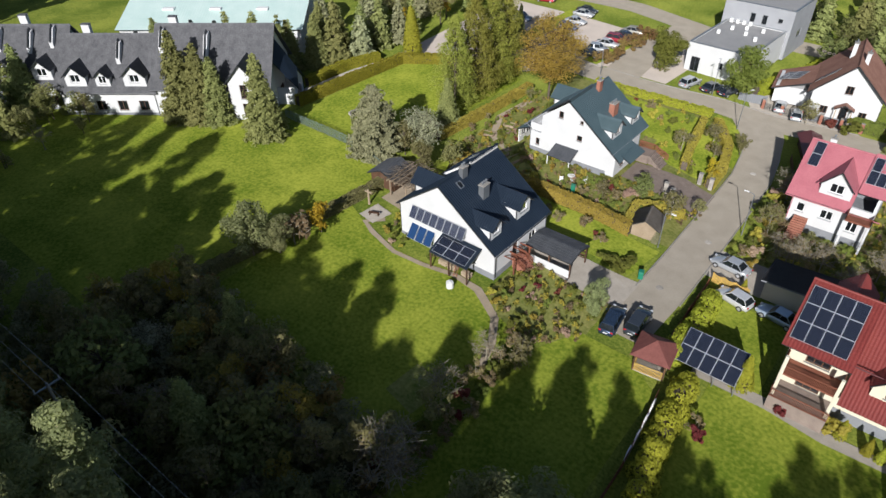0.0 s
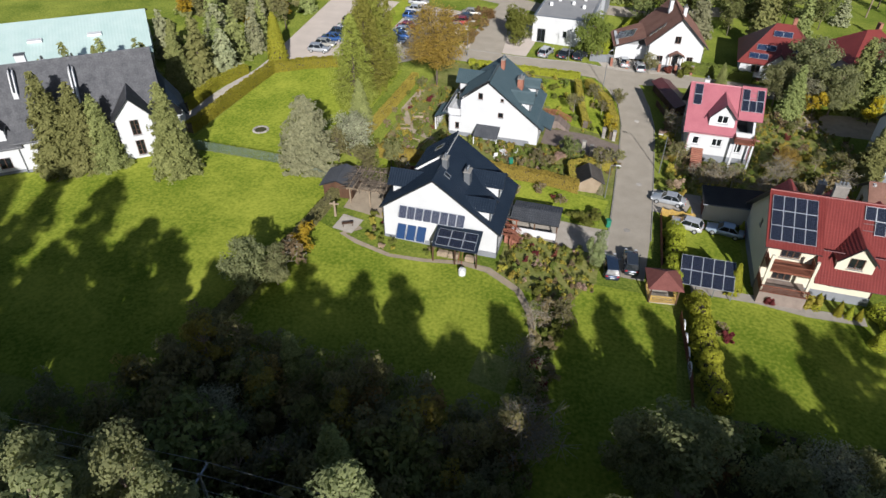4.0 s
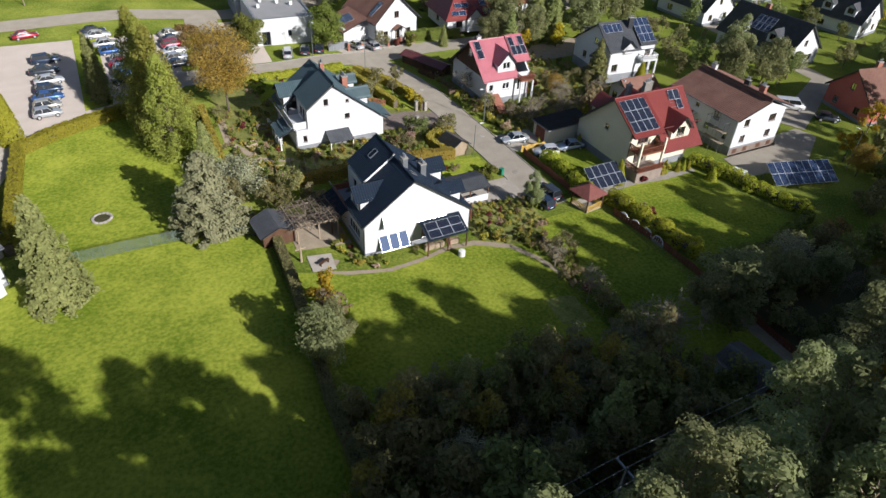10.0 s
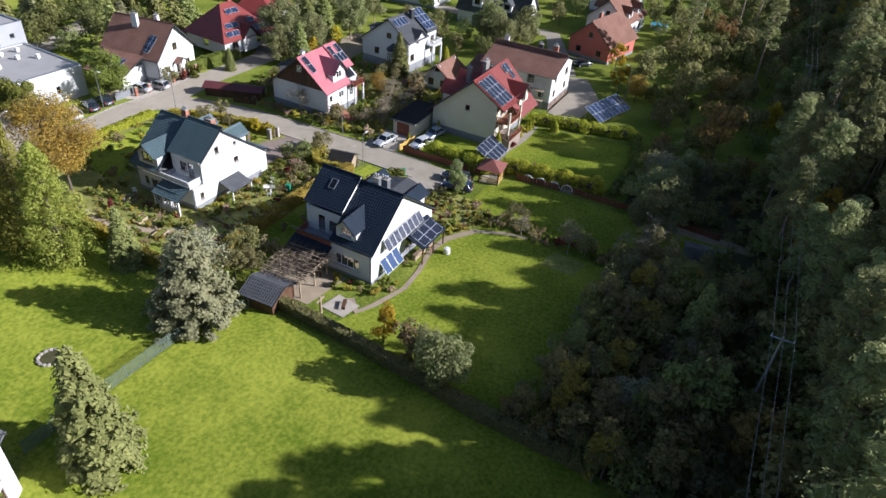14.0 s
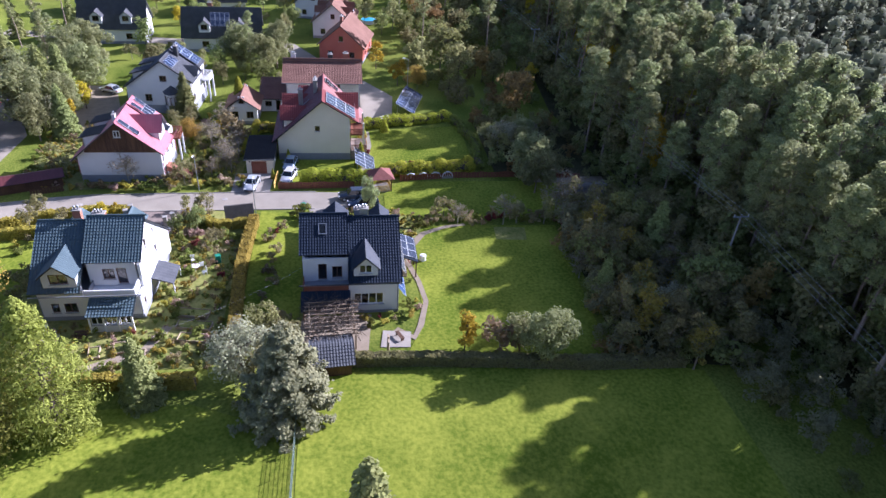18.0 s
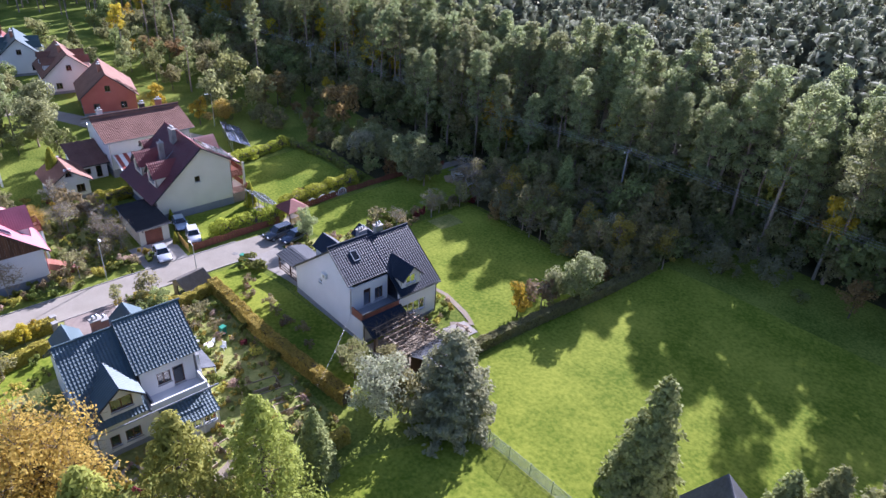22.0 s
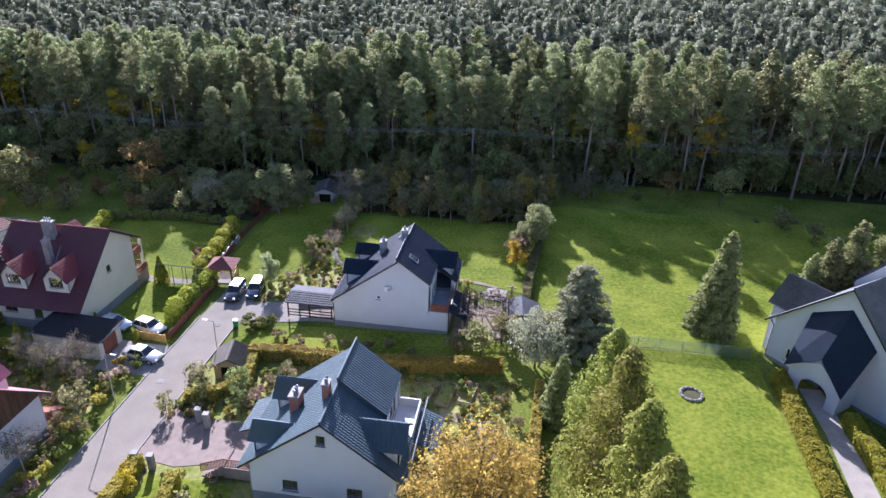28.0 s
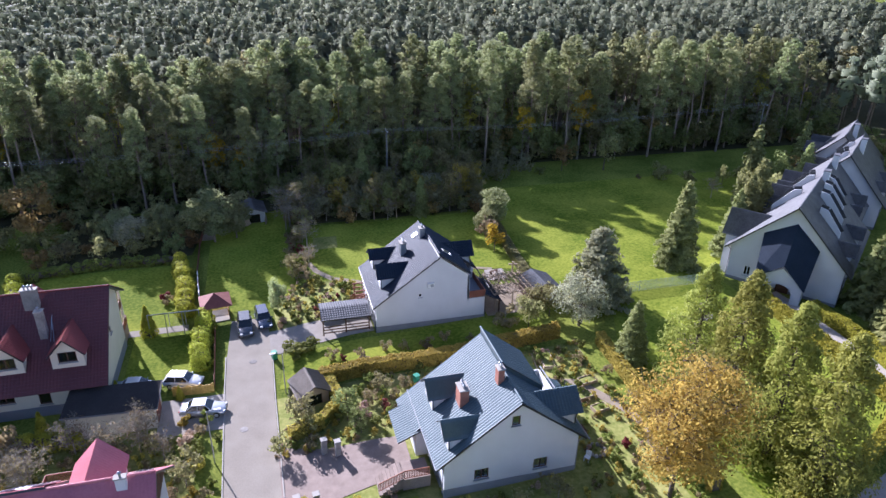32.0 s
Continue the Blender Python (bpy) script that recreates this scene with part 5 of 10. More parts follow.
# ---- tall white house with the brown roof ----
def tall_house():
    h = House("tall_white_house", "tall white house with a faded brown-red tiled roof and exposed basement", (22.3, 55.3, -1.2), 0, -5.1, 5.1, -6.7, 6.6, 0, 7.4, 0.36, 0.36, MAT["plaster"], MAT["roof_brown"], over=0.8, gable_over=0.7, plinth=0.3)
    h.walls(S=[(-3.0, 0.9, 1.1, 1.2, "brown_frame", 1), (2.6, 0.9, 1.2, 1.2, "brown_frame", 1), (-3.0, 3.6, 1.1, 1.2, "brown_frame", 1), (2.6, 3.6, 1.5, 1.2, "brown_frame", 2)],
            W=[(-4.9, 1.0, 1.0, 1.2, "brown_frame", 0), (-2.6, 3.3, 1.3, 1.5, "brown_frame", 1), (-1.2, 1.2, 0.9, 1.0, "brown_frame", 0), (0.8, 1.2, 0.6, 0.6, "brown_frame", 0), (1.6, 3.8, 0.7, 0.6, "brown_frame", 0)],
            N=[(-2.5, 1.0, 1.2, 1.3, "brown_frame", 1), (2.5, 1.0, 1.2, 1.3, "brown_frame", 1)], E=[(0, 1.0, 1.4, 1.3, "brown_frame", 1)])
    h.slope("W", -7.4, 7.3, -6.0)
    h.slope("E", -7.4, 7.3, 6.0, lift=0.55, label="eastern slope, standing above the ridge of the western one")
    bm = BM()
    box(bm, (0.06, -0.05, 7.55), (0.12, 14.6, 0.75))
    part("ridge_board", bm, MAT["roof_brown"], h.top)
    h.ridge(lift=0.6)
    h.gutters(MAT["grey_metal"])
    h.chimney(1.2, -4.4, 0.6, 1.0, 8.7, MAT["brick"], 2)
    h.chimney(1.0, -1.5, 0.5, 0.9, 8.5, MAT["dark_metal"], 2)
    h.chimney(0.9, 5.4, 0.5, 0.9, 8.5, MAT["plaster"], 2)
    for x in (-3.9, -1.6, 1.4, 3.8):
        h.block("basement_opening", MAT["brown_frame"], (x, -6.74, -0.45), (0.9, 0.06, 0.8))
    h.block("basement", MAT["brick_paving"], (0, -6.72, -0.55), (10.0, 0.06, 1.2), "brown rendered basement wall")
    # scaffold against the west wall
    sc = part("scaffold", bar(BM(), (-5.5, -5.6, -1.1), (-5.5, -5.6, 4.3), 0.04, 6), MAT["grey_metal"], h.top, "galvanised scaffold with plank decks")
    for x, y in ((-6.5, -5.6), (-5.5, -3.8), (-6.5, -3.8), (-5.5, -2.0), (-6.5, -2.0)):
        part("post", bar(BM(), (x, y, -1.1), (x, y, 4.3), 0.04, 6), MAT["grey_metal"], sc)
    for z in (0.7, 2.5, 4.2):
        for x in (-5.5, -6.5):
            part("ledger", bar(BM(), (x, -5.8, z), (x, -1.8, z), 0.035, 6), MAT["grey_metal"], sc)
        for y in (-5.6, -3.8, -2.0):
            part("crossbar", bar(BM(), (-5.5, y, z), (-6.5, y, z), 0.035, 6), MAT["grey_metal"], sc)
    for z in (0.75, 2.55):
        part("plank_deck", box(BM(), (-6.0, -3.8, z), (0.9, 3.9, 0.05)), MAT["wood_pale"], sc)
    # striped lean-to awning to the north-west
    roof_plane(h.top, (-9.2, 1.2, 1.6), (0, 5.2, 0), (3.9, 0, 1.2), MAT["white_metal"], "seam", None, "striped_awning", 0.06, "white and rust striped awning")
    for i in range(4):
        bm = BM()
        y = 1.6 + 1.3 * i
        quad(bm, (-9.2, y, 1.67), (-9.2, y + 0.6, 1.67), (-5.3, y + 0.6, 2.87), (-5.3, y, 2.87))
        part("stripe", bm, MAT["rust"], h.top)
    return h


TALL = tall_house()
an = thing("annex", "low white annex with a brown-red lean-to tiled roof", "annex", (21.6, 64.6, -2.3))
wall(an, "wall", (-3.0, 0, 0), (0, 1), (-1, 0), [(-2.2, 0), (2.2, 0), (2.2, 2.7), (-2.2, 2.7)], [(-0.9, 0.2, 0.9, 2.0, "brown_frame", 0), (0.9, 1.0, 1.2, 1.0, "brown_frame", 1)], MAT["plaster"])
for y, sgn in ((-2.2, -1), (2.2, 1)):
    wall(an, "wall", (0, y, 0), (1, 0), (0, sgn), [(-2.7, 0), (3.2, 0), (3.2, 4.4), (-2.7, 2.8)], [], MAT["plaster"])
roof_plane(an, (-3.6, -2.6, 2.6), (0, 5.2, 0), (7.0, 0, 1.9), MAT["roof_brown"], "tile")

# ---- terraced house with grey shingles; its own y runs along the ridge, its own -x faces the field ----
def terrace_unit(name, label, y0, length, zr, k, half, dormers, first=False, shift=0.0):
    rz = 127.7
    u, s = Vector((-0.79, -0.61)), Vector((-0.61, 0.79))
    o = Vector((-84.7, 60.9)) + u * y0 + s * shift
    t = House(name, label, (o.x, o.y, 0.2), rz, -half, half, 0.0, length, 0, zr, k, k, MAT["plaster"], MAT["roof_shingle"], over=0.7, gable_over=0.6, kind="shingle", plinth=0.4, group="terraced houses")
    win = [(y, 0.8, 1.5, 1.6, "brown_frame", 1) for y in np.arange(2.2, length - 1.5, 3.4)]
    t.walls(S=[(-4.3, 1.0, 0.9, 1.4, "white_frame", 1)] if first else [], N=[], E=win, W=win)
    t.slope("W", -0.6, length + 0.1, -half - 0.9)
    t.slope("E", -0.6, length + 0.1, half + 0.9)
    t.ridge(y1=length)
    t.gutters()
    for side, y, w, zw in dormers:
        x = (-1 if side == "W" else 1) * (half + 0.04)
        t.gable_dormer(side, y, w, x, zw, 0.95, win=(min(1.5, w * 0.55), 1.25), frame="white_frame", over=0.5)
    return t


T1 = terrace_unit("terraced_house", "white terraced house end with steep grey shingle roof and arched porch", 0.0, 18.0, 12.2, 0.99, 6.8, [("W", 14.0, 2.8, 7.2), ("E", 4.0, 2.4, 6.4), ("E", 11.0, 2.4, 6.4)], True)
T2 = terrace_unit("terraced_house", "white terraced house with steep grey shingle roof and three dormers", 18.0, 15.0, 10.9, 1.05, 5.8, [("W", 2.6, 3.4, 6.6), ("W", 7.6, 2.2, 6.4), ("W", 11.8, 3.2, 6.6), ("E", 4, 2.4, 5.8), ("E", 10, 2.4, 5.8)], shift=-0.6)
T3 = terrace_unit("terraced_house", "white terraced house with steep grey shingle roof behind spruces", 33.0, 16.0, 11.6, 1.1, 6.0, [("W", 3.0, 3.0, 6.8), ("W", 8.4, 3.0, 6.8), ("E", 4, 2.4, 6), ("E", 10, 2.4, 6)], shift=1.6)
T4 = terrace_unit("terraced_house", "far end of the white terraced row with grey shingles", 49.0, 15.0, 11.0, 1.05, 6.0, [("W", 4.0, 3.0, 6.6), ("W", 10, 3.0, 6.6)], shift=-1.2)
# bay with its own gable on the field side
bm = BM()
wall(T1.top, "bay", (-8.1, 0, 0), (0, 1), (-1, 0), [(1.2, 0), (5.6, 0), (5.6, 6.4), (1.2, 6.4)], [(3.4, 0.5, 1.1, 2.2, "brown_frame", 1, 2), (3.4, 3.5, 1.1, 2.2, "brown_frame", 1, 2)], MAT["plaster"])
for y, sgn in ((1.2, -1), (5.6, 1)):
    wall(T1.top, "bay_side", (0, y, 0), (1, 0), (0, sgn), [(-7.8, 0), (-6.5, 0), (-6.5, 6.4), (-7.8, 6.4)], [], MAT["plaster"], 0.25)
bm = BM()
f0 = [(-8.1, 1.2, 6.4), (-8.1, 5.6, 6.4), (-8.1, 3.4, 8.9)]
prof = [bm.verts.new(p) for p in f0]
back = [bm.verts.new((-3.0, p[1], p[2])) for p in f0]
bm.faces.new(prof), bm.faces.new(back[::-1])
for i in range(3):
    bm.faces.new((prof[i], prof[(i + 1) % 3], back[(i + 1) % 3], back[i]))
part("bay_gable", bm, MAT["plaster"], T1.top)
for sy in (-1, 1):
    roof_plane(T1.top, (-8.6, 3.4 + sy * 2.7, 5.95), (6.2, 0, 0), (0, -sy * 2.7, 3.05), MAT["roof_shingle"], "shingle", None, "bay_roof", 0.12)
# steep porch roof against the end wall, over an arched mouth
def facet(parent, name, mat, tops, thick=0.16, label=""):
    """A thick roof facet through the given corners."""
    bm = BM()
    n_ = (Vector(tops[1]) - Vector(tops[0])).cross(Vector(tops[2]) - Vector(tops[0])).normalized()
    n_ = n_ if n_.z > 0 else -n_
    up, lo = [bm.verts.new(p) for p in tops], [bm.verts.new(Vector(p) - n_ * thick) for p in tops]
    bm.faces.new(up), bm.faces.new(lo[::-1])
    for i in range(len(tops)):
        j = (i + 1) % len(tops)
        bm.faces.new((up[i], up[j], lo[j], lo[i]))
    bmesh.ops.recalc_face_normals(bm, faces=bm.faces)
    return part(name, bm, mat, parent, label)


# Darker than the main shingles, partly to put northern shade into the colour.
facet(T1.top, "porch_roof", MAT["roof_graphite"], [(0.3, -0.05, 9.9), (0.35, -3.0, 5.05), (-2.7, -3.6, 2.8), (-3.3, -0.05, 7.7)], 0.16, "steep dark shingle slope over the porch, partly painted shade")
facet(T1.top, "porch_roof", MAT["roof_graphite"], [(0.3, -0.05, 9.9), (3.5, -0.05, 7.0), (3.3, -3.3, 2.3), (0.35, -3.0, 5.05)])
bm = BM()
arch = [(0.4 + 1.5 * math.cos(math.pi * i / 10), 1.2 + 1.2 * math.sin(math.pi * i / 10)) for i in range(11)]
outer = [(3.0, 0), (3.0, 2.5), (0.35, 4.6), (-2.4, 2.9), (-2.4, 0), (-1.1, 0)] + [(x, z) for x, z in arch[::-1]] + [(1.9, 0)]
for y in (-2.9, -2.65):
    vs = [bm.verts.new((x, y, z)) for x, z in outer]
    es = [bm.edges.new((vs[i], vs[(i + 1) % len(vs)])) for i in range(len(vs))]
    bmesh.ops.triangle_fill(bm, use_beauty=True, edges=es)
for i in range(len(outer)):
    (x0, z0), (x1, z1) = outer[i], outer[(i + 1) % len(outer)]
    quad(bm, (x0, -2.9, z0), (x1, -2.9, z1), (x1, -2.65, z1), (x0, -2.65, z0))
part("porch_arch", bm, MAT["plaster"], T1.top, "white arched porch front")
for x, zt in ((-2.3, 2.8), (2.9, 2.4)):
    T1.block("porch_wall", MAT["plaster"], (x, -1.35, zt / 2), (0.2, 2.6, zt))
T1.block("porch_door", MAT["wood_dark"], (0.4, -0.1, 1.1), (1.6, 0.12, 2.2), "dark wooden door inside the porch")
# white party-wall slabs standing through the shingles, capped with dark sheet
def slab(t, sg, y, x0, x1, up=0.7, w=0.6):
    xm = x0 + 0.3 * (x1 - x0)
    prof = [(x0, t.zroof(sg * x0) - 0.3), (x0, t.zroof(sg * x0) + up), (xm, t.zroof(sg * xm) + up + 0.75 * (xm - x0)), (x1, t.zroof(sg * x1) + up * 1.2), (x1, t.zroof(sg * x1) - 0.3)]
    bm = BM()
    a, b = ([bm.verts.new((sg * x, yy, z)) for x, z in prof] for yy in (y - w / 2, y + w / 2))
    bm.faces.new(a), bm.faces.new(b[::-1])
    for i in range(5):
        bm.faces.new((a[i], a[(i + 1) % 5], b[(i + 1) % 5], b[i]))
    bmesh.ops.recalc_face_normals(bm, faces=bm.faces)
    ob = part("party_wall", bm, MAT["plaster"], t.top, "white party wall with a dark cap")
    bm = BM()
    for (xa, za), (xb, zb) in zip(prof[1:3], prof[2:4]):
        beam(bm, (sg * xa, y, za + 0.05), (sg * xb, y, zb + 0.05), w + 0.16, 0.1)
    part("cap", bm, MAT["dark_metal"], ob)


for t_, sg, y, x0, x1 in ((T1, -1, 9.6, 1.4, 4.6), (T1, -1, 16.6, 1.0, 3.4), (T1, 1, 5.0, 1.8, 4.8), (T1, 1, 9.4, 1.0, 4.4), (T1, 1, 13.0, 0.8, 3.8), (T2, -1, 5.5, 1.2, 3.4), (T2, 1, 4.0, 1.0, 3.6), (T3, -1, 2.0, 0.6, 2.6), (T3, -1, 5.5, 1.0, 3.2), (T3, -1, 10.5, 0.8, 3.0)):
    slab(t_, sg, y, x0, x1)
for t_, x, y, top in ((T2, 0.6, 11.0, 12.2), (T3, 0.8, 7.0, 12.9), (T4, 1.0, 5.0, 12.2), (T1, 0.5, 15.2, 13.2)):
    t_.chimney(x, y, 0.8, 1.2, top, MAT["plaster"], 0, "roof_shingle")


def grey_villa():
    h = House("grey_villa", "white villa with a slate-grey roof, solar panels and a bay window", (22.0, 83.0, -1.2), 86, -4.7, 6.6, -5.0, 5.0, 0, 8.7, 0.71, 0.71, MAT["plaster"], MAT["roof_slate"], over=0.5, gable_over=0.4, kind="tile")
    h.walls(N=[(3.0, 1.2, 1.2, 1.3, "brown_frame", 1), (0, 4.9, 1.2, 1.1, "brown_frame", 1)], S=[(-2, 1.2, 1.2, 1.3, "brown_frame", 1)],
            W=[(-3.6, 1.0, 1.3, 1.4, "brown_frame", 1), (-3.6, 3.4, 1.3, 1.2, "brown_frame", 1), (3.4, 1.0, 1.3, 1.4, "brown_frame", 1)], E=[(0, 1.2, 1.2, 1.2, "brown_frame", 1)])
    h.slope("W", -5.4, -1.6, -4.9, lift=0.35)
    h.slope("W", -1.6, 5.4, -5.3)
    h.slope("E", -5.4, 5.4, 7.2)
    h.ridge()
    h.gutters()
    h.gable_dormer("W", 1.2, 2.8, -5.1, 5.6, 0.9, win=(1.5, 1.2), frame="brown_frame", over=0.4)
    h.shed_dormer("E", 1.6, 4.2, 5.4, 2.4, 6.1, 6.9)
    h.shed_dormer("E", -3.6, -0.8, 5.4, 2.4, 6.1, 6.9)
    h.chimney(-1.2, -1.0, 0.6, 1.0, 9.6, MAT["dark_metal"], 2)
    h.block("balcony", MAT["plaster"], (-5.5, -3.4, 3.0), (1.6, 3.4, 0.2))
    h.railing([(-4.7, -1.7, 3.1), (-6.2, -1.7, 3.1), (-6.2, -5.0, 3.1), (-4.7, -5.0, 3.1)], 0.9, MAT["white_metal"])
    for y in (-1.8, -4.9):
        h.block("post", MAT["plaster"], (-6.1, y, 0.95), (0.3, 0.3, 4.1))
    # polygonal bay on the gable
    bm = BM()
    pts = [(-1.4 + 2.8 * i / 4, 5.0 + 1.5 * math.sin(math.pi * i / 4)) for i in range(5)]
    prism(bm, [(p[0] - 1.2, p[1]) for p in pts], 0, 3.0)
    bay = part("bay_window", bm, MAT["plaster"], h.top, "five-sided bay with tall windows")
    bm = BM()
    ring = [bm.verts.new((p[0] * 1.2 - 1.2, 5.0 + (p[1] - 5.0) * 1.25, 3.0)) for p in pts]
    tip = bm.verts.new((-1.2, 5.0, 4.3))
    for i in range(4):
        bm.faces.new((ring[i], ring[i + 1], tip))
    bm.faces.new(ring[::-1])
    part("bay_roof", bm, MAT["roof_slate"], bay)
    for i in range(4):
        a, b = pts[i], pts[i + 1]
        c = ((a[0] + b[0]) / 2 - 1.2, (a[1] + b[1]) / 2)
        n_ = (b[1] - a[1], -(b[0] - a[0]))
        n_ = (-n_[0], -n_[1])
        window(h.top, (c[0] + 0.13 * n_[0], c[1] + 0.13 * n_[1], 1.6), n_, 0.75, 1.7, MAT["brown_frame"], 0)
    return h


grey_villa()
VM = pose(22.0, 83.0, -1.2, 0, 0, 86)
VU, VV = VM.to_3x3() @ Vector((0, -1, 0)), VM.to_3x3() @ Vector((1, 0, 0.71))
solar_array("nine solar panels on the raised grey roof slope", tuple(VM @ Vector((-4.4, -1.7, 9.05 - 0.71 * 4.4 + 0.08))), VU, VV, 3, 3, 1.15, 1.72, mat="pv_blue")
solar_array("four solar panels along the grey ridge", tuple(VM @ Vector((-1.9, 4.9, 8.7 - 0.71 * 1.9 + 0.08))), VU, VV, 4, 1, 1.0, 1.75, mat="pv_blue")


# ---- villa with brown roof behind the street fence ----
def brown_villa():
    h = House("brown_villa", "white villa with a brown tiled roof and dark solar panels", (-12.4, 117.0, -1.6), 8, -4.8, 4.8, -5.8, 6.0, 0, 9.3, 0.95, 0.95, MAT["plaster"], MAT["roof_brown"], over=0.7, gable_over=0.7)
    h.walls(S=[(-2.6, 1.0, 1.1, 1.2, "brown_frame", 1), (2.8, 1.0, 1.1, 1.2, "brown_frame", 1), (0, 4.6, 1.1, 1.3, "brown_frame", 1), (0.2, 0.4, 1.1, 2.0, "brown_frame", 0)], N=[], E=[(0, 1.0, 1.4, 1.2, "brown_frame", 1)], W=[(0, 1.0, 1.4, 1.2, "brown_frame", 1)])
    h.slope("W", -6.5, 6.7, -5.5)
    h.slope("E", -6.5, 6.7, 5.5)
    h.ridge()
    h.gutters()
    h.chimney(-1.2, 1.0, 0.6, 1.2, 10.3, MAT["plaster"], 2)
    h.chimney(0.9, -2.0, 0.6, 0.8, 10.0, MAT["plaster"], 1)
    for sx in (-1, 1):
        roof_plane(h.top, (0.2 + sx * 1.4, -7.2, 2.5), (0, 1.5, 0), (-sx * 1.4, 0, 0.8), MAT["roof_brown"], "tile", None, "porch_roof", 0.1)
    for x in (-0.9, 1.3):
        h.block("porch_post", MAT["wood_pale"], (x, -7.0, 1.2), (0.14, 0.14, 2.4))
    # low wing with a garage
    h.block("wing", MAT["plaster"], (-7.6, 1.0, 1.4), (5.6, 7.0, 2.8), "low garage wing")
    roof_plane(h.top, (-10.9, -3.2, 2.4), (0, 8.6, 0), (6.2, 0, 2.2), MAT["roof_brown"], "tile", None, "wing_roof", 0.14)
    return h


brown_villa()
solar_array("dark solar panels on the brown wing roof", (-22.8, 114.8, 1.5), (0.14, 0.99, 0), (0.94, -0.13, 0.33), 4, 2, 1.05, 1.7, mat="pv_blue")
solar_array("dark solar panels on the brown roof", (-16.8, 112.2, 3.5), (0.14, 0.99, 0), (0.72, -0.1, 0.69), 3, 2, 1.05, 1.7, mat="pv_blue")


# ---- red hipped house ----
def hip_roof(parent, hx, hy, ridge, z0, z1, mat, over=0.7):
    """A hipped roof on a plan of half sizes hx, hy with a ridge along x."""
    a, b = hx + over, hy + over
    bm = BM()
    c = [(-a, -b, z0), (a, -b, z0), (a, b, z0), (-a, b, z0), (-ridge, 0, z1), (ridge, 0, z1)]
    for ids in ((0, 1, 5, 4), (1, 2, 5), (2, 3, 4, 5), (3, 0, 4), (3, 2, 1, 0)):
        bm.faces.new([bm.verts.new(c[i]) for i in ids])
    bmesh.ops.remove_doubles(bm, verts=bm.verts[:], dist=0.001)
    bmesh.ops.recalc_face_normals(bm, faces=bm.faces[:])
    return part("roof", bm, mat, parent)


def hip_house(label, loc, rz, hx, hy, wall_h, z1, wall_mat, roof_mat, panels=True):
    t = thing("hip_roofed_house", label, "house", loc, rz)
    for p0, d, n_, ln in (((0, -hy, 0), (1, 0), (0, -1), hx), ((0, hy, 0), (1, 0), (0, 1), hx)):
        wall(t, "wall", p0, d, n_, [(-ln, 0), (ln, 0), (ln, wall_h), (-ln, wall_h)], [(-ln * 0.55, 0.9, 1.4, 1.3, "brown_frame", 1), (ln * 0.5, 0.9, 1.4, 1.3, "brown_frame", 1)], wall_mat)
    for p0, n_ in (((-hx, 0, 0), (-1, 0)), ((hx, 0, 0), (1, 0))):
        wall(t, "wall", p0, (0, 1), n_, [(-hy + 0.3, 0), (hy - 0.3, 0), (hy - 0.3, wall_h), (-hy + 0.3, wall_h)], [(0, 0.9, 1.4, 1.3, "brown_frame", 1)], wall_mat)
    hip_roof(t, hx, hy, max(0.3, hx - hy * 0.8), wall_h - 0.3, z1, roof_mat)
    # gabled middle over the entrance
    bm = BM()
    zz = wall_h + 0.2
    for y in (-hy - 0.6,):
        vs = [bm.verts.new(p) for p in ((-1.7, y, 0), (1.7, y, 0), (1.7, y, zz), (0, y, zz + 1.9), (-1.7, y, zz))]
        bm.faces.new(vs)
    for x in (-1.7, 1.7):
        quad(bm, (x, -hy - 0.6, 0), (x, -hy - 0.6, zz), (x, -hy + 2.5, zz), (x, -hy + 2.5, 0))
    part("gabled_front", bm, wall_mat, t)
    for sx in (-1, 1):
        roof_plane(t, (sx * 2.1, -hy - 1.1, zz - 0.45), (0, 4.2, 0), (-sx * 2.1, 0, 2.3), roof_mat, "tile", None, "gable_roof", 0.12)
    window(t, (0, -hy - 0.5, 1.5), (0, -1), 1.2, 1.6, MAT["brown_frame"], 1)
    part("chimney", box(BM(), (1.4, 0.8, z1 + 0.1), (0.6, 0.9, 1.6)), MAT["brick"], t)
    return t


hip_house("white house with a bright red hipped roof and solar panels", (6.2, 115.5, -1.2), -5, 6.0, 5.6, 2.9, 8.2, MAT["plaster"], MAT["roof_red"])
ca, sa = math.cos(radians(-5)), math.sin(radians(-5))
for lx, ly, nx in ((-4.9, -5.6, 2), (2.3, -5.6, 2), (-3.9, -4.3, 2), (1.9, -4.1, 1), (-1.7, -2.1, 2)):
    lz = 2.6 + (ly + 6.3) * 0.889 + 0.14
    solar_array("dark solar panels on the red hipped roof", (6.2 + ca * lx - sa * ly, 115.5 + sa * lx + ca * ly, -1.2 + lz), (ca, sa, 0), (-sa * 0.747, ca * 0.747, 0.664), nx, 1, 1.55, 1.1, mat="pv_blue")


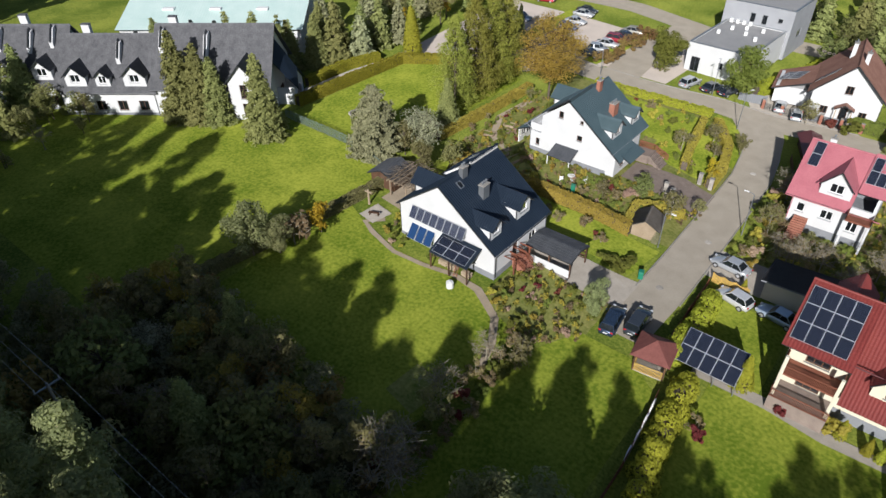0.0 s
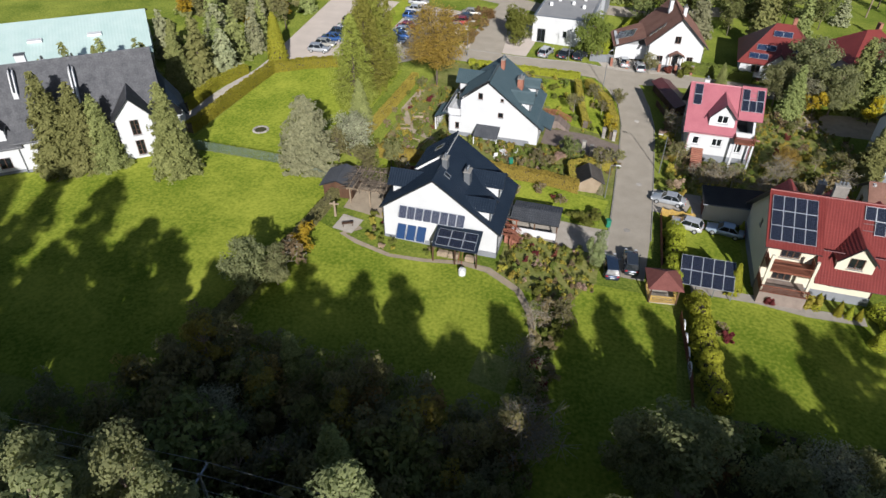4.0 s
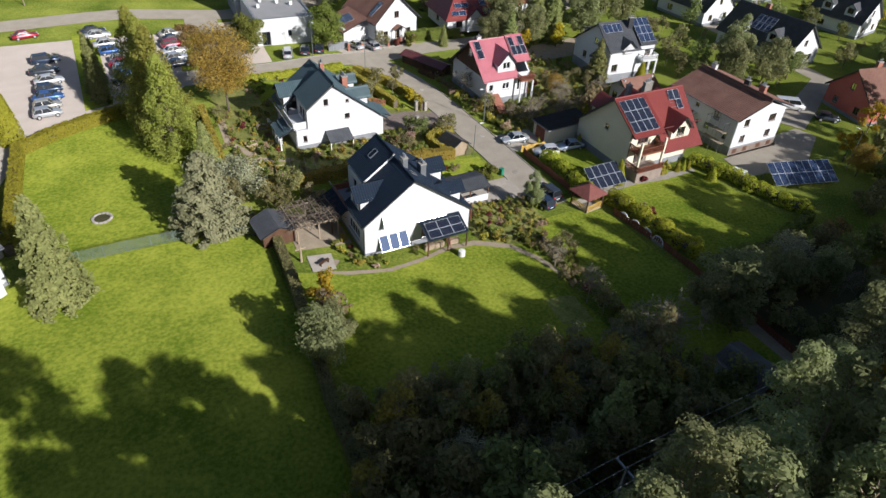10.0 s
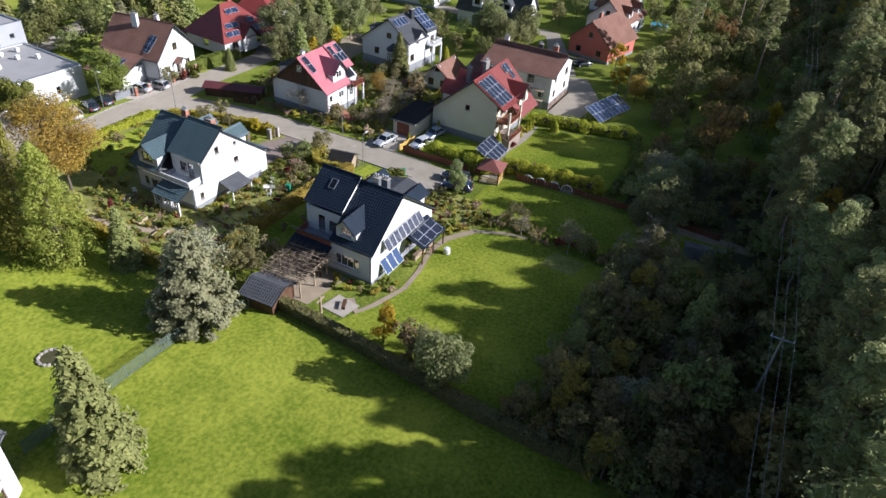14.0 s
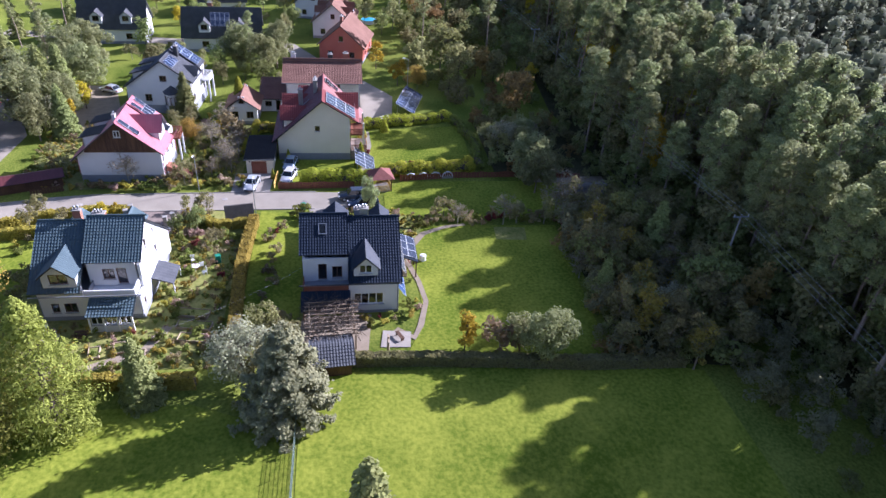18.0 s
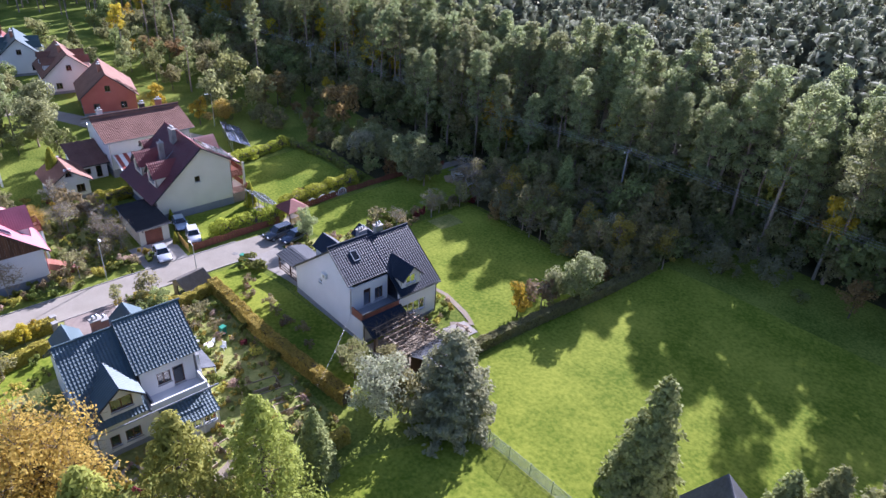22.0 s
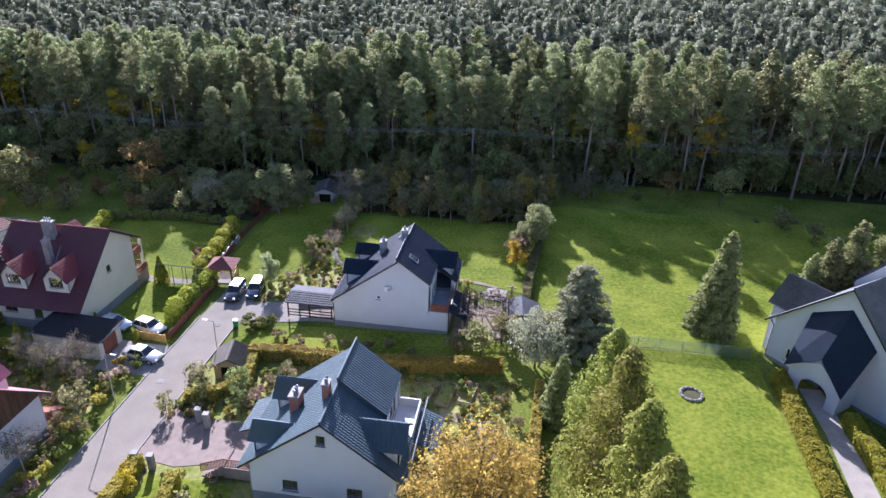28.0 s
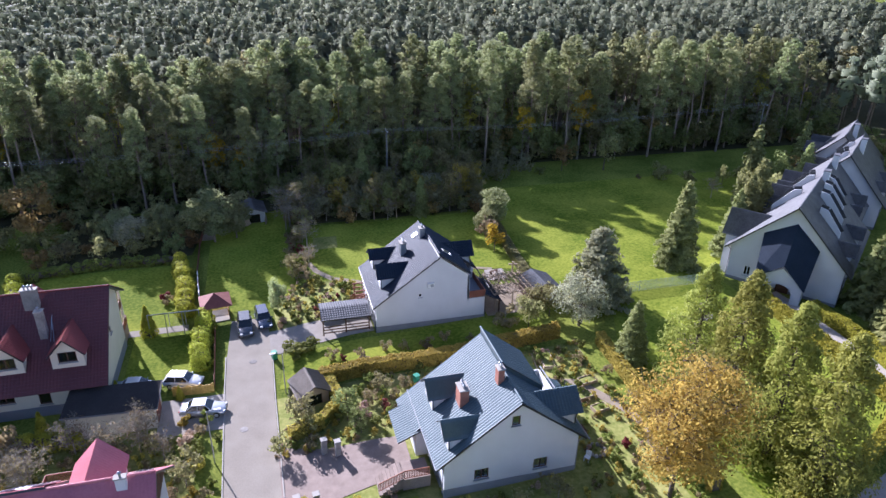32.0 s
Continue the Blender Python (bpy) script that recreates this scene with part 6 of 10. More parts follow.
# ---- flat-roofed commercial building ----
def flat_building():
    t = thing("commercial_building", "white and grey flat-roofed commercial building with roof vents", "building", (-33.0, 121.0, -1.2), -3)

    def room(x0, x1, y0, y1, h, mats, wins):
        for (a, b, p, n_, key) in ((x0, x1, (0, y0, 0), (0, -1), "S"), (x0, x1, (0, y1, 0), (0, 1), "N")):
            wall(t, "wall", p, (1, 0), n_, [(a, 0), (b, 0), (b, h), (a, h)], wins.get(key, ()), mats)
        for (p, n_, key) in (((x0, 0, 0), (-1, 0), "W"), ((x1, 0, 0), (1, 0), "E")):
            wall(t, "wall", p, (0, 1), n_, [(y0 + 0.3, 0), (y1 - 0.3, 0), (y1 - 0.3, h), (y0 + 0.3, h)], wins.get(key, ()), mats)
        part("flat_roof", box(BM(), ((x0 + x1) / 2, (y0 + y1) / 2, h - 0.25), (x1 - x0 - 0.5, y1 - y0 - 0.5, 0.2)), MAT["roof_flat"], t)
        bm = BM()
        for c, s_ in ((((x0 + x1) / 2, y0 + 0.15, h + 0.03), (x1 - x0 + 0.1, 0.4, 0.06)), (((x0 + x1) / 2, y1 - 0.15, h + 0.03), (x1 - x0 + 0.1, 0.4, 0.06)), ((x0 + 0.15, (y0 + y1) / 2, h + 0.031), (0.4, y1 - y0 - 0.4, 0.06)), ((x1 - 0.15, (y0 + y1) / 2, h + 0.031), (0.4, y1 - y0 - 0.4, 0.06))):
            box(bm, c, s_)
        part("parapet_cap", bm, MAT["grey_metal"], t)
    room(-5.6, 5.6, -5.5, 10.5, 5.2, MAT["plaster"], {"S": [(-3.8, 0.2, 1.6, 2.6, "dark_metal", 1), (0.8, 1.6, 0.7, 1.2, "dark_metal", 0)], "W": [(1.0, 0.6, 1.6, 2.2, "dark_metal", 1)]})
    room(-6.6, 6.2, 10.5, 22.0, 8.8, MAT["plaster_grey"], {"S": [(-1.0, 5.6, 0.9, 1.6, "dark_metal", 0), (1.2, 5.6, 0.9, 1.6, "dark_metal", 0), (4.0, 6.4, 0.8, 0.7, "dark_metal", 0)], "E": [(16, 3, 2, 1.4, "dark_metal", 1)], "W": [(14, 3, 0.8, 3.6, "dark_metal", 0), (16.5, 3, 0.8, 3.6, "dark_metal", 0)]})
    for x, y in ((-2.5, 5.5), (-0.4, 7.0), (2.5, 7.3), (0.6, 4.0), (3.0, 2.2), (-4.4, 9.6), (-3.2, 9.6), (-2.0, 9.6), (-0.8, 9.6), (-3.6, 2.0)):
        part("roof_vent", box(BM(), (x, y, 5.45), (0.6, 0.6, 0.7), 15, 0.04), MAT["white_metal"], t)
    # plain pale bars where the lettering is
    for i in range(6):
        part("sign_bar", box(BM(), (-6.63, 12.0 + i * 0.9, 7.6), (0.04, 0.6, 0.6)), MAT["white_metal"], t)


flat_building()


# ---- houses farther off ----
def far_house(label, x, y, rz, hx, hy, zr, k, wm, rm, dormers=True, chim=True):
    h = House("far_house", label, (x, y, -2.2), rz, -hx, hx, -hy, hy, 0, zr, k, k, wm, rm, over=0.6, gable_over=0.5, kind="shingle", group="farther houses")
    ws = [(-hx * 0.5, 1.0, 1.2, 1.3, "brown_frame", 1), (hx * 0.5, 1.0, 1.2, 1.3, "brown_frame", 1), (0, zr - k * hx + 0.6, 1.0, 1.2, "brown_frame", 1)]
    side = [(-hy * 0.5, 1.0, 1.5, 1.3, "brown_frame", 1), (hy * 0.45, 1.0, 1.5, 1.3, "brown_frame", 1)]
    h.walls(S=ws, N=ws, E=side, W=side)
    h.slope("W", -hy - 0.5, hy + 0.5, -hx - 0.6)
    h.slope("E", -hy - 0.5, hy + 0.5, hx + 0.6)
    h.ridge()
    if dormers:
        for sd, sg in (("W", -1), ("E", 1)):
            for yy in (-hy * 0.45, hy * 0.45):
                h.gable_dormer(sd, yy, 2.4, sg * (hx - 0.5), min(zr - 2.4, zr - k * hx + 2.2), 0.9, win=(1.4, 1.2), frame="brown_frame")
    if chim:
        h.chimney(0.6, hy * 0.3, 0.6, 1.0, zr + 0.9, MAT["brick"], 2)
    return h


far_house("coral red house with a brown roof among gardens", 55.0, 50.5, 78, 5.0, 6.0, 8.2, 0.85, MAT["plaster_red"], MAT["roof_brown"], False)
far_house("white house with a dark roof and two gable dormers", 60.0, 79.0, 4, 5.2, 8.5, 8.6, 0.95, MAT["plaster"], MAT["roof_slate"])
far_house("white house with a dark slate roof", 64.0, 104.0, 4, 5.0, 7.0, 8.6, 0.95, MAT["plaster"], MAT["roof_slate"])
far_house("white house with a brown-red roof farther up the street", 74.0, 53.0, 84, 5.0, 6.5, 8.4, 0.85, MAT["plaster"], MAT["roof_brown"])
far_house("white house with a grey roof in the distance", 92.0, 58.0, 80, 5.0, 6.0, 8.4, 0.85, MAT["plaster"], MAT["roof_teal"])
far_house("white house with a red roof in the distance", 112.0, 62.0, 80, 5.0, 6.0, 8.0, 0.85, MAT["plaster"], MAT["roof_red"])
far_house("white house with a dark roof in the distance", 92.0, 84.0, 10, 5.0, 6.0, 8.4, 0.9, MAT["plaster"], MAT["roof_slate"])
far_house("white house with a grey roof at the far street", 88.0, 112.0, 10, 5.0, 7.0, 8.4, 0.9, MAT["plaster"], MAT["roof_teal"])
far_house("white house with a red roof far behind the field", 70.0, 140.0, 30, 5.0, 6.0, 7.8, 0.85, MAT["plaster"], MAT["roof_red"])
hip_house("white house with a red hipped roof by the street", (22.0, 121.0, -1.2), 20, 5.2, 5.0, 2.9, 7.0, MAT["plaster"], MAT["roof_red"])
far_house("small brown-roofed outbuilding beside the tall house", 15.5, 69.5, 90, 2.6, 3.2, 5.0, 0.7, MAT["plaster"], MAT["roof_brown"], False, False)
solar_array("dark solar panels between the far house's dormers", (56.4, 77.0, 3.2), (-0.07, 1, 0), (1, 0.07, 0.95), 4, 2, mat="pv_blue")
# hall with a pale green roof behind the terrace, parallel to it
t = thing("church_hall", "large pale hall with a light green metal roof behind conifers", "building", (-117.0, 74.3, 0.2), 37.7)
for y, s in ((-11, -1), (11, 1)):
    wall(t, "wall", (0, y, 0), (1, 0), (0, s), [(-17, 0), (17, 0), (17, 5), (-17, 5)], [(x, 1.2, 1.6, 2.4, "dark_metal", 1) for x in (-14, -9, -4, 1, 6, 11, 14.5)], MAT["plaster"])
for x, s in ((-17, -1), (17, 1)):
    wall(t, "wall", (x, 0, 0), (0, 1), (s, 0), [(-10.7, 0), (10.7, 0), (10.7, 5), (0, 8.2), (-10.7, 5)], [(0, 1.0, 3.0, 3.0, "dark_metal", 1)], MAT["plaster"])
tin = material("pale_green_metal", (0.45, 0.60, 0.56), (0.58, 0.70, 0.66), 0.4, 5.0, 0.4, 0, 0.05, 0.5)
for s in (-1, 1):
    roof_plane(t, (-17.5, s * 11.6, 4.85), (35, 0, 0), (0, -s * 11.6, 3.6), tin, "seam")
for x in (-9, 0, 9):
    part("roof_light", box(BM(), (x, -5.5, 6.85), (2.2, 1.2, 0.35), 0, 0.03), MAT["white_metal"], t)


# ---- small buildings ----
def small_roofed(name, label, cat, loc, rz, hx, hy, wall_h, rise_, wm, rm, kind="tile", open_front=False):
    t = thing(name, label, cat, loc, rz)
    g = [(-hx, 0), (hx, 0), (hx, wall_h), (0, wall_h + rise_ - 0.05), (-hx, wall_h)]
    for y, s in ((-hy, -1), (hy, 1)):
        holes = [(0, 0.1, hx * 1.1, wall_h * 0.75, "wood_dark", 0)] if (open_front and s > 0) else []
        wall(t, "wall", (0, y, 0), (1, 0), (0, s), g, holes, wm, 0.1)
    for x, s in ((-hx, -1), (hx, 1)):
        wall(t, "wall", (x, 0, 0), (0, 1), (s, 0), [(-hy + 0.1, 0), (hy - 0.1, 0), (hy - 0.1, wall_h), (-hy + 0.1, wall_h)], [], wm, 0.1)
    kk = rise_ / hx
    for s in (-1, 1):
        roof_plane(t, (s * (hx + 0.4), -hy - 0.4, wall_h - 0.4 * kk), (0, 2 * hy + 0.8, 0), (-s * (hx + 0.4), 0, rise_ + 0.4 * kk), rm, kind, None, "roof", 0.08)
    return t


small_roofed("garden_shed", "small board-walled garden shed with a brown-grey gable roof", "shed", (-22.4, 66.0, gz(-22.4) - 0.1), 12, 1.5, 1.5, 1.9, 0.9, MAT["wood_pale"], MAT["shed_shingle"], "shingle", True)
small_roofed("tiled_shed", "small shed with dark tiles and stained board walls beside the pergola", "shed", (-53.2, 53.3, gz(-53)), 4, 1.9, 1.8, 1.9, 0.8, MAT["wood_dark"], MAT["roof_slate"])
small_roofed("red_shed", "long low red-roofed shed behind the lane corner", "shed", (-11.6, 97.5, -2.3), 22, 1.3, 5.0, 1.7, 0.5, MAT["wood_dark"], MAT["roof_dark_red"], "seam")

# old hut at the forest edge
hut = small_roofed("old_hut", "old whitewashed hut with a weathered grey felt roof and rusty boards", "hut", (-17.0, 14.0, gz(-17.0) - 0.1), 7, 1.9, 2.4, 2.1, 0.75, MAT["plaster"], MAT["roof_felt"], "plank", True)
for k_ in range(11):
    part("gable_board", box(BM(), (-1.8 + 0.36 * k_, -2.46, 0.95 + 0.1 * (k_ % 3)), (0.33, 0.06, 1.9), 0, 0.01), MAT["rusty_board"], hut, "rust-yellow weathered board")
for x, y, rz, l in ((1.3, 3.3, 20, 1.6), (-1.9, 3.2, 75, 1.2), (2.9, -0.6, 95, 1.8)):
    t = thing("scrap_board", "weathered boards and sheets leaning by the hut", "boards", tuple(pose(-17.0, 14.0, gz(-17.0), 0, 0, 7) @ Vector((x, y, 0))), rz, "hut clutter")
    part("board", beam(BM(), (0, 0, 0.02), (0.5, 0, 1.3), l, 0.05), MAT["wood_pale"], t)


# ---- gazebo with yellow lattice ----
def gazebo():
    g = thing("gazebo", "square garden gazebo with a red pyramid roof and yellow lattice sides", "gazebo", (-12.3, 46.2, -2.3), 8)
    h = 1.45
    for x in (-h, h):
        for y in (-h, h):
            part("post", box(BM(), (x, y, 1.15), (0.14, 0.14, 2.25)), MAT["wood_dark"], g)
    bm = BM()
    e = h + 0.45
    tip = bm.verts.new((0, 0, 3.45))
    ring = [bm.verts.new(p) for p in ((-e, -e, 2.25), (e, -e, 2.25), (e, e, 2.25), (-e, e, 2.25))]
    for i in range(4):
        bm.faces.new((ring[i], ring[(i + 1) % 4], tip))
    bm.faces.new(ring[::-1])
    part("roof", bm, material("red_roof_shingles", (0.15, 0.05, 0.042), (0.23, 0.085, 0.07), 2.0, 9.0, 0.75, 0, 0.3, 0.3), g)
    for k_, (a, b) in enumerate((((-h, -h), (h, -h)), ((h, -h), (h, h)), ((-h, h), (-h, -h)))):
        bm = BM()
        a, b = Vector((*a, 0)), Vector((*b, 0))
        for i in range(-4, 15):
            for s in (1, -1):
                u0 = i / 14 * 1.0
                p = a.lerp(b, min(1, max(0, u0)))
                u1 = u0 + s * 0.26
                q = a.lerp(b, min(1, max(0, u1)))
                if (p - q).length > 0.2:
                    beam(bm, p + Vector((0, 0, 0.1)), q + Vector((0, 0, 1.0)), 0.05, 0.02)
        for z in (0.1, 1.0):
            beam(bm, a + Vector((0, 0, z)), b + Vector((0, 0, z)), 0.08, 0.05)
        part("lattice", bm, MAT["wood_yellow"], g, "honey yellow lattice")
    part("floor_slab", box(BM(), (0, 0, 0.06), (3.0, 3.0, 0.12)), MAT["paving"], g)
    return g


gazebo()


def pergola():
    g = thing("pergola", "pale wooden pergola overgrown with bare brown vines", "pergola", (-48.8, 53.2, gz(-48.8)), 3)
    for x in (-2.4, 0.2, 2.6):
        for y in (-2.2, 2.4):
            part("post", box(BM(), (x, y, 1.15), (0.14, 0.14, 2.3)), MAT["wood_pale"], g)
    for y in (-2.2, 2.4):
        part("beam", box(BM(), (0.1, y, 2.36), (6.0, 0.12, 0.16)), MAT["wood_pale"], g)
    for i in range(9):
        part("rafter", box(BM(), (-2.6 + 0.68 * i, 0.1, 2.5), (0.08, 5.6, 0.12)), MAT["wood_pale"], g)
    rng = np.random.default_rng(3)
    bm = BM()
    for i in range(420):
        p = Vector((rng.uniform(-3, 3), rng.uniform(-2.6, 2.8), 2.6 + rng.uniform(-0.15, 0.45)))
        a = rng.uniform(0, 6.28)
        q = p + Vector((math.cos(a) * 1.1, math.sin(a) * 1.1, rng.uniform(-0.3, 0.2)))
        bar(bm, p, q, 0.022, 3)
    part("vine", bm, MAT["bark"], g, "bare brown vine stems")
    return g


pergola()
sheet("terrace_paving", [(-51.6, 49.6), (-45.2, 49.0), (-45.2, 56.6), (-51.6, 57.0)], MAT["sand"], "sandy paved terrace under the pergola", "terrace", 0.07)
sheet("garden_steps", [(-51.2, 45.2), (-48.6, 44.9), (-48.2, 47.9), (-51.0, 48.3)], MAT["paving"], "pale concrete pad at the garden path", "terrace", 0.09)

# ---- plants ----
def unit(rng, n_):
    v = rng.normal(size=(n_, 3))
    return v / np.linalg.norm(v, axis=1, keepdims=True)


def leaf_quads(rng, pos, nrm, size, long=1.6, droop=0.0):
    """Leaf-shaped quads at pos, facing roughly along nrm."""
    n_ = len(pos)
    r = unit(rng, n_)
    if droop:
        r[:, 2] -= droop
    t = r - nrm * np.sum(r * nrm, axis=1, keepdims=True)
    t /= np.linalg.norm(t, axis=1, keepdims=True) + 1e-9
    b = np.cross(nrm, t)
    s = (size * rng.uniform(0.6, 1.35, n_))[:, None]
    a, c = t * s * long * 0.5, b * s * 0.5
    v = np.stack([pos - a, pos + c * rng.uniform(0.7, 1.1, (n_, 1)), pos + a, pos - c], 1).reshape(-1, 3)
    return v


def quads_index(n_):
    return np.arange(n_ * 4, dtype=np.int32).reshape(-1, 4)


def puffs(rng, cs, rs, per, size, up=0.25, fill=0.55):
    """Leaves spread through ellipsoid clumps: centres cs, radii rs."""
    cs, rs = np.asarray(cs, float), np.asarray(rs, float)
    if rs.ndim == 1:
        rs = np.repeat(rs[:, None], 3, 1)
    k = len(cs)
    d = unit(rng, k * per)
    rad = fill + (1 - fill) * rng.random(k * per) ** 0.5
    idx = np.repeat(np.arange(k), per)
    pos = cs[idx] + d * rs[idx] * rad[:, None]
    nrm = d + rng.normal(size=d.shape) * 0.32
    nrm[:, 2] += up
    nrm /= np.linalg.norm(nrm, axis=1, keepdims=True)
    return leaf_quads(rng, pos, nrm, size)


def cores(rng, cs, rs, size=0.33):
    """The dense inside of each needle clump: a jagged six-sided lump of quads."""
    out = []
    for c, r in zip(cs, rs):
        r = np.array(r) * 0.92
        k = rng.uniform(0.75, 1.2, (8, 1)) * r
        g = np.array([(x, y, z) for x in (-1, 1) for y in (-1, 1) for z in (-1, 1)]) * size * k + np.array(c)
        for ids in ((0, 1, 3, 2), (4, 6, 7, 5), (0, 4, 5, 1), (2, 3, 7, 6), (1, 5, 7, 3)):
            out.append(g[list(ids)])
    return np.concatenate(out)


def tube(path, radii, sides=6):
    """Vertices and quads of a tapered tube along a path."""
    path, radii = np.asarray(path, float), np.asarray(radii, float)
    n_ = len(path)
    ang = np.linspace(0, 2 * np.pi, sides, endpoint=False)
    vs = []
    for i in range(n_):
        d = path[min(i + 1, n_ - 1)] - path[max(i - 1, 0)]
        d = d / (np.linalg.norm(d) + 1e-9)
        ref = np.array([1.0, 0, 0]) if abs(d[0]) < 0.9 else np.array([0, 1.0, 0])
        x = np.cross(d, ref)
        x /= np.linalg.norm(x)
        y = np.cross(d, x)
        vs.append(path[i] + radii[i] * (np.cos(ang)[:, None] * x + np.sin(ang)[:, None] * y))
    v = np.concatenate(vs)
    f = []
    j = np.arange(sides)
    for i in range(n_ - 1):
        f.append(np.stack([i * sides + j, i * sides + (j + 1) % sides, (i + 1) * sides + (j + 1) % sides, (i + 1) * sides + j], 1))
    return v, np.concatenate(f)


def join(tubes):
    vs, fs, o = [], [], 0
    for v, f in tubes:
        vs.append(v), fs.append(f + o)
        o += len(v)
    return np.concatenate(vs), np.concatenate(fs)


def limbs_to(rng, base, ends, r0, sides=4):
    """Curved limbs from points on the trunk to the clumps."""
    out = []
    for b, e in zip(base, ends):
        b, e = np.array(b, float), np.array(e, float)
        m = (b + e) / 2 + np.array([0, 0, -0.08 * np.linalg.norm(e - b)])
        out.append(tube([b, m, e], [r0, r0 * 0.7, r0 * 0.3], sides))
    return out


def pine_parts(rng, h, crown=0.45, spread=2.6, clumps=16, per=46, size=0.34, sides=7, core=False, limbs=True):
    """A Scots pine: a tall bare stem and a broken crown of needle clumps."""
    lean = rng.normal(0, 0.035, 2) * h
    zs = np.linspace(0, 1, 6)
    path = np.stack([lean[0] * zs ** 2 + rng.normal(0, 0.08, 6), lean[1] * zs ** 2 + rng.normal(0, 0.08, 6), zs * h * 0.96], 1)
    path[0, :2] = 0
    r0 = 0.010 * h + 0.04
    tubes = [tube(path, r0 * (1 - 0.85 * zs), sides)]
    cs, rs, base = [], [], []
    for i in range(clumps):
        f = 1 - crown * (1 - (i / (clumps - 1)) ** 0.75)
        g = (f - (1 - crown)) / crown
        w = spread * (0.55 + 0.9 * g if g < 0.3 else 0.82 * math.sqrt(max(0.0, 1 - ((g - 0.3) / 0.74) ** 2))) * rng.uniform(0.35, 1.0)
        a = i * 2.4 + rng.uniform(-0.6, 0.6)
        if i == clumps - 1:
            w = 0.2
        k = np.array([np.interp(f, zs, path[:, j]) for j in range(3)])
        c = k + np.array([math.cos(a) * w, math.sin(a) * w, rng.uniform(0.1, 0.7)])
        r = rng.uniform(0.75, 1.25) * spread * 0.42 * (1.08 - 0.3 * g)
        cs.append(c), rs.append((r, r, r * 0.62)), base.append(k - np.array([0, 0, 0.5]))
    if limbs:
        tubes += limbs_to(rng, base, cs, r0 * 0.28)
    lv = puffs(rng, cs, rs, per, size, 0.5, 0.6 if core else 0.35)
    if core:
        lv = np.concatenate([lv, cores(rng, cs, rs, 0.33 if core is True else core)])
    return join(tubes), lv


def spruce_parts(rng, h, w, layers=16, size=0.42, dense=1.0, droop=0.5, soft=0.0, bottom=0.04):
    """A conical conifer: whorls of drooping boughs clothed with needle sprays."""
    tubes = [tube([(0, 0, 0), (0.05, 0, h * 0.5), (0, 0, h)], [0.016 * h + 0.05, 0.010 * h, 0.01], 7)]
    P, N = [], []
    for i in range(layers):
        f = (i + rng.uniform(0.1, 0.9)) / layers
        z = h * (bottom + (1 - bottom) * f)
        reach = w * (1 - f) ** (0.85 - 0.35 * soft) * rng.uniform(0.85, 1.1) + 0.15
        nb = max(4, int(11 * (1 - f * 0.6)))
        for j in range(nb):
            a = 2 * math.pi * (j + rng.random()) / nb
            ln = reach * rng.uniform(0.7, 1.08)
            k = max(3, int(ln * 8 * dense))
            s = rng.random(k) ** 0.6
            side = rng.normal(0, 0.20, k) * (0.5 + s)
            x, y = np.cos(a) * s * ln - np.sin(a) * side, np.sin(a) * s * ln + np.cos(a) * side
            zz = z - droop * s ** 1.3 * ln * 0.55 + rng.normal(0, 0.12, k) + (0.15 * ln * s ** 3)
            P.append(np.stack([x, y, zz], 1))
            nn = np.stack([np.cos(a) * 0.6 + rng.normal(0, 0.4, k), np.sin(a) * 0.6 + rng.normal(0, 0.4, k), 0.8 + rng.normal(0, 0.3, k)], 1)
            N.append(nn)
            if ln > 0.8 and j % 2 == 0:
                tubes.append(tube([(0, 0, z), (math.cos(a) * ln * 0.8, math.sin(a) * ln * 0.8, z - droop * ln * 0.4)], [0.04, 0.012], 3))
    P, N = np.concatenate(P), np.concatenate(N)
    N /= np.linalg.norm(N, axis=1, keepdims=True)
    return join(tubes), leaf_quads(rng, P, N, size, 1.9, 0.6)


def broad_parts(rng, h, w, clumps=22, per=60, size=0.26, stem=0.25, fill=0.45, bare=0.0, stems=1):
    """A broad-leaved tree or shrub: forked stem, limbs and uneven leaf clumps."""
    tubes, cs, rs, base = [], [], [], []
    r0 = 0.014 * h + 0.03
    for s in range(stems):
        a = rng.uniform(0, 6.28)
        o = np.array([math.cos(a), math.sin(a), 0]) * (0.18 * s)
        tubes.append(tube([o, o * 2 + (0, 0, h * stem), o * 4 + (rng.normal(0, 0.1), rng.normal(0, 0.1), h * 0.75)], [r0, r0 * 0.75, r0 * 0.25], 6))
    for i in range(clumps):
        u = unit(rng, 1)[0]
        f = rng.random() ** 0.45
        zc = h * (stem + (1 - stem) * 0.52)
        c = np.array([u[0] * w * f * 0.85, u[1] * w * f * 0.85, zc + u[2] * h * (1 - stem) * 0.44 * f])
        r = rng.uniform(0.24, 0.42) * w
        cs.append(c), rs.append((r, r, r * rng.uniform(0.7, 1.0)))
        base.append((0, 0, max(h * stem * 0.7, min(c[2] - 0.3, h * 0.6))))
    tubes += limbs_to(rng, base, cs, r0 * 0.35)
    if bare:
        for c in cs:
            for _ in range(int(bare)):
                d = unit(rng, 1)[0] * np.array([1, 1, 0.8])
                d[2] = abs(d[2]) * 0.9
                tubes.append(tube([c, c + d * w * 0.42], [0.02, 0.008], 3))
    leaves = puffs(rng, cs, rs, per, size, 0.3, fill) if per else None
    return join(tubes), leaves


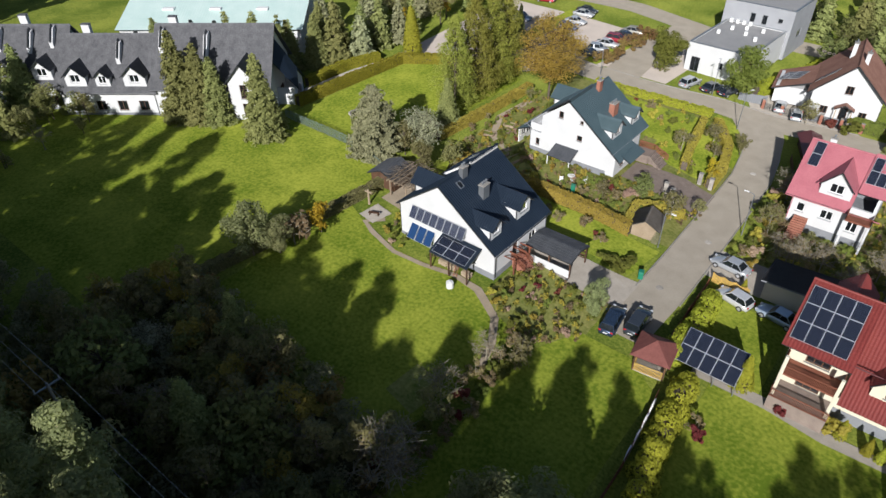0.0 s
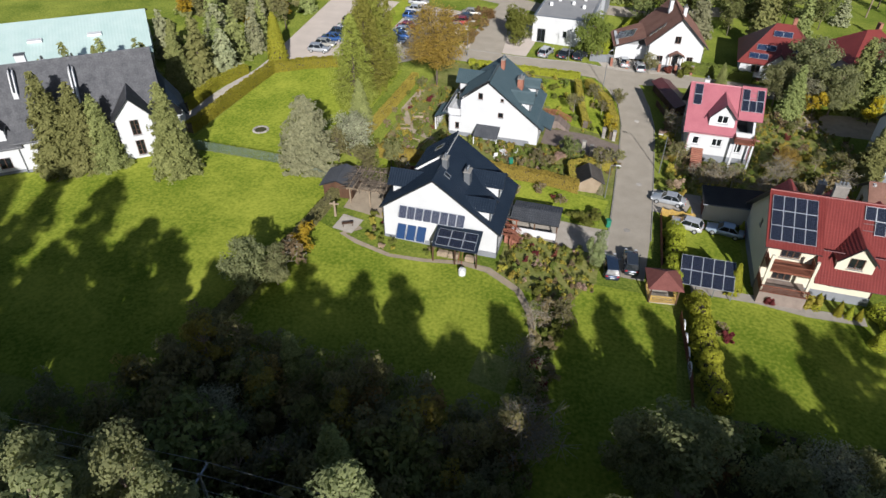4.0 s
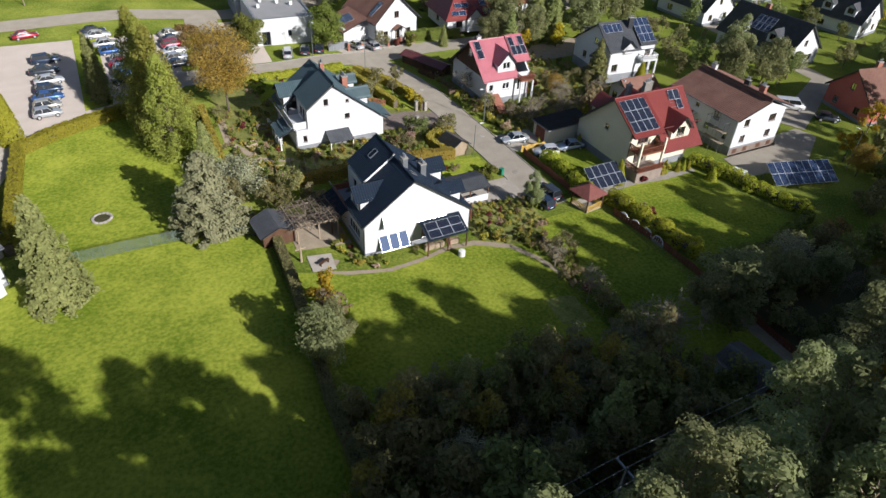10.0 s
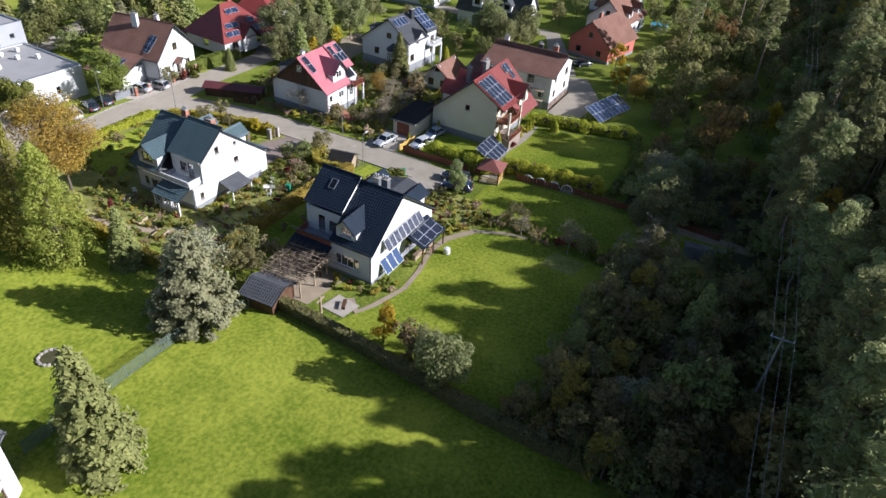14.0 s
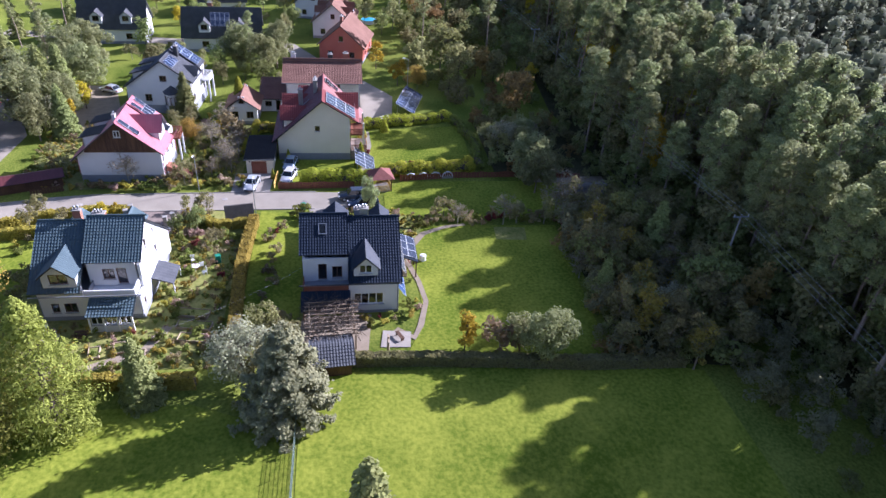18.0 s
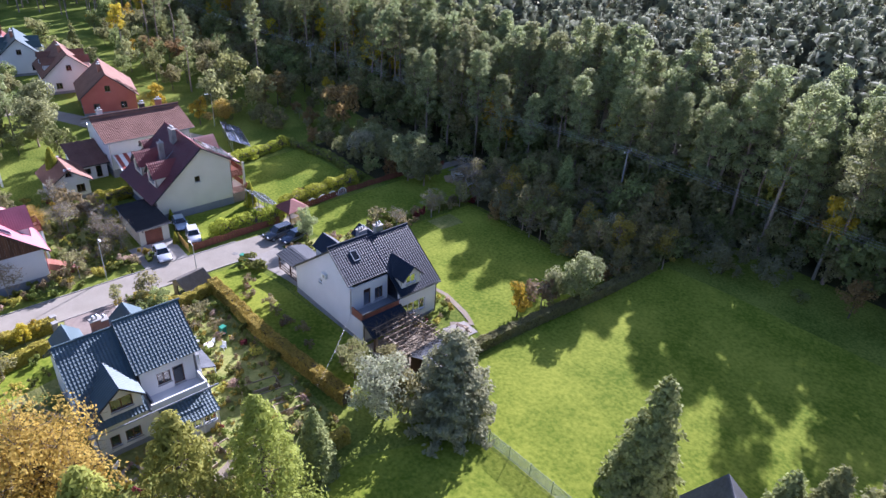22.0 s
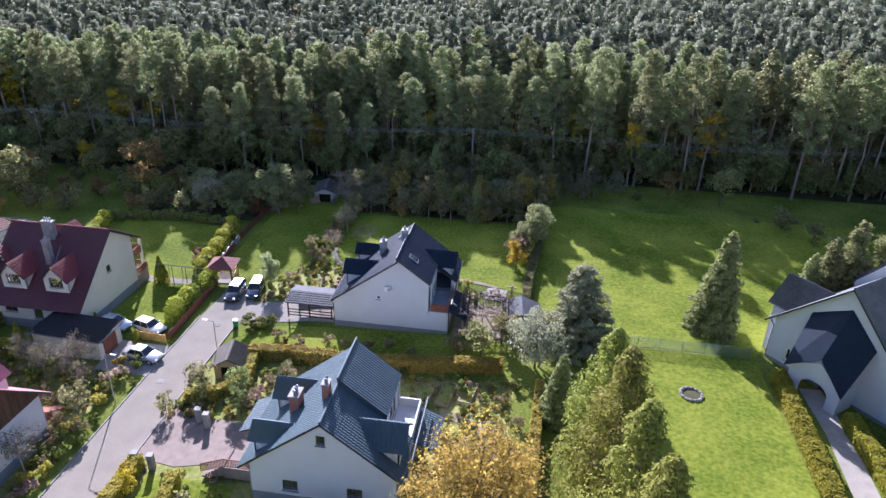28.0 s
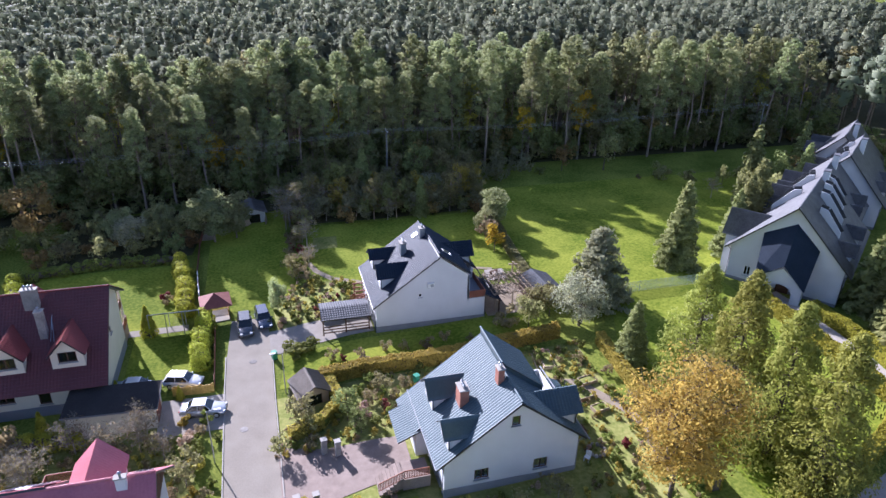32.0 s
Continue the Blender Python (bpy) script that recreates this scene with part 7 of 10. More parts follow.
def plume_parts(rng, h, w, clumps=70, per=60, size=0.24, bottom=0.08):
    """A soft-needled conifer: a rounded cone of feathery, drooping clumps."""
    tubes = [tube([(0, 0, 0), (0.1, 0.05, h * 0.5), (0, 0, h)], [0.014 * h + 0.05, 0.009 * h, 0.01], 7)]
    cs, rs, base = [], [], []
    for i in range(clumps):
        f = ((i + rng.random()) / clumps) ** 1.25
        a = i * 2.4 + rng.uniform(-0.5, 0.5)
        reach = w * min(1.0, 1.25 * (1 - f) ** 0.75) * rng.uniform(0.35, 0.9) * (0.75 + 0.25 * min(1, f * 6))
        z = h * (bottom + (1 - bottom) * f * 0.97)
        cs.append((math.cos(a) * reach, math.sin(a) * reach, z - 0.12 * reach))
        r = w * 0.26 * (1.05 - 0.6 * f) * rng.uniform(0.7, 1.35)
        rs.append((r, r, r * 0.95)), base.append((0, 0, z + 0.1 * reach))
    tubes += limbs_to(rng, base, cs, 0.05, 3)
    k = len(cs)
    d = unit(rng, k * per)
    idx = np.repeat(np.arange(k), per)
    pos = np.array(cs)[idx] + d * np.array(rs)[idx] * (0.4 + 0.6 * rng.random(k * per) ** 0.5)[:, None]
    nrm = d + rng.normal(size=d.shape) * 0.3
    nrm[:, 2] += 0.35
    nrm /= np.linalg.norm(nrm, axis=1, keepdims=True)
    return join(tubes), leaf_quads(rng, pos, nrm, size, 2.4, 1.0)


def cone_bush_parts(rng, h, w, n_=900, size=0.2, power=0.8):
    """A dense upright thuja or clipped cone."""
    f = rng.random(n_) ** 0.8
    a = rng.uniform(0, 2 * np.pi, n_)
    rad = w * np.clip((1 - f), 0, 1) ** power * (0.35 + 0.65 * np.minimum(1, f * 9 + 0.5)) * rng.uniform(0.78, 1.05, n_)
    pos = np.stack([np.cos(a) * rad, np.sin(a) * rad, f * h + 0.03], 1)
    nrm = np.stack([np.cos(a), np.sin(a), 0.35 + 0 * a], 1) + rng.normal(size=(n_, 3)) * 0.3
    nrm /= np.linalg.norm(nrm, axis=1, keepdims=True)
    return tube([(0, 0, 0), (0, 0, h * 0.5), (0, 0, h * 0.9)], [w * 0.55, w * 0.42, 0.05], 8), leaf_quads(rng, pos, nrm, size, 1.8)


def plant(name, label, category, parts_, leaf, bark="bark", group=""):
    """A plant as a thing: trunk and crown. Kept under the ground's edge as the master of its copies."""
    top = thing(name, label, category, (0, 0, 0), 0, group)
    (tv, tf), lv = parts_
    part("trunk", raw_mesh("trunk", tv, tf, MAT[bark]), None, top)
    if lv is not None:
        part("crown", raw_mesh("crown", lv, quads_index(len(lv) // 4), LEAF[leaf]), None, top)
    return top


class Stock:
    """A few grown shapes of one plant; the first planting places the shape itself, the later ones are copies."""

    def __init__(s, name, label, category, grow, leaf, bark="bark", group="", shapes=3, seed=1):
        s.args, s.grow, s.leaf, s.bark, s.shapes, s.seed = (name, label, category, group), grow, leaf, bark, shapes, seed
        s.made, s.n = {}, 0
        s.rng = np.random.default_rng(seed + 99)

    def put(s, x, y, scale=1.0, z=None, label="", wide=1.0):
        i = s.n % s.shapes
        s.n += 1
        m = pose(x, y, gz(x) - 0.05 if z is None else z, 0, 0, s.rng.uniform(0, 360)) @ Matrix.Diagonal((scale * wide, scale * wide, scale, 1))
        if i not in s.made:
            name, lab, cat, grp = s.args
            ob = plant(name, lab, cat, s.grow(np.random.default_rng(s.seed * 17 + i)), s.leaf, s.bark, grp)
            ob.matrix_basis = m
            s.made[i] = ob
        else:
            src = s.made[i]
            ob = copy_thing(src, Matrix.Identity(4))
            ob.matrix_basis = m
        if label:
            ob["label"] = label
        return ob


# stocks of plants
ST = {
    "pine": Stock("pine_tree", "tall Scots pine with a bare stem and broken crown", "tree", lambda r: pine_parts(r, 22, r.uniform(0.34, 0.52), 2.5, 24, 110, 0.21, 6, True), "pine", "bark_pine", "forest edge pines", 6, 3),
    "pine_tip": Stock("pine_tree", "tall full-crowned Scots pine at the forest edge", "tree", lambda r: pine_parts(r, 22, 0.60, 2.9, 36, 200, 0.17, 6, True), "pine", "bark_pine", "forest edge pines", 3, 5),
    "round_pine": Stock("round_pine", "dense round dark green pine on the forecourt", "tree", lambda r: broad_parts(r, 6.6, 2.7, 40, 190, 0.17, 0.06, 0.6), "hedge_green", "bark_pine", "round pines", 2, 9),
    "pine_bush": Stock("young_pine", "bushy young pine with pale candles", "tree", lambda r: broad_parts(r, 7.0, 2.6, 34, 190, 0.165, 0.10, 0.5), "pine", "bark_pine", "young pines", 3, 8),
    "spruce": Stock("spruce_tree", "dense dark green spruce with drooping boughs", "tree", lambda r: spruce_parts(r, 13, 3.6, 36, 0.25, 3.6, 0.6, 0.35), "spruce", "bark", "spruces", 3, 11),
    "spruce_far": Stock("spruce_tree", "dark green spruce among farther trees", "tree", lambda r: spruce_parts(r, 13, 3.6, 18, 0.55, 0.85, 0.5, 0.3), "spruce", "bark", "farther spruces", 4, 12),
    "larch": Stock("larch_tree", "tall soft yellow-green larch beside the lawn", "tree", lambda r: plume_parts(r, 18, 5.0, 160, 85, 0.165), "larch", "bark", "larches", 4, 21),
    "grey_pine": Stock("grey_pine", "broad grey-green pine beside the wire fence", "tree", lambda r: spruce_parts(r, 11.0, 5.0, 30, 0.22, 5.0, 0.15, 0.7, 0.03), "blue_spruce", "bark_pine", "", 1, 33),
    "blue_spruce": Stock("blue_spruce", "grey-blue spruce with wide boughs", "tree", lambda r: spruce_parts(r, 9.5, 3.4, 18, 0.44, 1.0, 0.25, 0.6, 0.05), "blue_spruce", "bark", "blue spruces", 2, 31),
    "thuja": Stock("thuja", "upright golden-green thuja shrub", "shrub", lambda r: cone_bush_parts(r, 3.0, 0.85, 1100, 0.17), "thuja", "bark", "thujas", 3, 41),
    "maple": Stock("maple_tree", "broad maple in orange-brown autumn leaf", "tree", lambda r: broad_parts(r, 13.5, 5.4, 80, 230, 0.165, 0.22, 0.2, 9), "maple", "bark", "maples", 1, 51),
    "green": Stock("broadleaf_tree", "green broad-leaved tree at the wood's edge", "tree", lambda r: broad_parts(r, 9, 3.4, 21, 54, 0.34, 0.2, 0.45, 1), "green", "bark", "edge trees", 4, 61),
    "olive": Stock("broadleaf_tree", "olive-green broad-leaved tree in early autumn", "tree", lambda r: broad_parts(r, 9, 3.4, 21, 54, 0.34, 0.2, 0.45, 2), "olive", "bark", "edge trees", 4, 71),
    "rust": Stock("autumn_tree", "small tree with rust-brown autumn leaves", "tree", lambda r: broad_parts(r, 8, 3.0, 22, 60, 0.30, 0.2, 0.45, 2), "rust", "bark", "edge trees", 3, 81),
    "yellow": Stock("yellow_tree", "young tree with bright yellow autumn leaves", "tree", lambda r: broad_parts(r, 7, 2.2, 18, 70, 0.24, 0.15, 0.4, 2), "yellow", "bark", "yellow trees", 3, 91),
    "bare": Stock("bare_tree", "leafless grey-twigged fruit tree", "tree", lambda r: broad_parts(r, 6, 2.5, 24, 10, 0.16, 0.2, 0.4, 12), "brown", "twig", "bare trees", 3, 101),
    "shrub": Stock("garden_shrub", "rounded green garden shrub", "shrub", lambda r: broad_parts(r, 1.6, 1.0, 10, 50, 0.19, 0.05, 0.5), "hedge_green", "bark", "garden shrubs", 4, 111),
    "gold_shrub": Stock("golden_shrub", "rounded garden shrub with golden leaves", "shrub", lambda r: broad_parts(r, 1.6, 1.0, 10, 50, 0.19, 0.05, 0.5), "hedge_gold", "bark", "garden shrubs", 3, 121),
    "brown_shrub": Stock("dry_shrub", "faded brown garden shrub", "shrub", lambda r: broad_parts(r, 1.8, 1.1, 10, 34, 0.17, 0.05, 0.5, 4), "brown", "twig", "garden shrubs", 3, 131),
    "red_shrub": Stock("red_shrub", "small dark red-leaved garden shrub", "shrub", lambda r: broad_parts(r, 1.3, 0.8, 10, 44, 0.16, 0.05, 0.5), "purple", "bark", "garden shrubs", 2, 141),
    "pink_shrub": Stock("hydrangea", "hydrangea with faded pink-brown heads", "shrub", lambda r: broad_parts(r, 1.5, 1.2, 12, 46, 0.17, 0.05, 0.55), "pinkish", "bark", "garden shrubs", 2, 151),
    "silver": Stock("silver_willow", "wide willow with silvery grey leaves", "tree", lambda r: broad_parts(r, 6.5, 3.2, 46, 120, 0.15, 0.1, 0.3, 4, 3), "silver", "bark", "silver willows", 1, 161),
    "fruit": Stock("fruit_tree", "small garden tree with thinning green leaves", "tree", lambda r: broad_parts(r, 4.2, 1.9, 14, 40, 0.21, 0.22, 0.45, 3), "olive", "twig", "fruit trees", 4, 171),
    "bush": Stock("wild_bush", "wild green bush in the thicket", "shrub", lambda r: broad_parts(r, 4.0, 2.4, 14, 50, 0.28, 0.08, 0.5, 1, 2), "green", "bark", "thicket bushes", 4, 181),
    "olive_bush": Stock("wild_bush", "wild olive-brown bush in the thicket", "shrub", lambda r: broad_parts(r, 4.0, 2.4, 14, 46, 0.27, 0.08, 0.5, 2, 2), "olive", "bark", "thicket bushes", 4, 191),
    "rust_bush": Stock("wild_bush", "wild rust-brown bush in the thicket", "shrub", lambda r: broad_parts(r, 3.4, 2.2, 14, 42, 0.27, 0.08, 0.5, 2, 2), "rust", "bark", "thicket bushes", 3, 201),
    "cypress": Stock("golden_cypress", "tall clipped golden-green cypress", "tree", lambda r: cone_bush_parts(r, 9.0, 1.9, 3200, 0.28, 0.55), "thuja", "bark", "cypresses", 1, 211),
    "birch": Stock("birch_tree", "slender birch with yellowing leaves among the pines", "tree", lambda r: broad_parts(r, 15, 2.6, 26, 50, 0.30, 0.35, 0.4, 2), "yellow", "twig", "birches", 3, 221),
}


def scatter(rng, poly, gap, tries=4000, avoid=()):
    """Points inside a polygon, no nearer to one another than gap."""
    xs, ys = [p[0] for p in poly], [p[1] for p in poly]
    pts = []
    cell = {}
    for _ in range(tries):
        x, y = rng.uniform(min(xs), max(xs)), rng.uniform(min(ys), max(ys))
        inside = False
        for i in range(len(poly)):
            (x0, y0), (x1, y1) = poly[i], poly[i - 1]
            if (y0 > y) != (y1 > y) and x < (x1 - x0) * (y - y0) / (y1 - y0) + x0:
                inside = not inside
        if not inside or any((x - a) ** 2 + (y - b) ** 2 < r * r for a, b, r in avoid):
            continue
        c = (int(x // gap), int(y // gap))
        if any((x - q[0]) ** 2 + (y - q[1]) ** 2 < gap * gap for i in (-1, 0, 1) for j in (-1, 0, 1) for q in cell.get((c[0] + i, c[1] + j), ())):
            continue
        cell.setdefault(c, []).append((x, y))
        pts.append((x, y))
    return pts


def mixed(rng, pts, kinds, lo=0.7, hi=1.25):
    names, weights = list(kinds), np.array(list(kinds.values()), float)
    for x, y in pts:
        ST[names[rng.choice(len(names), p=weights / weights.sum())]].put(x, y, rng.uniform(lo, hi))


def hedge(label, pts, w, h, leaf="hedge_green", dens=110, size=0.185, name="hedge", wavy=0.06):
    """A clipped hedge along a line: a dark woody core under a skin of leaves."""
    rng = np.random.default_rng(int(abs(pts[0][0] * 13 + pts[0][1] * 7)) + 5)
    top = thing(name, label, "hedge", (pts[0][0], pts[0][1], gz(pts[0][0])), 0)
    P, N, core = [], [], []
    for a, b in zip(pts, pts[1:]):
        a, b = np.array(a, float), np.array(b, float)
        ln = np.linalg.norm(b - a)
        d = (b - a) / ln
        nn = np.array([-d[1], d[0]])
        n_ = int(ln * (2 * h + w) * max(dens, 125))
        s = rng.uniform(-0.1, ln + 0.1, n_)
        q = rng.uniform(0, 2 * h + w, n_)
        side = np.where(q < h, -1, np.where(q < h + w, 0, 1))
        hh = h + wavy * np.sin(s * 1.7) + wavy * np.sin(s * 4.1 + 1)
        off = np.where(side == 0, q - h - w / 2, side * w / 2) * (1 + rng.normal(0, 0.07, n_))
        z = np.where(side == 0, hh, np.where(side < 0, q, 2 * h + w - q) * hh / h) * rng.uniform(0.93, 1.04, n_)
        xy = a + s[:, None] * d + off[:, None] * nn
        g = np.array([gz(x) for x in xy[:, 0]])
        P.append(np.column_stack([xy, g + z]))
        n3 = np.column_stack([nn[0] * side, nn[1] * side, np.where(side == 0, 1.0, 0.25)]) + rng.normal(0, 0.35, (n_, 3))
        N.append(n3 / np.linalg.norm(n3, axis=1, keepdims=True))
        k = max(1, int(ln / 3))
        for i in range(k):
            c0, c1 = a + d * ln * i / k, a + d * ln * (i + 1) / k
            core.append((c0, c1, nn))
    o = np.array([pts[0][0], pts[0][1], gz(pts[0][0])])
    P, N = np.concatenate(P) - o, np.concatenate(N)
    v = leaf_quads(rng, P, N, size, 1.5)
    bm = BM()
    for c0, c1, nn in core:
        w2 = w * 0.40
        vs = [bm.verts.new((c[0] + nn[0] * s * w2 - o[0], c[1] + nn[1] * s * w2 - o[1], gz(c[0]) + z - o[2])) for c in (c0, c1) for s in (-1, 1) for z in (0.02, h * 0.90)]
        for ids in ((0, 1, 5, 4), (2, 3, 7, 6), (1, 3, 7, 5), (0, 1, 3, 2), (4, 5, 7, 6)):
            bm.faces.new([vs[i] for i in ids])
    part("woody_core", bm, MAT["bark"], top)
    part("foliage", raw_mesh("foliage", v, quads_index(len(v) // 4), LEAF[leaf]), None, top)
    return top


def bush_hedge(label, pts, w, h, leaf="thuja", gap=1.0, per=260, size=0.17):
    """An unclipped hedge of rounded shrubs grown together along a line."""
    rng = np.random.default_rng(int(abs(pts[0][0] * 11 + pts[0][1] * 5)) + 9)
    o = np.array([pts[0][0], pts[0][1], gz(pts[0][0])])
    top = thing("hedge", label, "hedge", tuple(o), 0)
    cs, rs, stems = [], [], []
    for a, b in zip(pts, pts[1:]):
        a, b = np.array(a, float), np.array(b, float)
        k = max(1, round(np.linalg.norm(b - a) / gap))
        for i in range(k):
            p = a + (b - a) * (i + rng.uniform(0.2, 0.8)) / k + rng.normal(0, 0.12, 2)
            hh = h * rng.uniform(0.82, 1.15)
            g = gz(p[0])
            stems.append((p[0] - o[0], p[1] - o[1], g + h * 0.42 - o[2]))
            for f, r in ((0.3, 0.55), (0.68, 0.46)):
                q = p + rng.normal(0, 0.1, 2)
                cs.append((q[0] - o[0], q[1] - o[1], g + hh * f - o[2]))
                rs.append((w * r * rng.uniform(0.85, 1.15), w * r * rng.uniform(0.85, 1.15), hh * 0.33))
    part("woody_core", raw_mesh("woody_core", *tube(stems, [w * 0.34] * len(stems), 8), MAT["bark"]), None, top)
    v = puffs(rng, cs, rs, per, size, 0.35, 0.75)
    part("foliage", raw_mesh("foliage", v, quads_index(len(v) // 4), LEAF[leaf]), None, top)
    return top

# ---- planting: hedges ----
hedge("long golden hornbeam hedge between the two gardens", [(-23.6, 63.9), (-36, 64.2), (-51.5, 63.2)], 1.1, 1.6, "hedge_gold")
hedge("golden hedge turning along the neighbour's garden", [(-55.6, 66), (-55.0, 76), (-54.6, 89)], 0.9, 1.5, "hedge_gold", 45)
hedge("low green hedge between the field and the back garden", [(-53.4, 51.5), (-53.8, 44), (-54.6, 36), (-55.6, 27), (-56, 17)], 1.0, 1.3, "olive", 50)
hedge("golden-green hedge along the park lawn", [(-80.3, 60.5), (-79.9, 72), (-79.3, 84.2), (-74.5, 87.6), (-67.5, 90.8), (-59.5, 93.2)], 1.2, 1.7, "thuja", 50)
hedge("golden-green hedge beside the concrete path", [(-85.0, 66.5), (-85.2, 76), (-83.5, 82.5)], 1.2, 1.6, "thuja", 50)
bush_hedge("row of bushy golden-green thujas along the fence", [(-10.9, 58.4), (-10.9, 53), (-11.0, 47.4)], 2.3, 2.4, "thuja", 1.3, 620)
bush_hedge("row of bushy golden-green thujas beside the yellow house's lawn", [(-8.6, 46.0), (-8.0, 40), (-7.2, 33.5), (-6.8, 31.0)], 2.3, 2.5, "thuja", 1.1, 560)
bush_hedge("tall green hedge between lawn and yard", [(10.3, 49.2), (12.2, 42), (14.6, 31.5)], 2.0, 2.0, "thuja", 1.0, 300)
bush_hedge("dark green hedge at the lawn's end", [(-6.4, 29.3), (4, 28.6), (14.2, 31)], 1.6, 1.5, "hedge_green", 1.2, 200, 0.2)
hedge("golden hedge round the shed corner", [(-24.3, 64.2), (-25.2, 68.8), (-22.8, 71.0), (-20.0, 71.6)], 0.9, 1.4, "hedge_gold", 60)
hedge("clipped golden hedge along the lane", [(-20.2, 80.8), (-20.4, 86), (-21.9, 92), (-25.8, 98)], 1.2, 1.5, "hedge_gold", 60)
hedge("low yellow-green hedge along the street", [(-27.6, 100.3), (-36, 100.0), (-47.5, 99.2)], 1.0, 1.1, "thuja", 60)
hedge("golden hedge in the neighbour's front garden", [(-27.5, 96.5), (-26, 88), (-24.6, 82.4)], 1.0, 1.5, "hedge_gold", 60)
bush_hedge("dark green hedge north of the yellow house", [(-1.5, 67.6), (4, 67.2), (8.5, 66.4)], 1.6, 1.8, "thuja", 1.1, 240)
hedge("yellow-green hedge behind the commercial building", [(-25.2, 113), (-21.5, 124), (-19.5, 134)], 1.6, 2.0, "thuja", 40)
hedge("green hedge behind the villa fence", [(-9.5, 112), (-2, 111), (2.2, 110)], 1.6, 2.0, "hedge_green", 40)

# ---- single trees and shrubs that can be told apart ----
R = np.random.default_rng(42)
ST["larch"].put(-60.5, 76.2, 0.83)
ST["larch"].put(-60.7, 81.6, 0.93)
ST["larch"].put(-61.3, 86.8, 0.91)
ST["larch"].put(-61.9, 91.6, 0.91)
ST["maple"].put(-50.6, 88.4, 1.0)
ST["grey_pine"].put(-59.6, 57.2, 0.95)
ST["silver"].put(-55.0, 61.8, 1.08)
ST["spruce"].put(-57.2, 70.2, 0.60)
ST["spruce"].put(-75.8, 50.6, 0.98)
for x, y, s in ((-90.7, 46.9, 1.06), (-87.8, 48.6, 0.94), (-85.5, 49.4, 0.80), (-107.6, 36.0, 0.33), (-112.5, 33.0, 0.85)):
    ST["spruce"].put(x, y, s)
ST["cypress"].put(-80.2, 88.2, 1.0)
ST["pine_bush"].put(-19.9, 48.2, 0.85, wide=0.62)
ST["pine_bush"].put(-11.2, 22.8, 1.25, wide=1.25, label="broad grey-green pine beside the forest hut")
for x, y, s in ((-54.6, 31.6, 1.05), (-52.6, 33.8, 0.75)):
    ST["pine_bush"].put(x, y, s)
ST["bare"].put(-23.0, 20.2, 1.3, wide=1.2)
ST["green"].put(-32.0, 15.4, 0.95, label="yellow-green tree rising from the thicket")
ST["spruce"].put(-44.8, 22.2, 0.52)
ST["green"].put(-21.2, 12.4, 0.72, label="yellow-green tree leaning over the old hut")
ST["yellow"].put(-52.0, 39.6, 0.75, label="small tree with bright yellow leaves at the hedge")
ST["brown_shrub"].put(-52.6, 36.0, 2.2, label="tall shrub with faded cream-brown leaves")
ST["olive"].put(-51.2, 57.6, 0.5)
ST["brown_shrub"].put(-46.5, 59.5, 1.6)
for x, y, s in ((-49, 60.5, 0.55), (-52.5, 58.8, 0.5), (-56.4, 59.6, 0.6)):
    ST["olive"].put(x, y, s)
for x, y in ((-31.5, 60.4), (-33.6, 60.8), (-36.2, 61.0), (-38.6, 60.2), (-41.5, 61.2), (-28.5, 61.5), (-25.4, 60.0)):
    ST["brown_shrub"].put(x, y, R.uniform(0.55, 0.95))
ST["red_shrub"].put(-26.5, 60.8, 0.6)
ST["shrub"].put(-21.4, 57.6, 1.1, wide=1.7)
ST["shrub"].put(-23.2, 57.4, 0.9, wide=1.5)
ST["blue_spruce"].put(-20.6, 64.9, 0.19, label="low rounded blue-grey conifer beside the shed")
# trees beside the lane and round the pink-roofed house
for k_, x, y, s in (("olive", -20.2, 92.4, 0.42), ("yellow", -21.4, 84.0, 0.42), ("yellow", -20.4, 82.6, 0.35), ("green", -25.6, 71.0, 0.42), ("green", -26.6, 73.2, 0.36), ("fruit", -21.8, 71.6, 0.6),
                    ("bare", -6.3, 70.0, 0.75), ("bare", -8.6, 71.8, 0.6), ("bare", -3.6, 70.6, 0.8), ("bare", 1.8, 73.2, 0.85), ("olive", 4.6, 75.6, 0.4), ("bare", 3.6, 69.6, 0.6),
                    ("maple", 3.7, 76.9, 0.34), ("yellow", 8.6, 73.0, 0.35), ("yellow", 13.6, 68.4, 0.6), ("bare", 10.4, 72.4, 0.85), ("brown_shrub", 7.4, 71.6, 2.2)):
    ST[k_].put(x, y, s)
# round the yellow house
for x, y, s in ((-4.6, 48.9, 1.35), (-2.9, 60.6, 0.7), (-9.2, 62.6, 0.6)):
    ST["thuja"].put(x, y, s)
for x, y, s in ((4.0, 48.6, 0.75), (6.2, 48.2, 0.65), (7.2, 48.0, 0.6), (8.2, 48.0, 0.55)):
    ST["thuja"].put(x, y, s)
ST["gold_shrub"].put(3.4, 48.5, 1.2)
ST["red_shrub"].put(-1.0, 48.0, 1.2)
ST["thuja"].put(9.2, 44.2, 0.75, wide=1.5)
ST["brown_shrub"].put(-6.0, 41.6, 0.9)
ST["red_shrub"].put(-5.6, 40.6, 1.1)
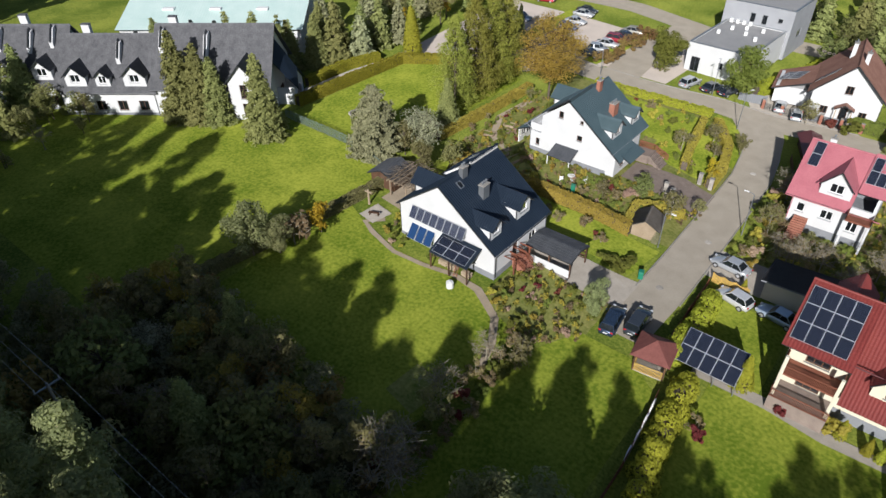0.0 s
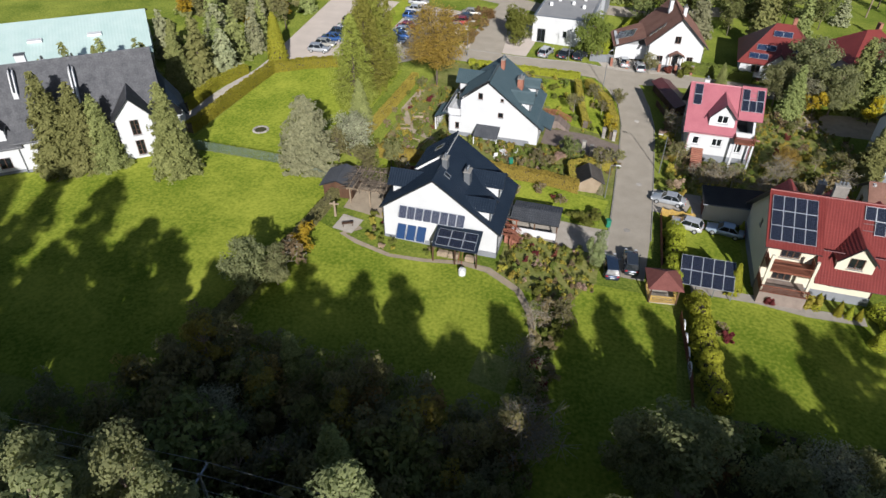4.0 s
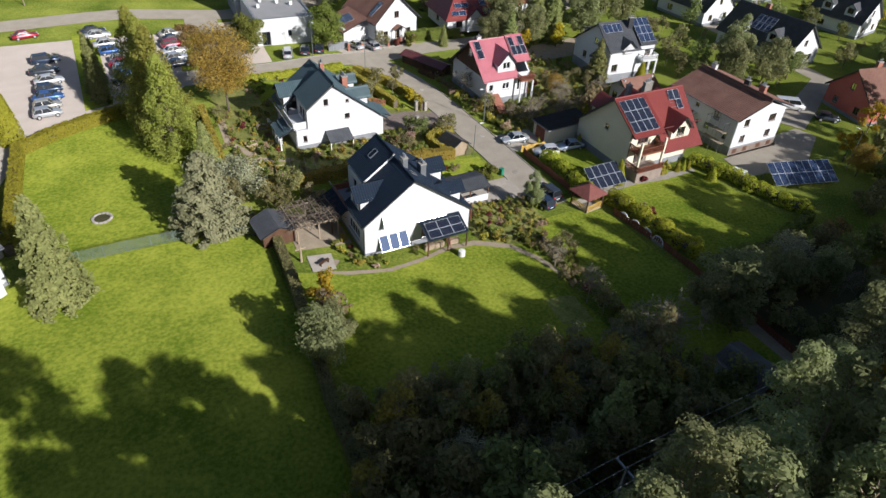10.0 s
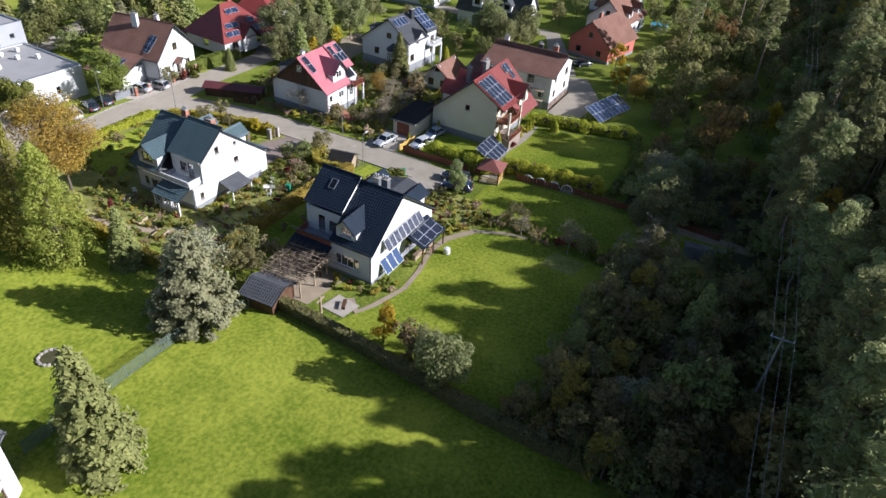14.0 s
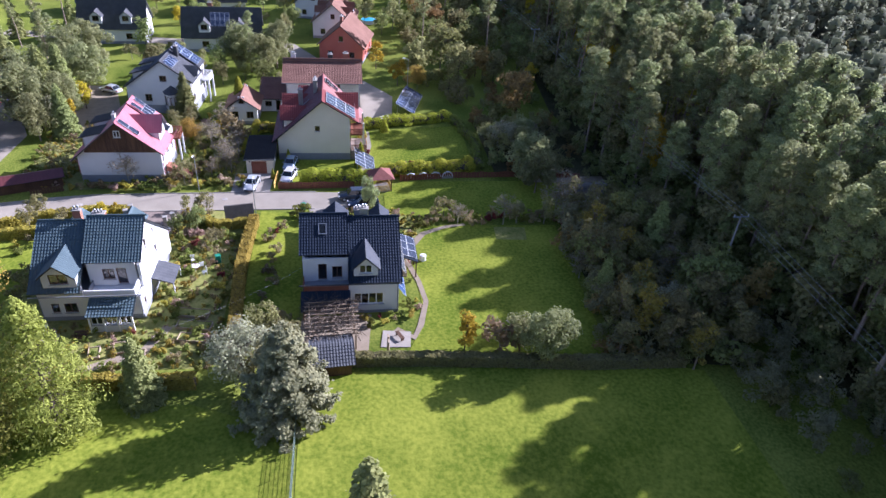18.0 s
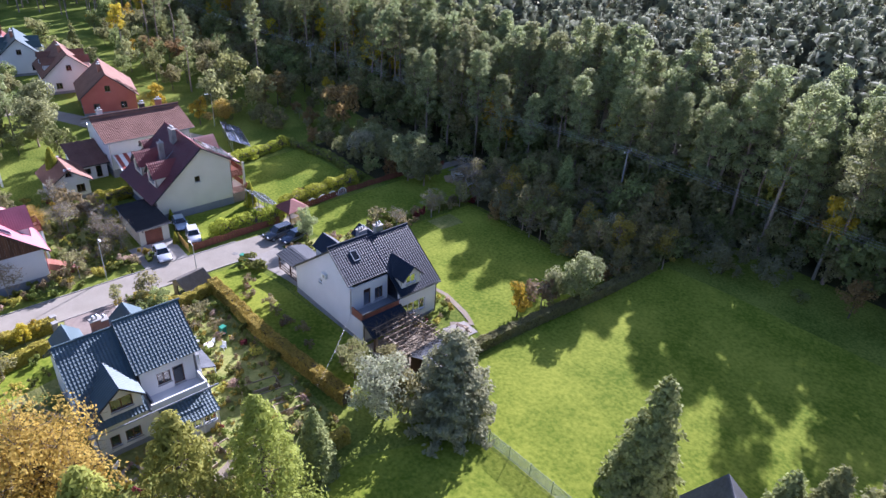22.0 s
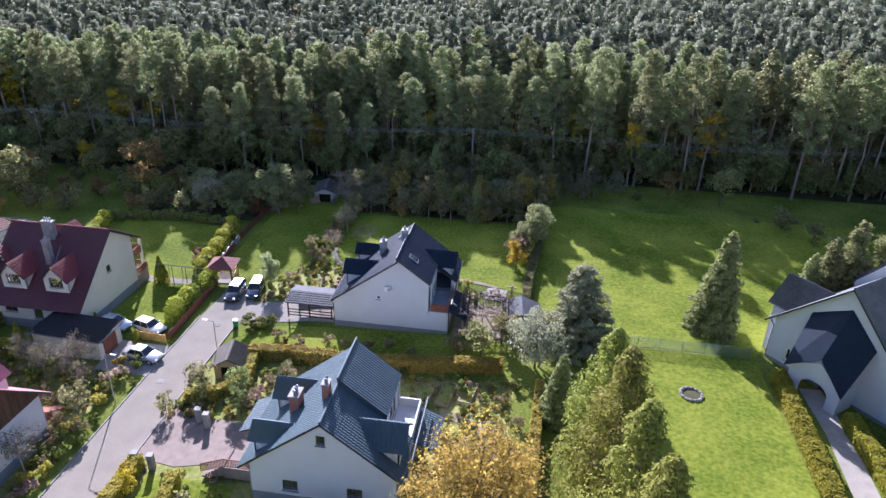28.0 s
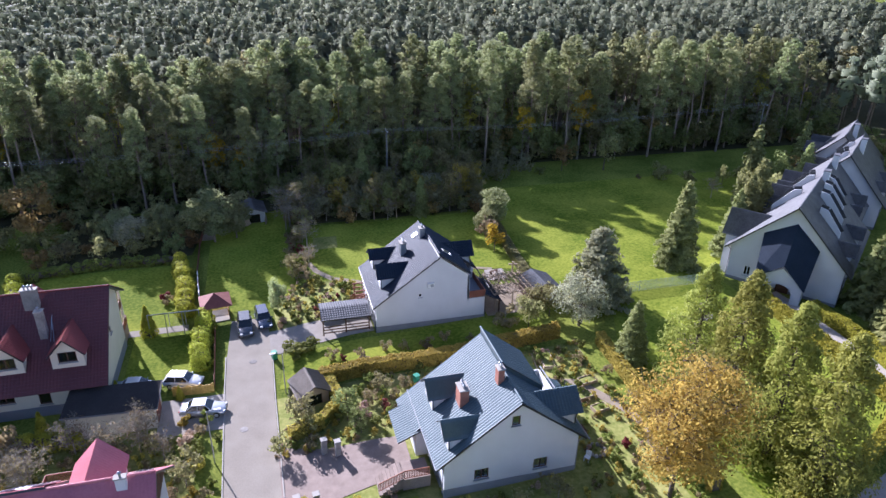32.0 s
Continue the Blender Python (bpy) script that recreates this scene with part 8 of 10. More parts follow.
# tall trees among the houses behind
for k_, x, y, s in (("spruce", 15.1, 79.6, 0.66), ("cypress", 17.0, 70.4, 0.8), ("brown_shrub", 5.1, 69.6, 2.4), ("thuja", 2.5, 66.4, 1.2), ("pine_bush", 43.8, 65.8, 1.5), ("pine_bush", 9.5, 104.4, 1.7), ("pine_bush", 31.2, 104.2, 1.7), ("pine_bush", 39.3, 101.7, 1.6), ("pine_bush", 13.5, 100.0, 1.3), ("pine_bush", 20.5, 106.2, 1.6), ("pine_bush", 26.5, 99.5, 1.5), ("pine_bush", 5.0, 101.0, 1.2), ("spruce", 7.0, 97.5, 0.7), ("yellow", 10.5, 98.0, 0.8), ("green", 27.5, 67.0, 0.8), ("pine", 41.0, 71.0, 0.6), ("pine_bush", 44.0, 74.0, 1.5), ("pine_bush", 38.0, 68.0, 1.4),
                    ("spruce", 17.0, 103.5, 0.95), ("spruce", 20.0, 101.5, 0.9), ("yellow", 19.0, 98.0, 0.8), ("silver", 10.4, 102.0, 1.0), ("green", 8.0, 98.0, 0.55), ("yellow", 44.5, 44.0, 0.95), ("maple", 31, 36, 0.4),
                    ("green", 40, 30, 1.3), ("olive", 36, 36, 1.1), ("yellow", 33.5, 40.0, 0.95), ("rust", 36.5, 21.0, 0.95), ("rust", 14.5, 18.5, 1.35), ("olive", 33, 27, 1.1), ("silver", 0.5, 24.0, 0.95), ("pine_bush", -3.5, 21.5, 1.0), ("pine_bush", 2.6, 20.6, 0.95),
                    ("spruce", -3.2, 106.6, 0.35), ("red_shrub", -12.2, 109.6, 1.5), ("shrub", -9.4, 109.4, 1.6), ("fruit", -15.6, 108.9, 1.0)):
    ST[k_].put(x, y, s)
for x, y in scatter(R, [(28, 106), (70, 112), (60, 150), (30, 140)], 6.5, 600):
    ST["pine" if R.random() < 0.35 else "spruce_far"].put(x, y, R.uniform(0.5, 0.75))
mixed(R, scatter(R, [(30, 60), (58, 66), (56, 100), (32, 92)], 5.0, 300, [(60, 79, 9)]), {"green": 2, "olive": 2, "pine_bush": 1, "fruit": 2}, 0.5, 0.9)
mixed(R, scatter(R, [(66, 40), (125, 45), (125, 120), (68, 118)], 7.0, 700, [(74, 53, 9), (92, 58, 9), (112, 62, 9), (92, 84, 9), (88, 112, 9), (64, 104, 9)]), {"green": 2, "olive": 2, "fruit": 2, "spruce_far": 0.6, "yellow": 0.6}, 0.5, 0.9)
# trees before the commercial building, by the parking lot and behind it
for x, y, s in ((-41.5, 112.5, 1.25), (-26.6, 111.0, 1.3)):
    ST["round_pine"].put(x, y, s)
for x, y, s in ((-67.8, 97.5, 0.7), (-68.2, 101.5, 0.75), (-67.6, 105.0, 0.6)):
    ST["spruce"].put(x, y, s, wide=0.7)
for x, y in scatter(R, [(-52.6, 106.5), (-50.2, 106.5), (-48.8, 127), (-51.8, 127)], 2.0, 400):
    ST["rust_bush"].put(x, y, R.uniform(0.5, 0.75))
mixed(R, scatter(R, [(-126, 62), (-92, 66), (-84.5, 84), (-86, 96), (-88, 130), (-108, 130), (-112, 100), (-108, 88)], 4.6, 900, [(-107, 82, 15), (-117, 74, 15), (-126, 67, 15)]), {"spruce_far": 4, "blue_spruce": 1, "olive": 1, "yellow": 0.5}, 0.6, 0.98)
for x, y, s in ((-97, 67.0, 0.62), (-92.5, 69.5, 0.7), (-90, 73.5, 0.75), (-88.6, 78, 0.7), (-92.5, 77, 0.8), (-100, 67.5, 0.66), (-105.5, 62, 0.6), (-112, 56, 0.7), (-89, 84, 0.7)):
    ST["spruce"].put(x, y, s)
for x, y, s in ((-100, 84, 0.95), (-86.5, 91.5, 0.9)):
    ST["blue_spruce"].put(x, y, s, wide=0.75)
mixed(R, scatter(R, [(-20, 128), (-6, 126), (14, 130), (30, 150), (-30, 160)], 5.5, 400), {"spruce_far": 3, "green": 1, "yellow": 0.7, "blue_spruce": 0.5}, 0.7, 1.0)
mixed(R, scatter(R, [(-150, 10), (-104, 22), (-101, 38), (-118, 36), (-150, 40)], 4.5, 500), {"spruce_far": 2, "olive": 2, "green": 2, "yellow": 0.4, "rust": 0.5}, 0.45, 0.9)
for x, y, s in ((-107, 33.5, 0.7), (-101.5, 36.5, 0.55), (-98.5, 34, 0.35), (-104, 29, 0.6)):
    ST["olive"].put(x, y, s)

bush_hedge("row of bright yellow-green thujas behind the garage", [(8.8, 60.6), (8.9, 67.0)], 1.8, 2.2, "thuja", 1.1, 260)
for x in np.arange(-116, -56, 8.5):
    ST["pine_tip"].put(x + R.uniform(-2, 2), R.uniform(-1, 3), R.uniform(1.0, 1.2))
# ---- garden shrubs ----
mixed(R, scatter(R, [(-45, 69.6), (-31, 69.4), (-31, 72.6), (-44, 72.8)], 1.2, 300, [(-38, 71.5, 2.2)]), {"shrub": 3, "gold_shrub": 2, "brown_shrub": 1, "pink_shrub": 1}, 0.45, 0.8)
GARDEN = {"shrub": 3, "gold_shrub": 1.2, "brown_shrub": 2, "red_shrub": 0.25, "pink_shrub": 0.3, "fruit": 0.5}
mixed(R, scatter(R, [(-29.8, 64.9), (-19.6, 71.2), (-18.6, 73.6), (-30.4, 72.6)], 1.5, 500, [(-22.4, 66, 2.4), (-21.5, 71.6, 1)]), GARDEN, 0.5, 0.95)
mixed(R, scatter(R, [(-54, 65), (-30.5, 65), (-30.5, 70.2), (-46.5, 70.4), (-47.5, 86), (-54, 88)], 2.0, 700, [(-44.5, 67.5, 3.2), (-50.6, 88.4, 2), (-49, 78, 3)]), GARDEN, 0.45, 0.9)
mixed(R, scatter(R, [(-30, 82.8), (-19.6, 82), (-22, 92), (-27, 99), (-46, 98.5), (-46, 86)], 3.0, 500, [(-38, 79, 8)]), {**GARDEN, "fruit": 1.8, "bare": 0.4}, 0.5, 0.95)
mixed(R, scatter(R, [(-30, 43.4), (-24.5, 39), (-19.5, 44.6), (-20, 51), (-29, 51)], 1.4, 600, [(-27.2, 41, 1.2)]), {"shrub": 3, "gold_shrub": 2, "brown_shrub": 1, "pink_shrub": 1, "red_shrub": 0.4}, 0.35, 0.85)
mixed(np.random.default_rng(61), scatter(np.random.default_rng(60), [(-13.2, 67), (-10, 66.5), (-9.2, 78), (-12.2, 88), (-13.4, 80)], 1.7, 400), {**GARDEN, "bare": 0.3, "fruit": 0.6}, 0.5, 0.95)
mixed(R, scatter(R, [(-25.4, 18), (-22.4, 18), (-21.8, 39), (-24.8, 40)], 1.3, 400), {"shrub": 2, "brown_shrub": 2, "fruit": 0.8, "red_shrub": 0.3, "bare": 0.4}, 0.6, 1.15)
mixed(R, scatter(R, [(-46.6, 43.6), (-38.6, 43.6), (-38.6, 45.2), (-45.2, 45.4), (-45.6, 50), (-47.4, 50)], 1.0, 250, [(-41, 45.4, 2.2)]), GARDEN, 0.35, 0.7)
mixed(R, scatter(R, [(-10.9, 69.5), (2, 67.8), (5, 76.6), (-9.4, 77.2)], 1.6, 500), {**GARDEN, "bare": 0.3, "fruit": 0.3}, 0.45, 0.9)
mixed(R, scatter(R, [(-11.3, 69.5), (-10.4, 69.5), (-11.2, 92), (-12.4, 92)], 1.1, 400), {"shrub": 2, "brown_shrub": 2, "gold_shrub": 1}, 0.45, 0.8)
mixed(R, scatter(R, [(-9, 92.5), (10, 92.5), (14, 99), (-8, 99)], 2.4, 250), {**GARDEN, "fruit": 1}, 0.5, 1.0)
mixed(R, scatter(R, [(3, 77), (15, 72), (16, 92), (4, 92)], 2.6, 300), {**GARDEN, "fruit": 1.5}, 0.6, 1.1)
mixed(R, scatter(R, [(-49, 105.5), (-47.5, 99.6), (-27, 100.6), (-46, 98.2)], 2.0, 100), {"shrub": 1}, 0.5, 0.8)
mixed(R, scatter(R, [(26, 30), (34, 42), (40, 20), (22, 12), (14, 24)], 3.6, 300), {"olive_bush": 2, "bush": 1, "rust_bush": 1, "fruit": 1}, 0.6, 1.1)

# ---- thicket between the gardens and the forest ----
mixed(R, scatter(R, [(-58, 9.5), (-24, 8.5), (-24, 20.5), (-30, 22.4), (-52.5, 23.6), (-54.5, 27), (-55, 20)], 2.7, 3000), {"bush": 3, "olive_bush": 3, "rust_bush": 1.2, "olive": 0.5, "rust": 0.35, "bare": 0.6, "spruce": 0.12}, 0.55, 1.1)
for k_, x, y, s in (("olive", -50.4, 12.0, 0.95), ("silver", -48.6, 15.5, 0.8), ("spruce", -46.5, 19.5, 0.45), ("green", -47.0, 11.0, 1.0), ("spruce", -36.4, 12.4, 0.75), ("spruce", -34.2, 11.0, 0.6), ("rust", -37.0, 20.0, 0.7), ("bare", -29.0, 17.5, 0.95), ("bare", -26.0, 20.5, 0.8),
                    ("green", -30.6, 12.5, 0.8), ("pine_bush", -26.6, 13.5, 0.8), ("yellow", -43.2, 12.6, 0.5), ("pine_bush", -14.5, 22.0, 1.15), ("pine_bush", -13.2, 19.5, 0.8), ("spruce", -31.6, 18.2, 0.4), ("green", -40.5, 16.0, 0.7)):
    ST[k_].put(x, y, s)
mixed(R, scatter(R, [(-9, 9.5), (14, 10.5), (13, 27), (-7.5, 27), (-8.5, 18)], 3.2, 700), {"bush": 2, "olive_bush": 3, "rust_bush": 1, "bare": 0.6, "pine_bush": 0.15}, 0.55, 1.05)
mixed(R, scatter(R, [(-64, 3.5), (-58, 4), (-50, 8), (-56, 11), (-64, 12)], 3.0, 200), {"bush": 2, "olive_bush": 2}, 0.4, 0.8)
for x, y, s, k_ in ((-77.5, 8.0, 0.7, "rust"), (-86, 9.5, 0.95, "olive"), (-72, 9.5, 0.5, "bush"), (-90.5, 15.5, 0.55, "brown_shrub"), (-94, 17, 0.9, "olive_bush"), (-97, 22, 0.8, "olive_bush"), (-98, 28, 0.7, "bare")):
    ST[k_].put(x, y, s)

# wood that closes the gardens to the south-east
mixed(R, scatter(R, [(24, 13), (34, 19), (44, 26), (58, 38), (80, 38), (128, 32), (128, 2), (60, 6)], 4.2, 1500), {"olive": 3, "green": 2.5, "pine": 0.5, "rust": 0.4, "yellow": 0.5, "birch": 0.4}, 0.6, 1.05)

# ---- the forest's edge: single trees ----
EDGE = [(-150, -1), (-110, 1.5), (-60, 0), (-48, 2.6), (-22, 2.4), (10, 5), (60, 4), (120, 0), (150, -4), (150, -16), (60, -10), (-20, -12), (-150, -15)]
edge_pts = scatter(np.random.default_rng(5), EDGE, 3.75, 6500)
for i, (x, y) in enumerate(edge_pts):
    r = R.random()
    if x < -140 or x > 132:
        R.random()
    elif r < 0.62:
        ST["pine"].put(x, y, R.uniform(0.78, 1.1) * (0.86 if y > -3 and -60 < x < -20 else 1.1 if y < -4 and -50 < x < 40 else 1.0))
    elif r < 0.76:
        ST["pine_tip"].put(x, y, R.uniform(0.75, 1.0) * (1.1 if y < -4 and -50 < x < 40 else 1.0))
    elif r < 0.83:
        ST["birch"].put(x, y, R.uniform(0.6, 1.0))
    elif r < 0.93:
        ST["olive"].put(x, y, R.uniform(0.9, 1.5))
    else:
        ST["green"].put(x, y, R.uniform(0.7, 1.2))
for x, y, s in ((-52.5, 1.0, 0.90), (-46.5, 0.2, 0.88), (-43.0, 0.8, 0.90), (-31.0, 2.8, 0.88), (-39.5, 1.0, 0.86), (-35.6, 0.2, 0.84), (-22.0, 4.6, 0.70), (-17.4, 7.2, 0.8), (-9.6, 5.2, 0.9), (-4.4, 7.6, 0.88), (0.4, 8.8, 0.84), (5.4, 7.4, 0.8)):
    ST["pine_tip"].put(x, y, s)
mixed(R, scatter(R, [(-150, -1), (-60, 1.5), (-20, 4.4), (10, 7), (60, 6), (60, -6), (-20, -6), (-150, -8)], 3.3, 2500), {"bush": 2, "olive_bush": 2, "rust_bush": 0.5, "green": 0.6, "olive": 0.6}, 0.7, 1.25)

for x, y, s in ((59, -6, 1.25), (52, -8, 1.1), (44, -5, 1.2), (66, -4, 1.2), (30, 0, 1.05), (-11.5, 3.0, 0.85), (-16.5, 4.2, 0.8), (-71, 2.2, 0.9), (-84, 1.6, 1.0)):
    ST["birch"].put(x, y, s)

# ---- the forest behind, which nobody could count ----
BALL_V = np.array([(x, y, z) for x in (-1, 1) for y in (-1, 1) for z in (-1, 1)]) / math.sqrt(3)
BALL_F = np.array([(0, 1, 3, 2), (4, 6, 7, 5), (0, 4, 5, 1), (2, 3, 7, 6), (1, 5, 7, 3), (0, 2, 6, 4)])


def soft_pine(rng, h, crown, spread, clumps, per=8, size=0.5, sides=4):
    """A pine seen from afar: a bare stem, uneven soft clumps of needles and sprays that fray their outline."""
    r0 = 0.010 * h + 0.04
    lean = rng.normal(0, 0.3, 2)
    stem = tube([(0, 0, 0), (*lean * 0.4, h * 0.5), (*lean, h * 0.95)], [r0, r0 * 0.7, r0 * 0.2], sides)
    vs, fs, o, cs, rs = [], [], 0, [], []
    for i in range(clumps):
        g = i / (clumps - 1)
        w = spread * (0.45 + 1.2 * g if g < 0.35 else 0.88 * math.sqrt(max(0.0, 1 - ((g - 0.35) / 0.68) ** 2))) * rng.uniform(0.25, 0.6)
        a = i * 2.4 + rng.uniform(-0.7, 0.7)
        r = spread * (0.70 - 0.30 * g) * rng.uniform(0.75, 1.25)
        c = np.array([math.cos(a) * w + lean[0], math.sin(a) * w + lean[1], h * (1 - crown * (1 - g ** 0.85)) - r * 0.3])
        k = rng.uniform(0.72, 1.25, (len(BALL_V), 1))
        vs.append(c + BALL_V * k * np.array([r, r, r * 0.8])), fs.append(BALL_F + o)
        o += len(BALL_V)
        cs.append(c), rs.append((r * 1.2, r * 1.2, r))
    lv = puffs(rng, cs, rs, per, size, 0.3, 0.7)
    vs.append(lv), fs.append(quads_index(len(lv) // 4) + o)
    # each spray takes the roundness of its clump, as needles do from afar
    mid = np.concatenate([np.repeat(cs, len(BALL_V), 0), np.repeat(cs, 4 * per, 0)])
    v = np.concatenate(vs)
    nr = (v - mid) / spread + np.array([0, 0, 0.6]) + (v - np.array([*lean, h * (1 - 0.6 * crown)])) * 0.12
    return stem, (v, np.concatenate(fs), nr / np.linalg.norm(nr, axis=1, keepdims=True))



def wood(name, label, poly, gap, tries, shapes, leaf, seed, trunk=True, lo=0.8, hi=1.12):
    rng = np.random.default_rng(seed)
    pts = scatter(rng, poly, gap, tries)
    tv, tf, lv, lf, nv, o, q = [], [], [], [], [], 0, 0
    for x, y in pts:
        (a, f), l = shapes[rng.integers(len(shapes))]
        s, t = rng.uniform(lo, hi), rng.uniform(0, 2 * np.pi)
        m = s * np.array([[math.cos(t), -math.sin(t), 0], [math.sin(t), math.cos(t), 0], [0, 0, 1]])
        p = np.array([x, y, gz(x) - 0.1])
        l, k, nr = l if isinstance(l, tuple) else (l, quads_index(len(l) // 4), None)
        if nr is not None:
            nv.append(nr @ (m / s).T)
        lv.append(l @ m.T + p), lf.append(k + q)
        q += len(l)
        if trunk:
            tv.append(a @ m.T + p), tf.append(f + o)
            o += len(a)
    top = thing(name, label, "forest", (0, 0, 0), 0, "", "stuff")
    me = raw_mesh("crowns", np.concatenate(lv), np.concatenate(lf), LEAF[leaf])
    me.polygons.foreach_set("use_smooth", np.ones(len(me.polygons), dtype=bool))
    if nv:
        me.normals_split_custom_set_from_vertices(np.concatenate(nv).astype(np.float32))
    part("crowns", me, None, top)
    if trunk:
        part("trunks", raw_mesh("trunks", np.concatenate(tv), np.concatenate(tf), MAT["bark_pine"]), None, top)
    return top


FR = np.random.default_rng(77)
mid_shapes = [soft_pine(FR, 22, FR.uniform(0.42, 0.58), FR.uniform(2.0, 2.6), 12, 34, 0.36) for _ in range(8)]
far_shapes = [soft_pine(FR, 22, FR.uniform(0.40, 0.52), FR.uniform(2.6, 3.3), 9, 22, 0.46, 3) for _ in range(7)]
last_shapes = [soft_pine(FR, 22, FR.uniform(0.36, 0.46), FR.uniform(3.0, 3.8), 6, 12, 0.65, 3) for _ in range(6)]
wood("pine_forest", "dense grey-green pine forest behind the first rows", [(-190, -15), (-20, -12), (60, -10), (190, -16), (200, -75), (-200, -75)], 4.4, 16000, mid_shapes, "pine_hazed", 1, True, 0.86, 1.2)
wood("deep_forest", "dense pine forest farther back", [(-260, -75), (260, -75), (300, -190), (-300, -190)], 5.0, 18000, far_shapes, "pine_hazed", 2, False, 0.86, 1.22)
wood("far_forest", "pine forest reaching the horizon", [(-300, -190), (300, -190), (420, -400), (-420, -400)], 6.8, 14000, last_shapes, "pine_hazed", 3, False, 0.85, 1.25)
wood("last_forest", "pine forest fading into the distance", [(-420, -400), (420, -400), (600, -760), (-600, -760)], 13.0, 5000, last_shapes, "pine_hazed", 23, False, 0.8, 1.4)
wood("east_forest", "pine forest beyond the eastern gardens", [(150, -16), (200, -16), (260, 40), (240, 90), (140, 30), (128, 0)], 5.6, 3000, far_shapes, "pine_hazed", 4)
wood("west_forest", "pine forest beyond the western field", [(-150, -1), (-260, -16), (-260, 60), (-160, 45)], 5.6, 3000, far_shapes, "pine_hazed", 5)
wood("north_wood", "dark mixed wood behind the commercial building", [(-40, 160), (60, 150), (140, 150), (150, 260), (-160, 260), (-160, 150), (-60, 150)], 8.0, 3000, far_shapes, "pine_hazed", 6, True, 0.6, 0.9)

birch_shapes = [broad_parts(FR, 17, 2.5, 22, 46, 0.34, 0.3, 0.4) for _ in range(3)]
wood("forest_birches", "slender yellow-green birches among the pines", [(-150, -6), (-60, -3), (-20, -1), (60, -2), (150, -8), (150, -22), (-150, -22)], 10.5, 900, birch_shapes, "birch", 21, True, 0.7, 1.1)
# undergrowth of the forest: broad-leaved trees and young growth between the stems
low_shapes = [broad_parts(FR, 10, 3.2, 16, 46, 0.36, 0.1, 0.5) for _ in range(4)]
tip_shapes = [pine_parts(FR, 22, r_, 2.4, 18, 40, 0.33, 4, True) for r_ in (0.40, 0.50, 0.58, 0.36, 0.46)]
under_shapes = [broad_parts(FR, 14, 2.3, 22, 30, 0.36, 0.12, 0.45) for _ in range(4)]
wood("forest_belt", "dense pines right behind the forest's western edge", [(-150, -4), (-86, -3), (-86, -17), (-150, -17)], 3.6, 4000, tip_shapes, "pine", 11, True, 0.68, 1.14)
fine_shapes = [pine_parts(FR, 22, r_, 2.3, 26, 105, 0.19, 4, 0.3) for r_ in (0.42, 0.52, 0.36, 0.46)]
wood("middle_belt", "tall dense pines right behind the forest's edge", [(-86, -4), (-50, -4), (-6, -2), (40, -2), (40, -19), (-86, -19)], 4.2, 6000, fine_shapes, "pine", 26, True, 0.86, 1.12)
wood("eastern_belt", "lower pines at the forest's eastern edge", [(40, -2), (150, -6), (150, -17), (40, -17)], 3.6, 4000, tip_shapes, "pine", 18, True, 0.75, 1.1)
wood("forest_understorey", "slender half-shaded broad-leaved trees under the pines", [(-150, -1), (-60, 0.5), (-22, 3), (12, 5), (60, 4), (150, -3), (150, -13), (-150, -13)], 5.6, 4000, under_shapes, "shade", 24, True, 0.5, 1.05)
wood("olive_understorey", "olive half-shaded broad-leaved trees under the pines", [(-150, 0), (-60, 1), (-22, 3.5), (12, 5), (60, 4), (150, -3), (150, -11), (-150, -11)], 7.5, 2000, under_shapes, "olive", 25, True, 0.5, 1.0)
wood("forest_undergrowth", "dense green undergrowth along the forest's foot", [(-150, 2), (-60, 4), (-22, 7.5), (12, 9), (60, 8), (150, 0), (150, -10), (-150, -10)], 3.6, 5000, low_shapes, "green", 12, False, 0.35, 1.05)
wood("brown_undergrowth", "olive-brown undergrowth along the forest's foot", [(-150, 2), (-60, 4), (-22, 7.5), (12, 9), (60, 8), (150, 0), (150, -10), (-150, -10)], 5.5, 3000, low_shapes, "olive", 13, False, 0.4, 1.15)
wood("rusty_undergrowth", "rust-brown young trees along the forest's foot", [(-110, 3), (-60, 5), (-22, 8.5), (12, 10), (40, 9), (40, 0), (-110, -2)], 13.0, 1500, low_shapes, "rust", 19, False, 0.45, 0.9)
wood("forest_broadleaves", "yellowing broad-leaved crowns among the pines", [(-200, -12), (200, -12), (260, -160), (-260, -160)], 17, 2500, [broad_parts(FR, 21, 3.2, 16, 26, 0.6, 0.5, 0.5) for _ in range(3)], "olive", 14, False, 0.85, 1.1)
wood("thicket_growth", "tangled olive-brown growth between gardens and forest", [(-70, 3), (-58, 3.5), (-22, 6.5), (-24, 20), (-32, 23), (-50, 24.5), (-54.5, 26), (-56.5, 14), (-68, 12)], 2.3, 3000, low_shapes, "shade", 15, False, 0.24, 0.6)
wood("thicket_scrub", "green scrub between gardens and forest", [(-66, 3), (-58, 3.5), (-22, 6.5), (-24, 20), (-32, 22), (-50, 24), (-55, 24), (-57, 12)], 3.4, 2000, low_shapes, "green", 16, False, 0.3, 0.72)
thick_shapes = [broad_parts(FR, 8, 2.0, 20, 64, 0.2, 0.08, 0.5) for _ in range(4)]
wood("thicket_trees", "slender olive-green young trees of the thicket", [(-57, 9), (-24, 8.5), (-24.5, 19.5), (-31, 21.5), (-50, 23), (-55.5, 25)], 3.3, 1500, thick_shapes, "olive", 31, True, 0.62, 1.08)
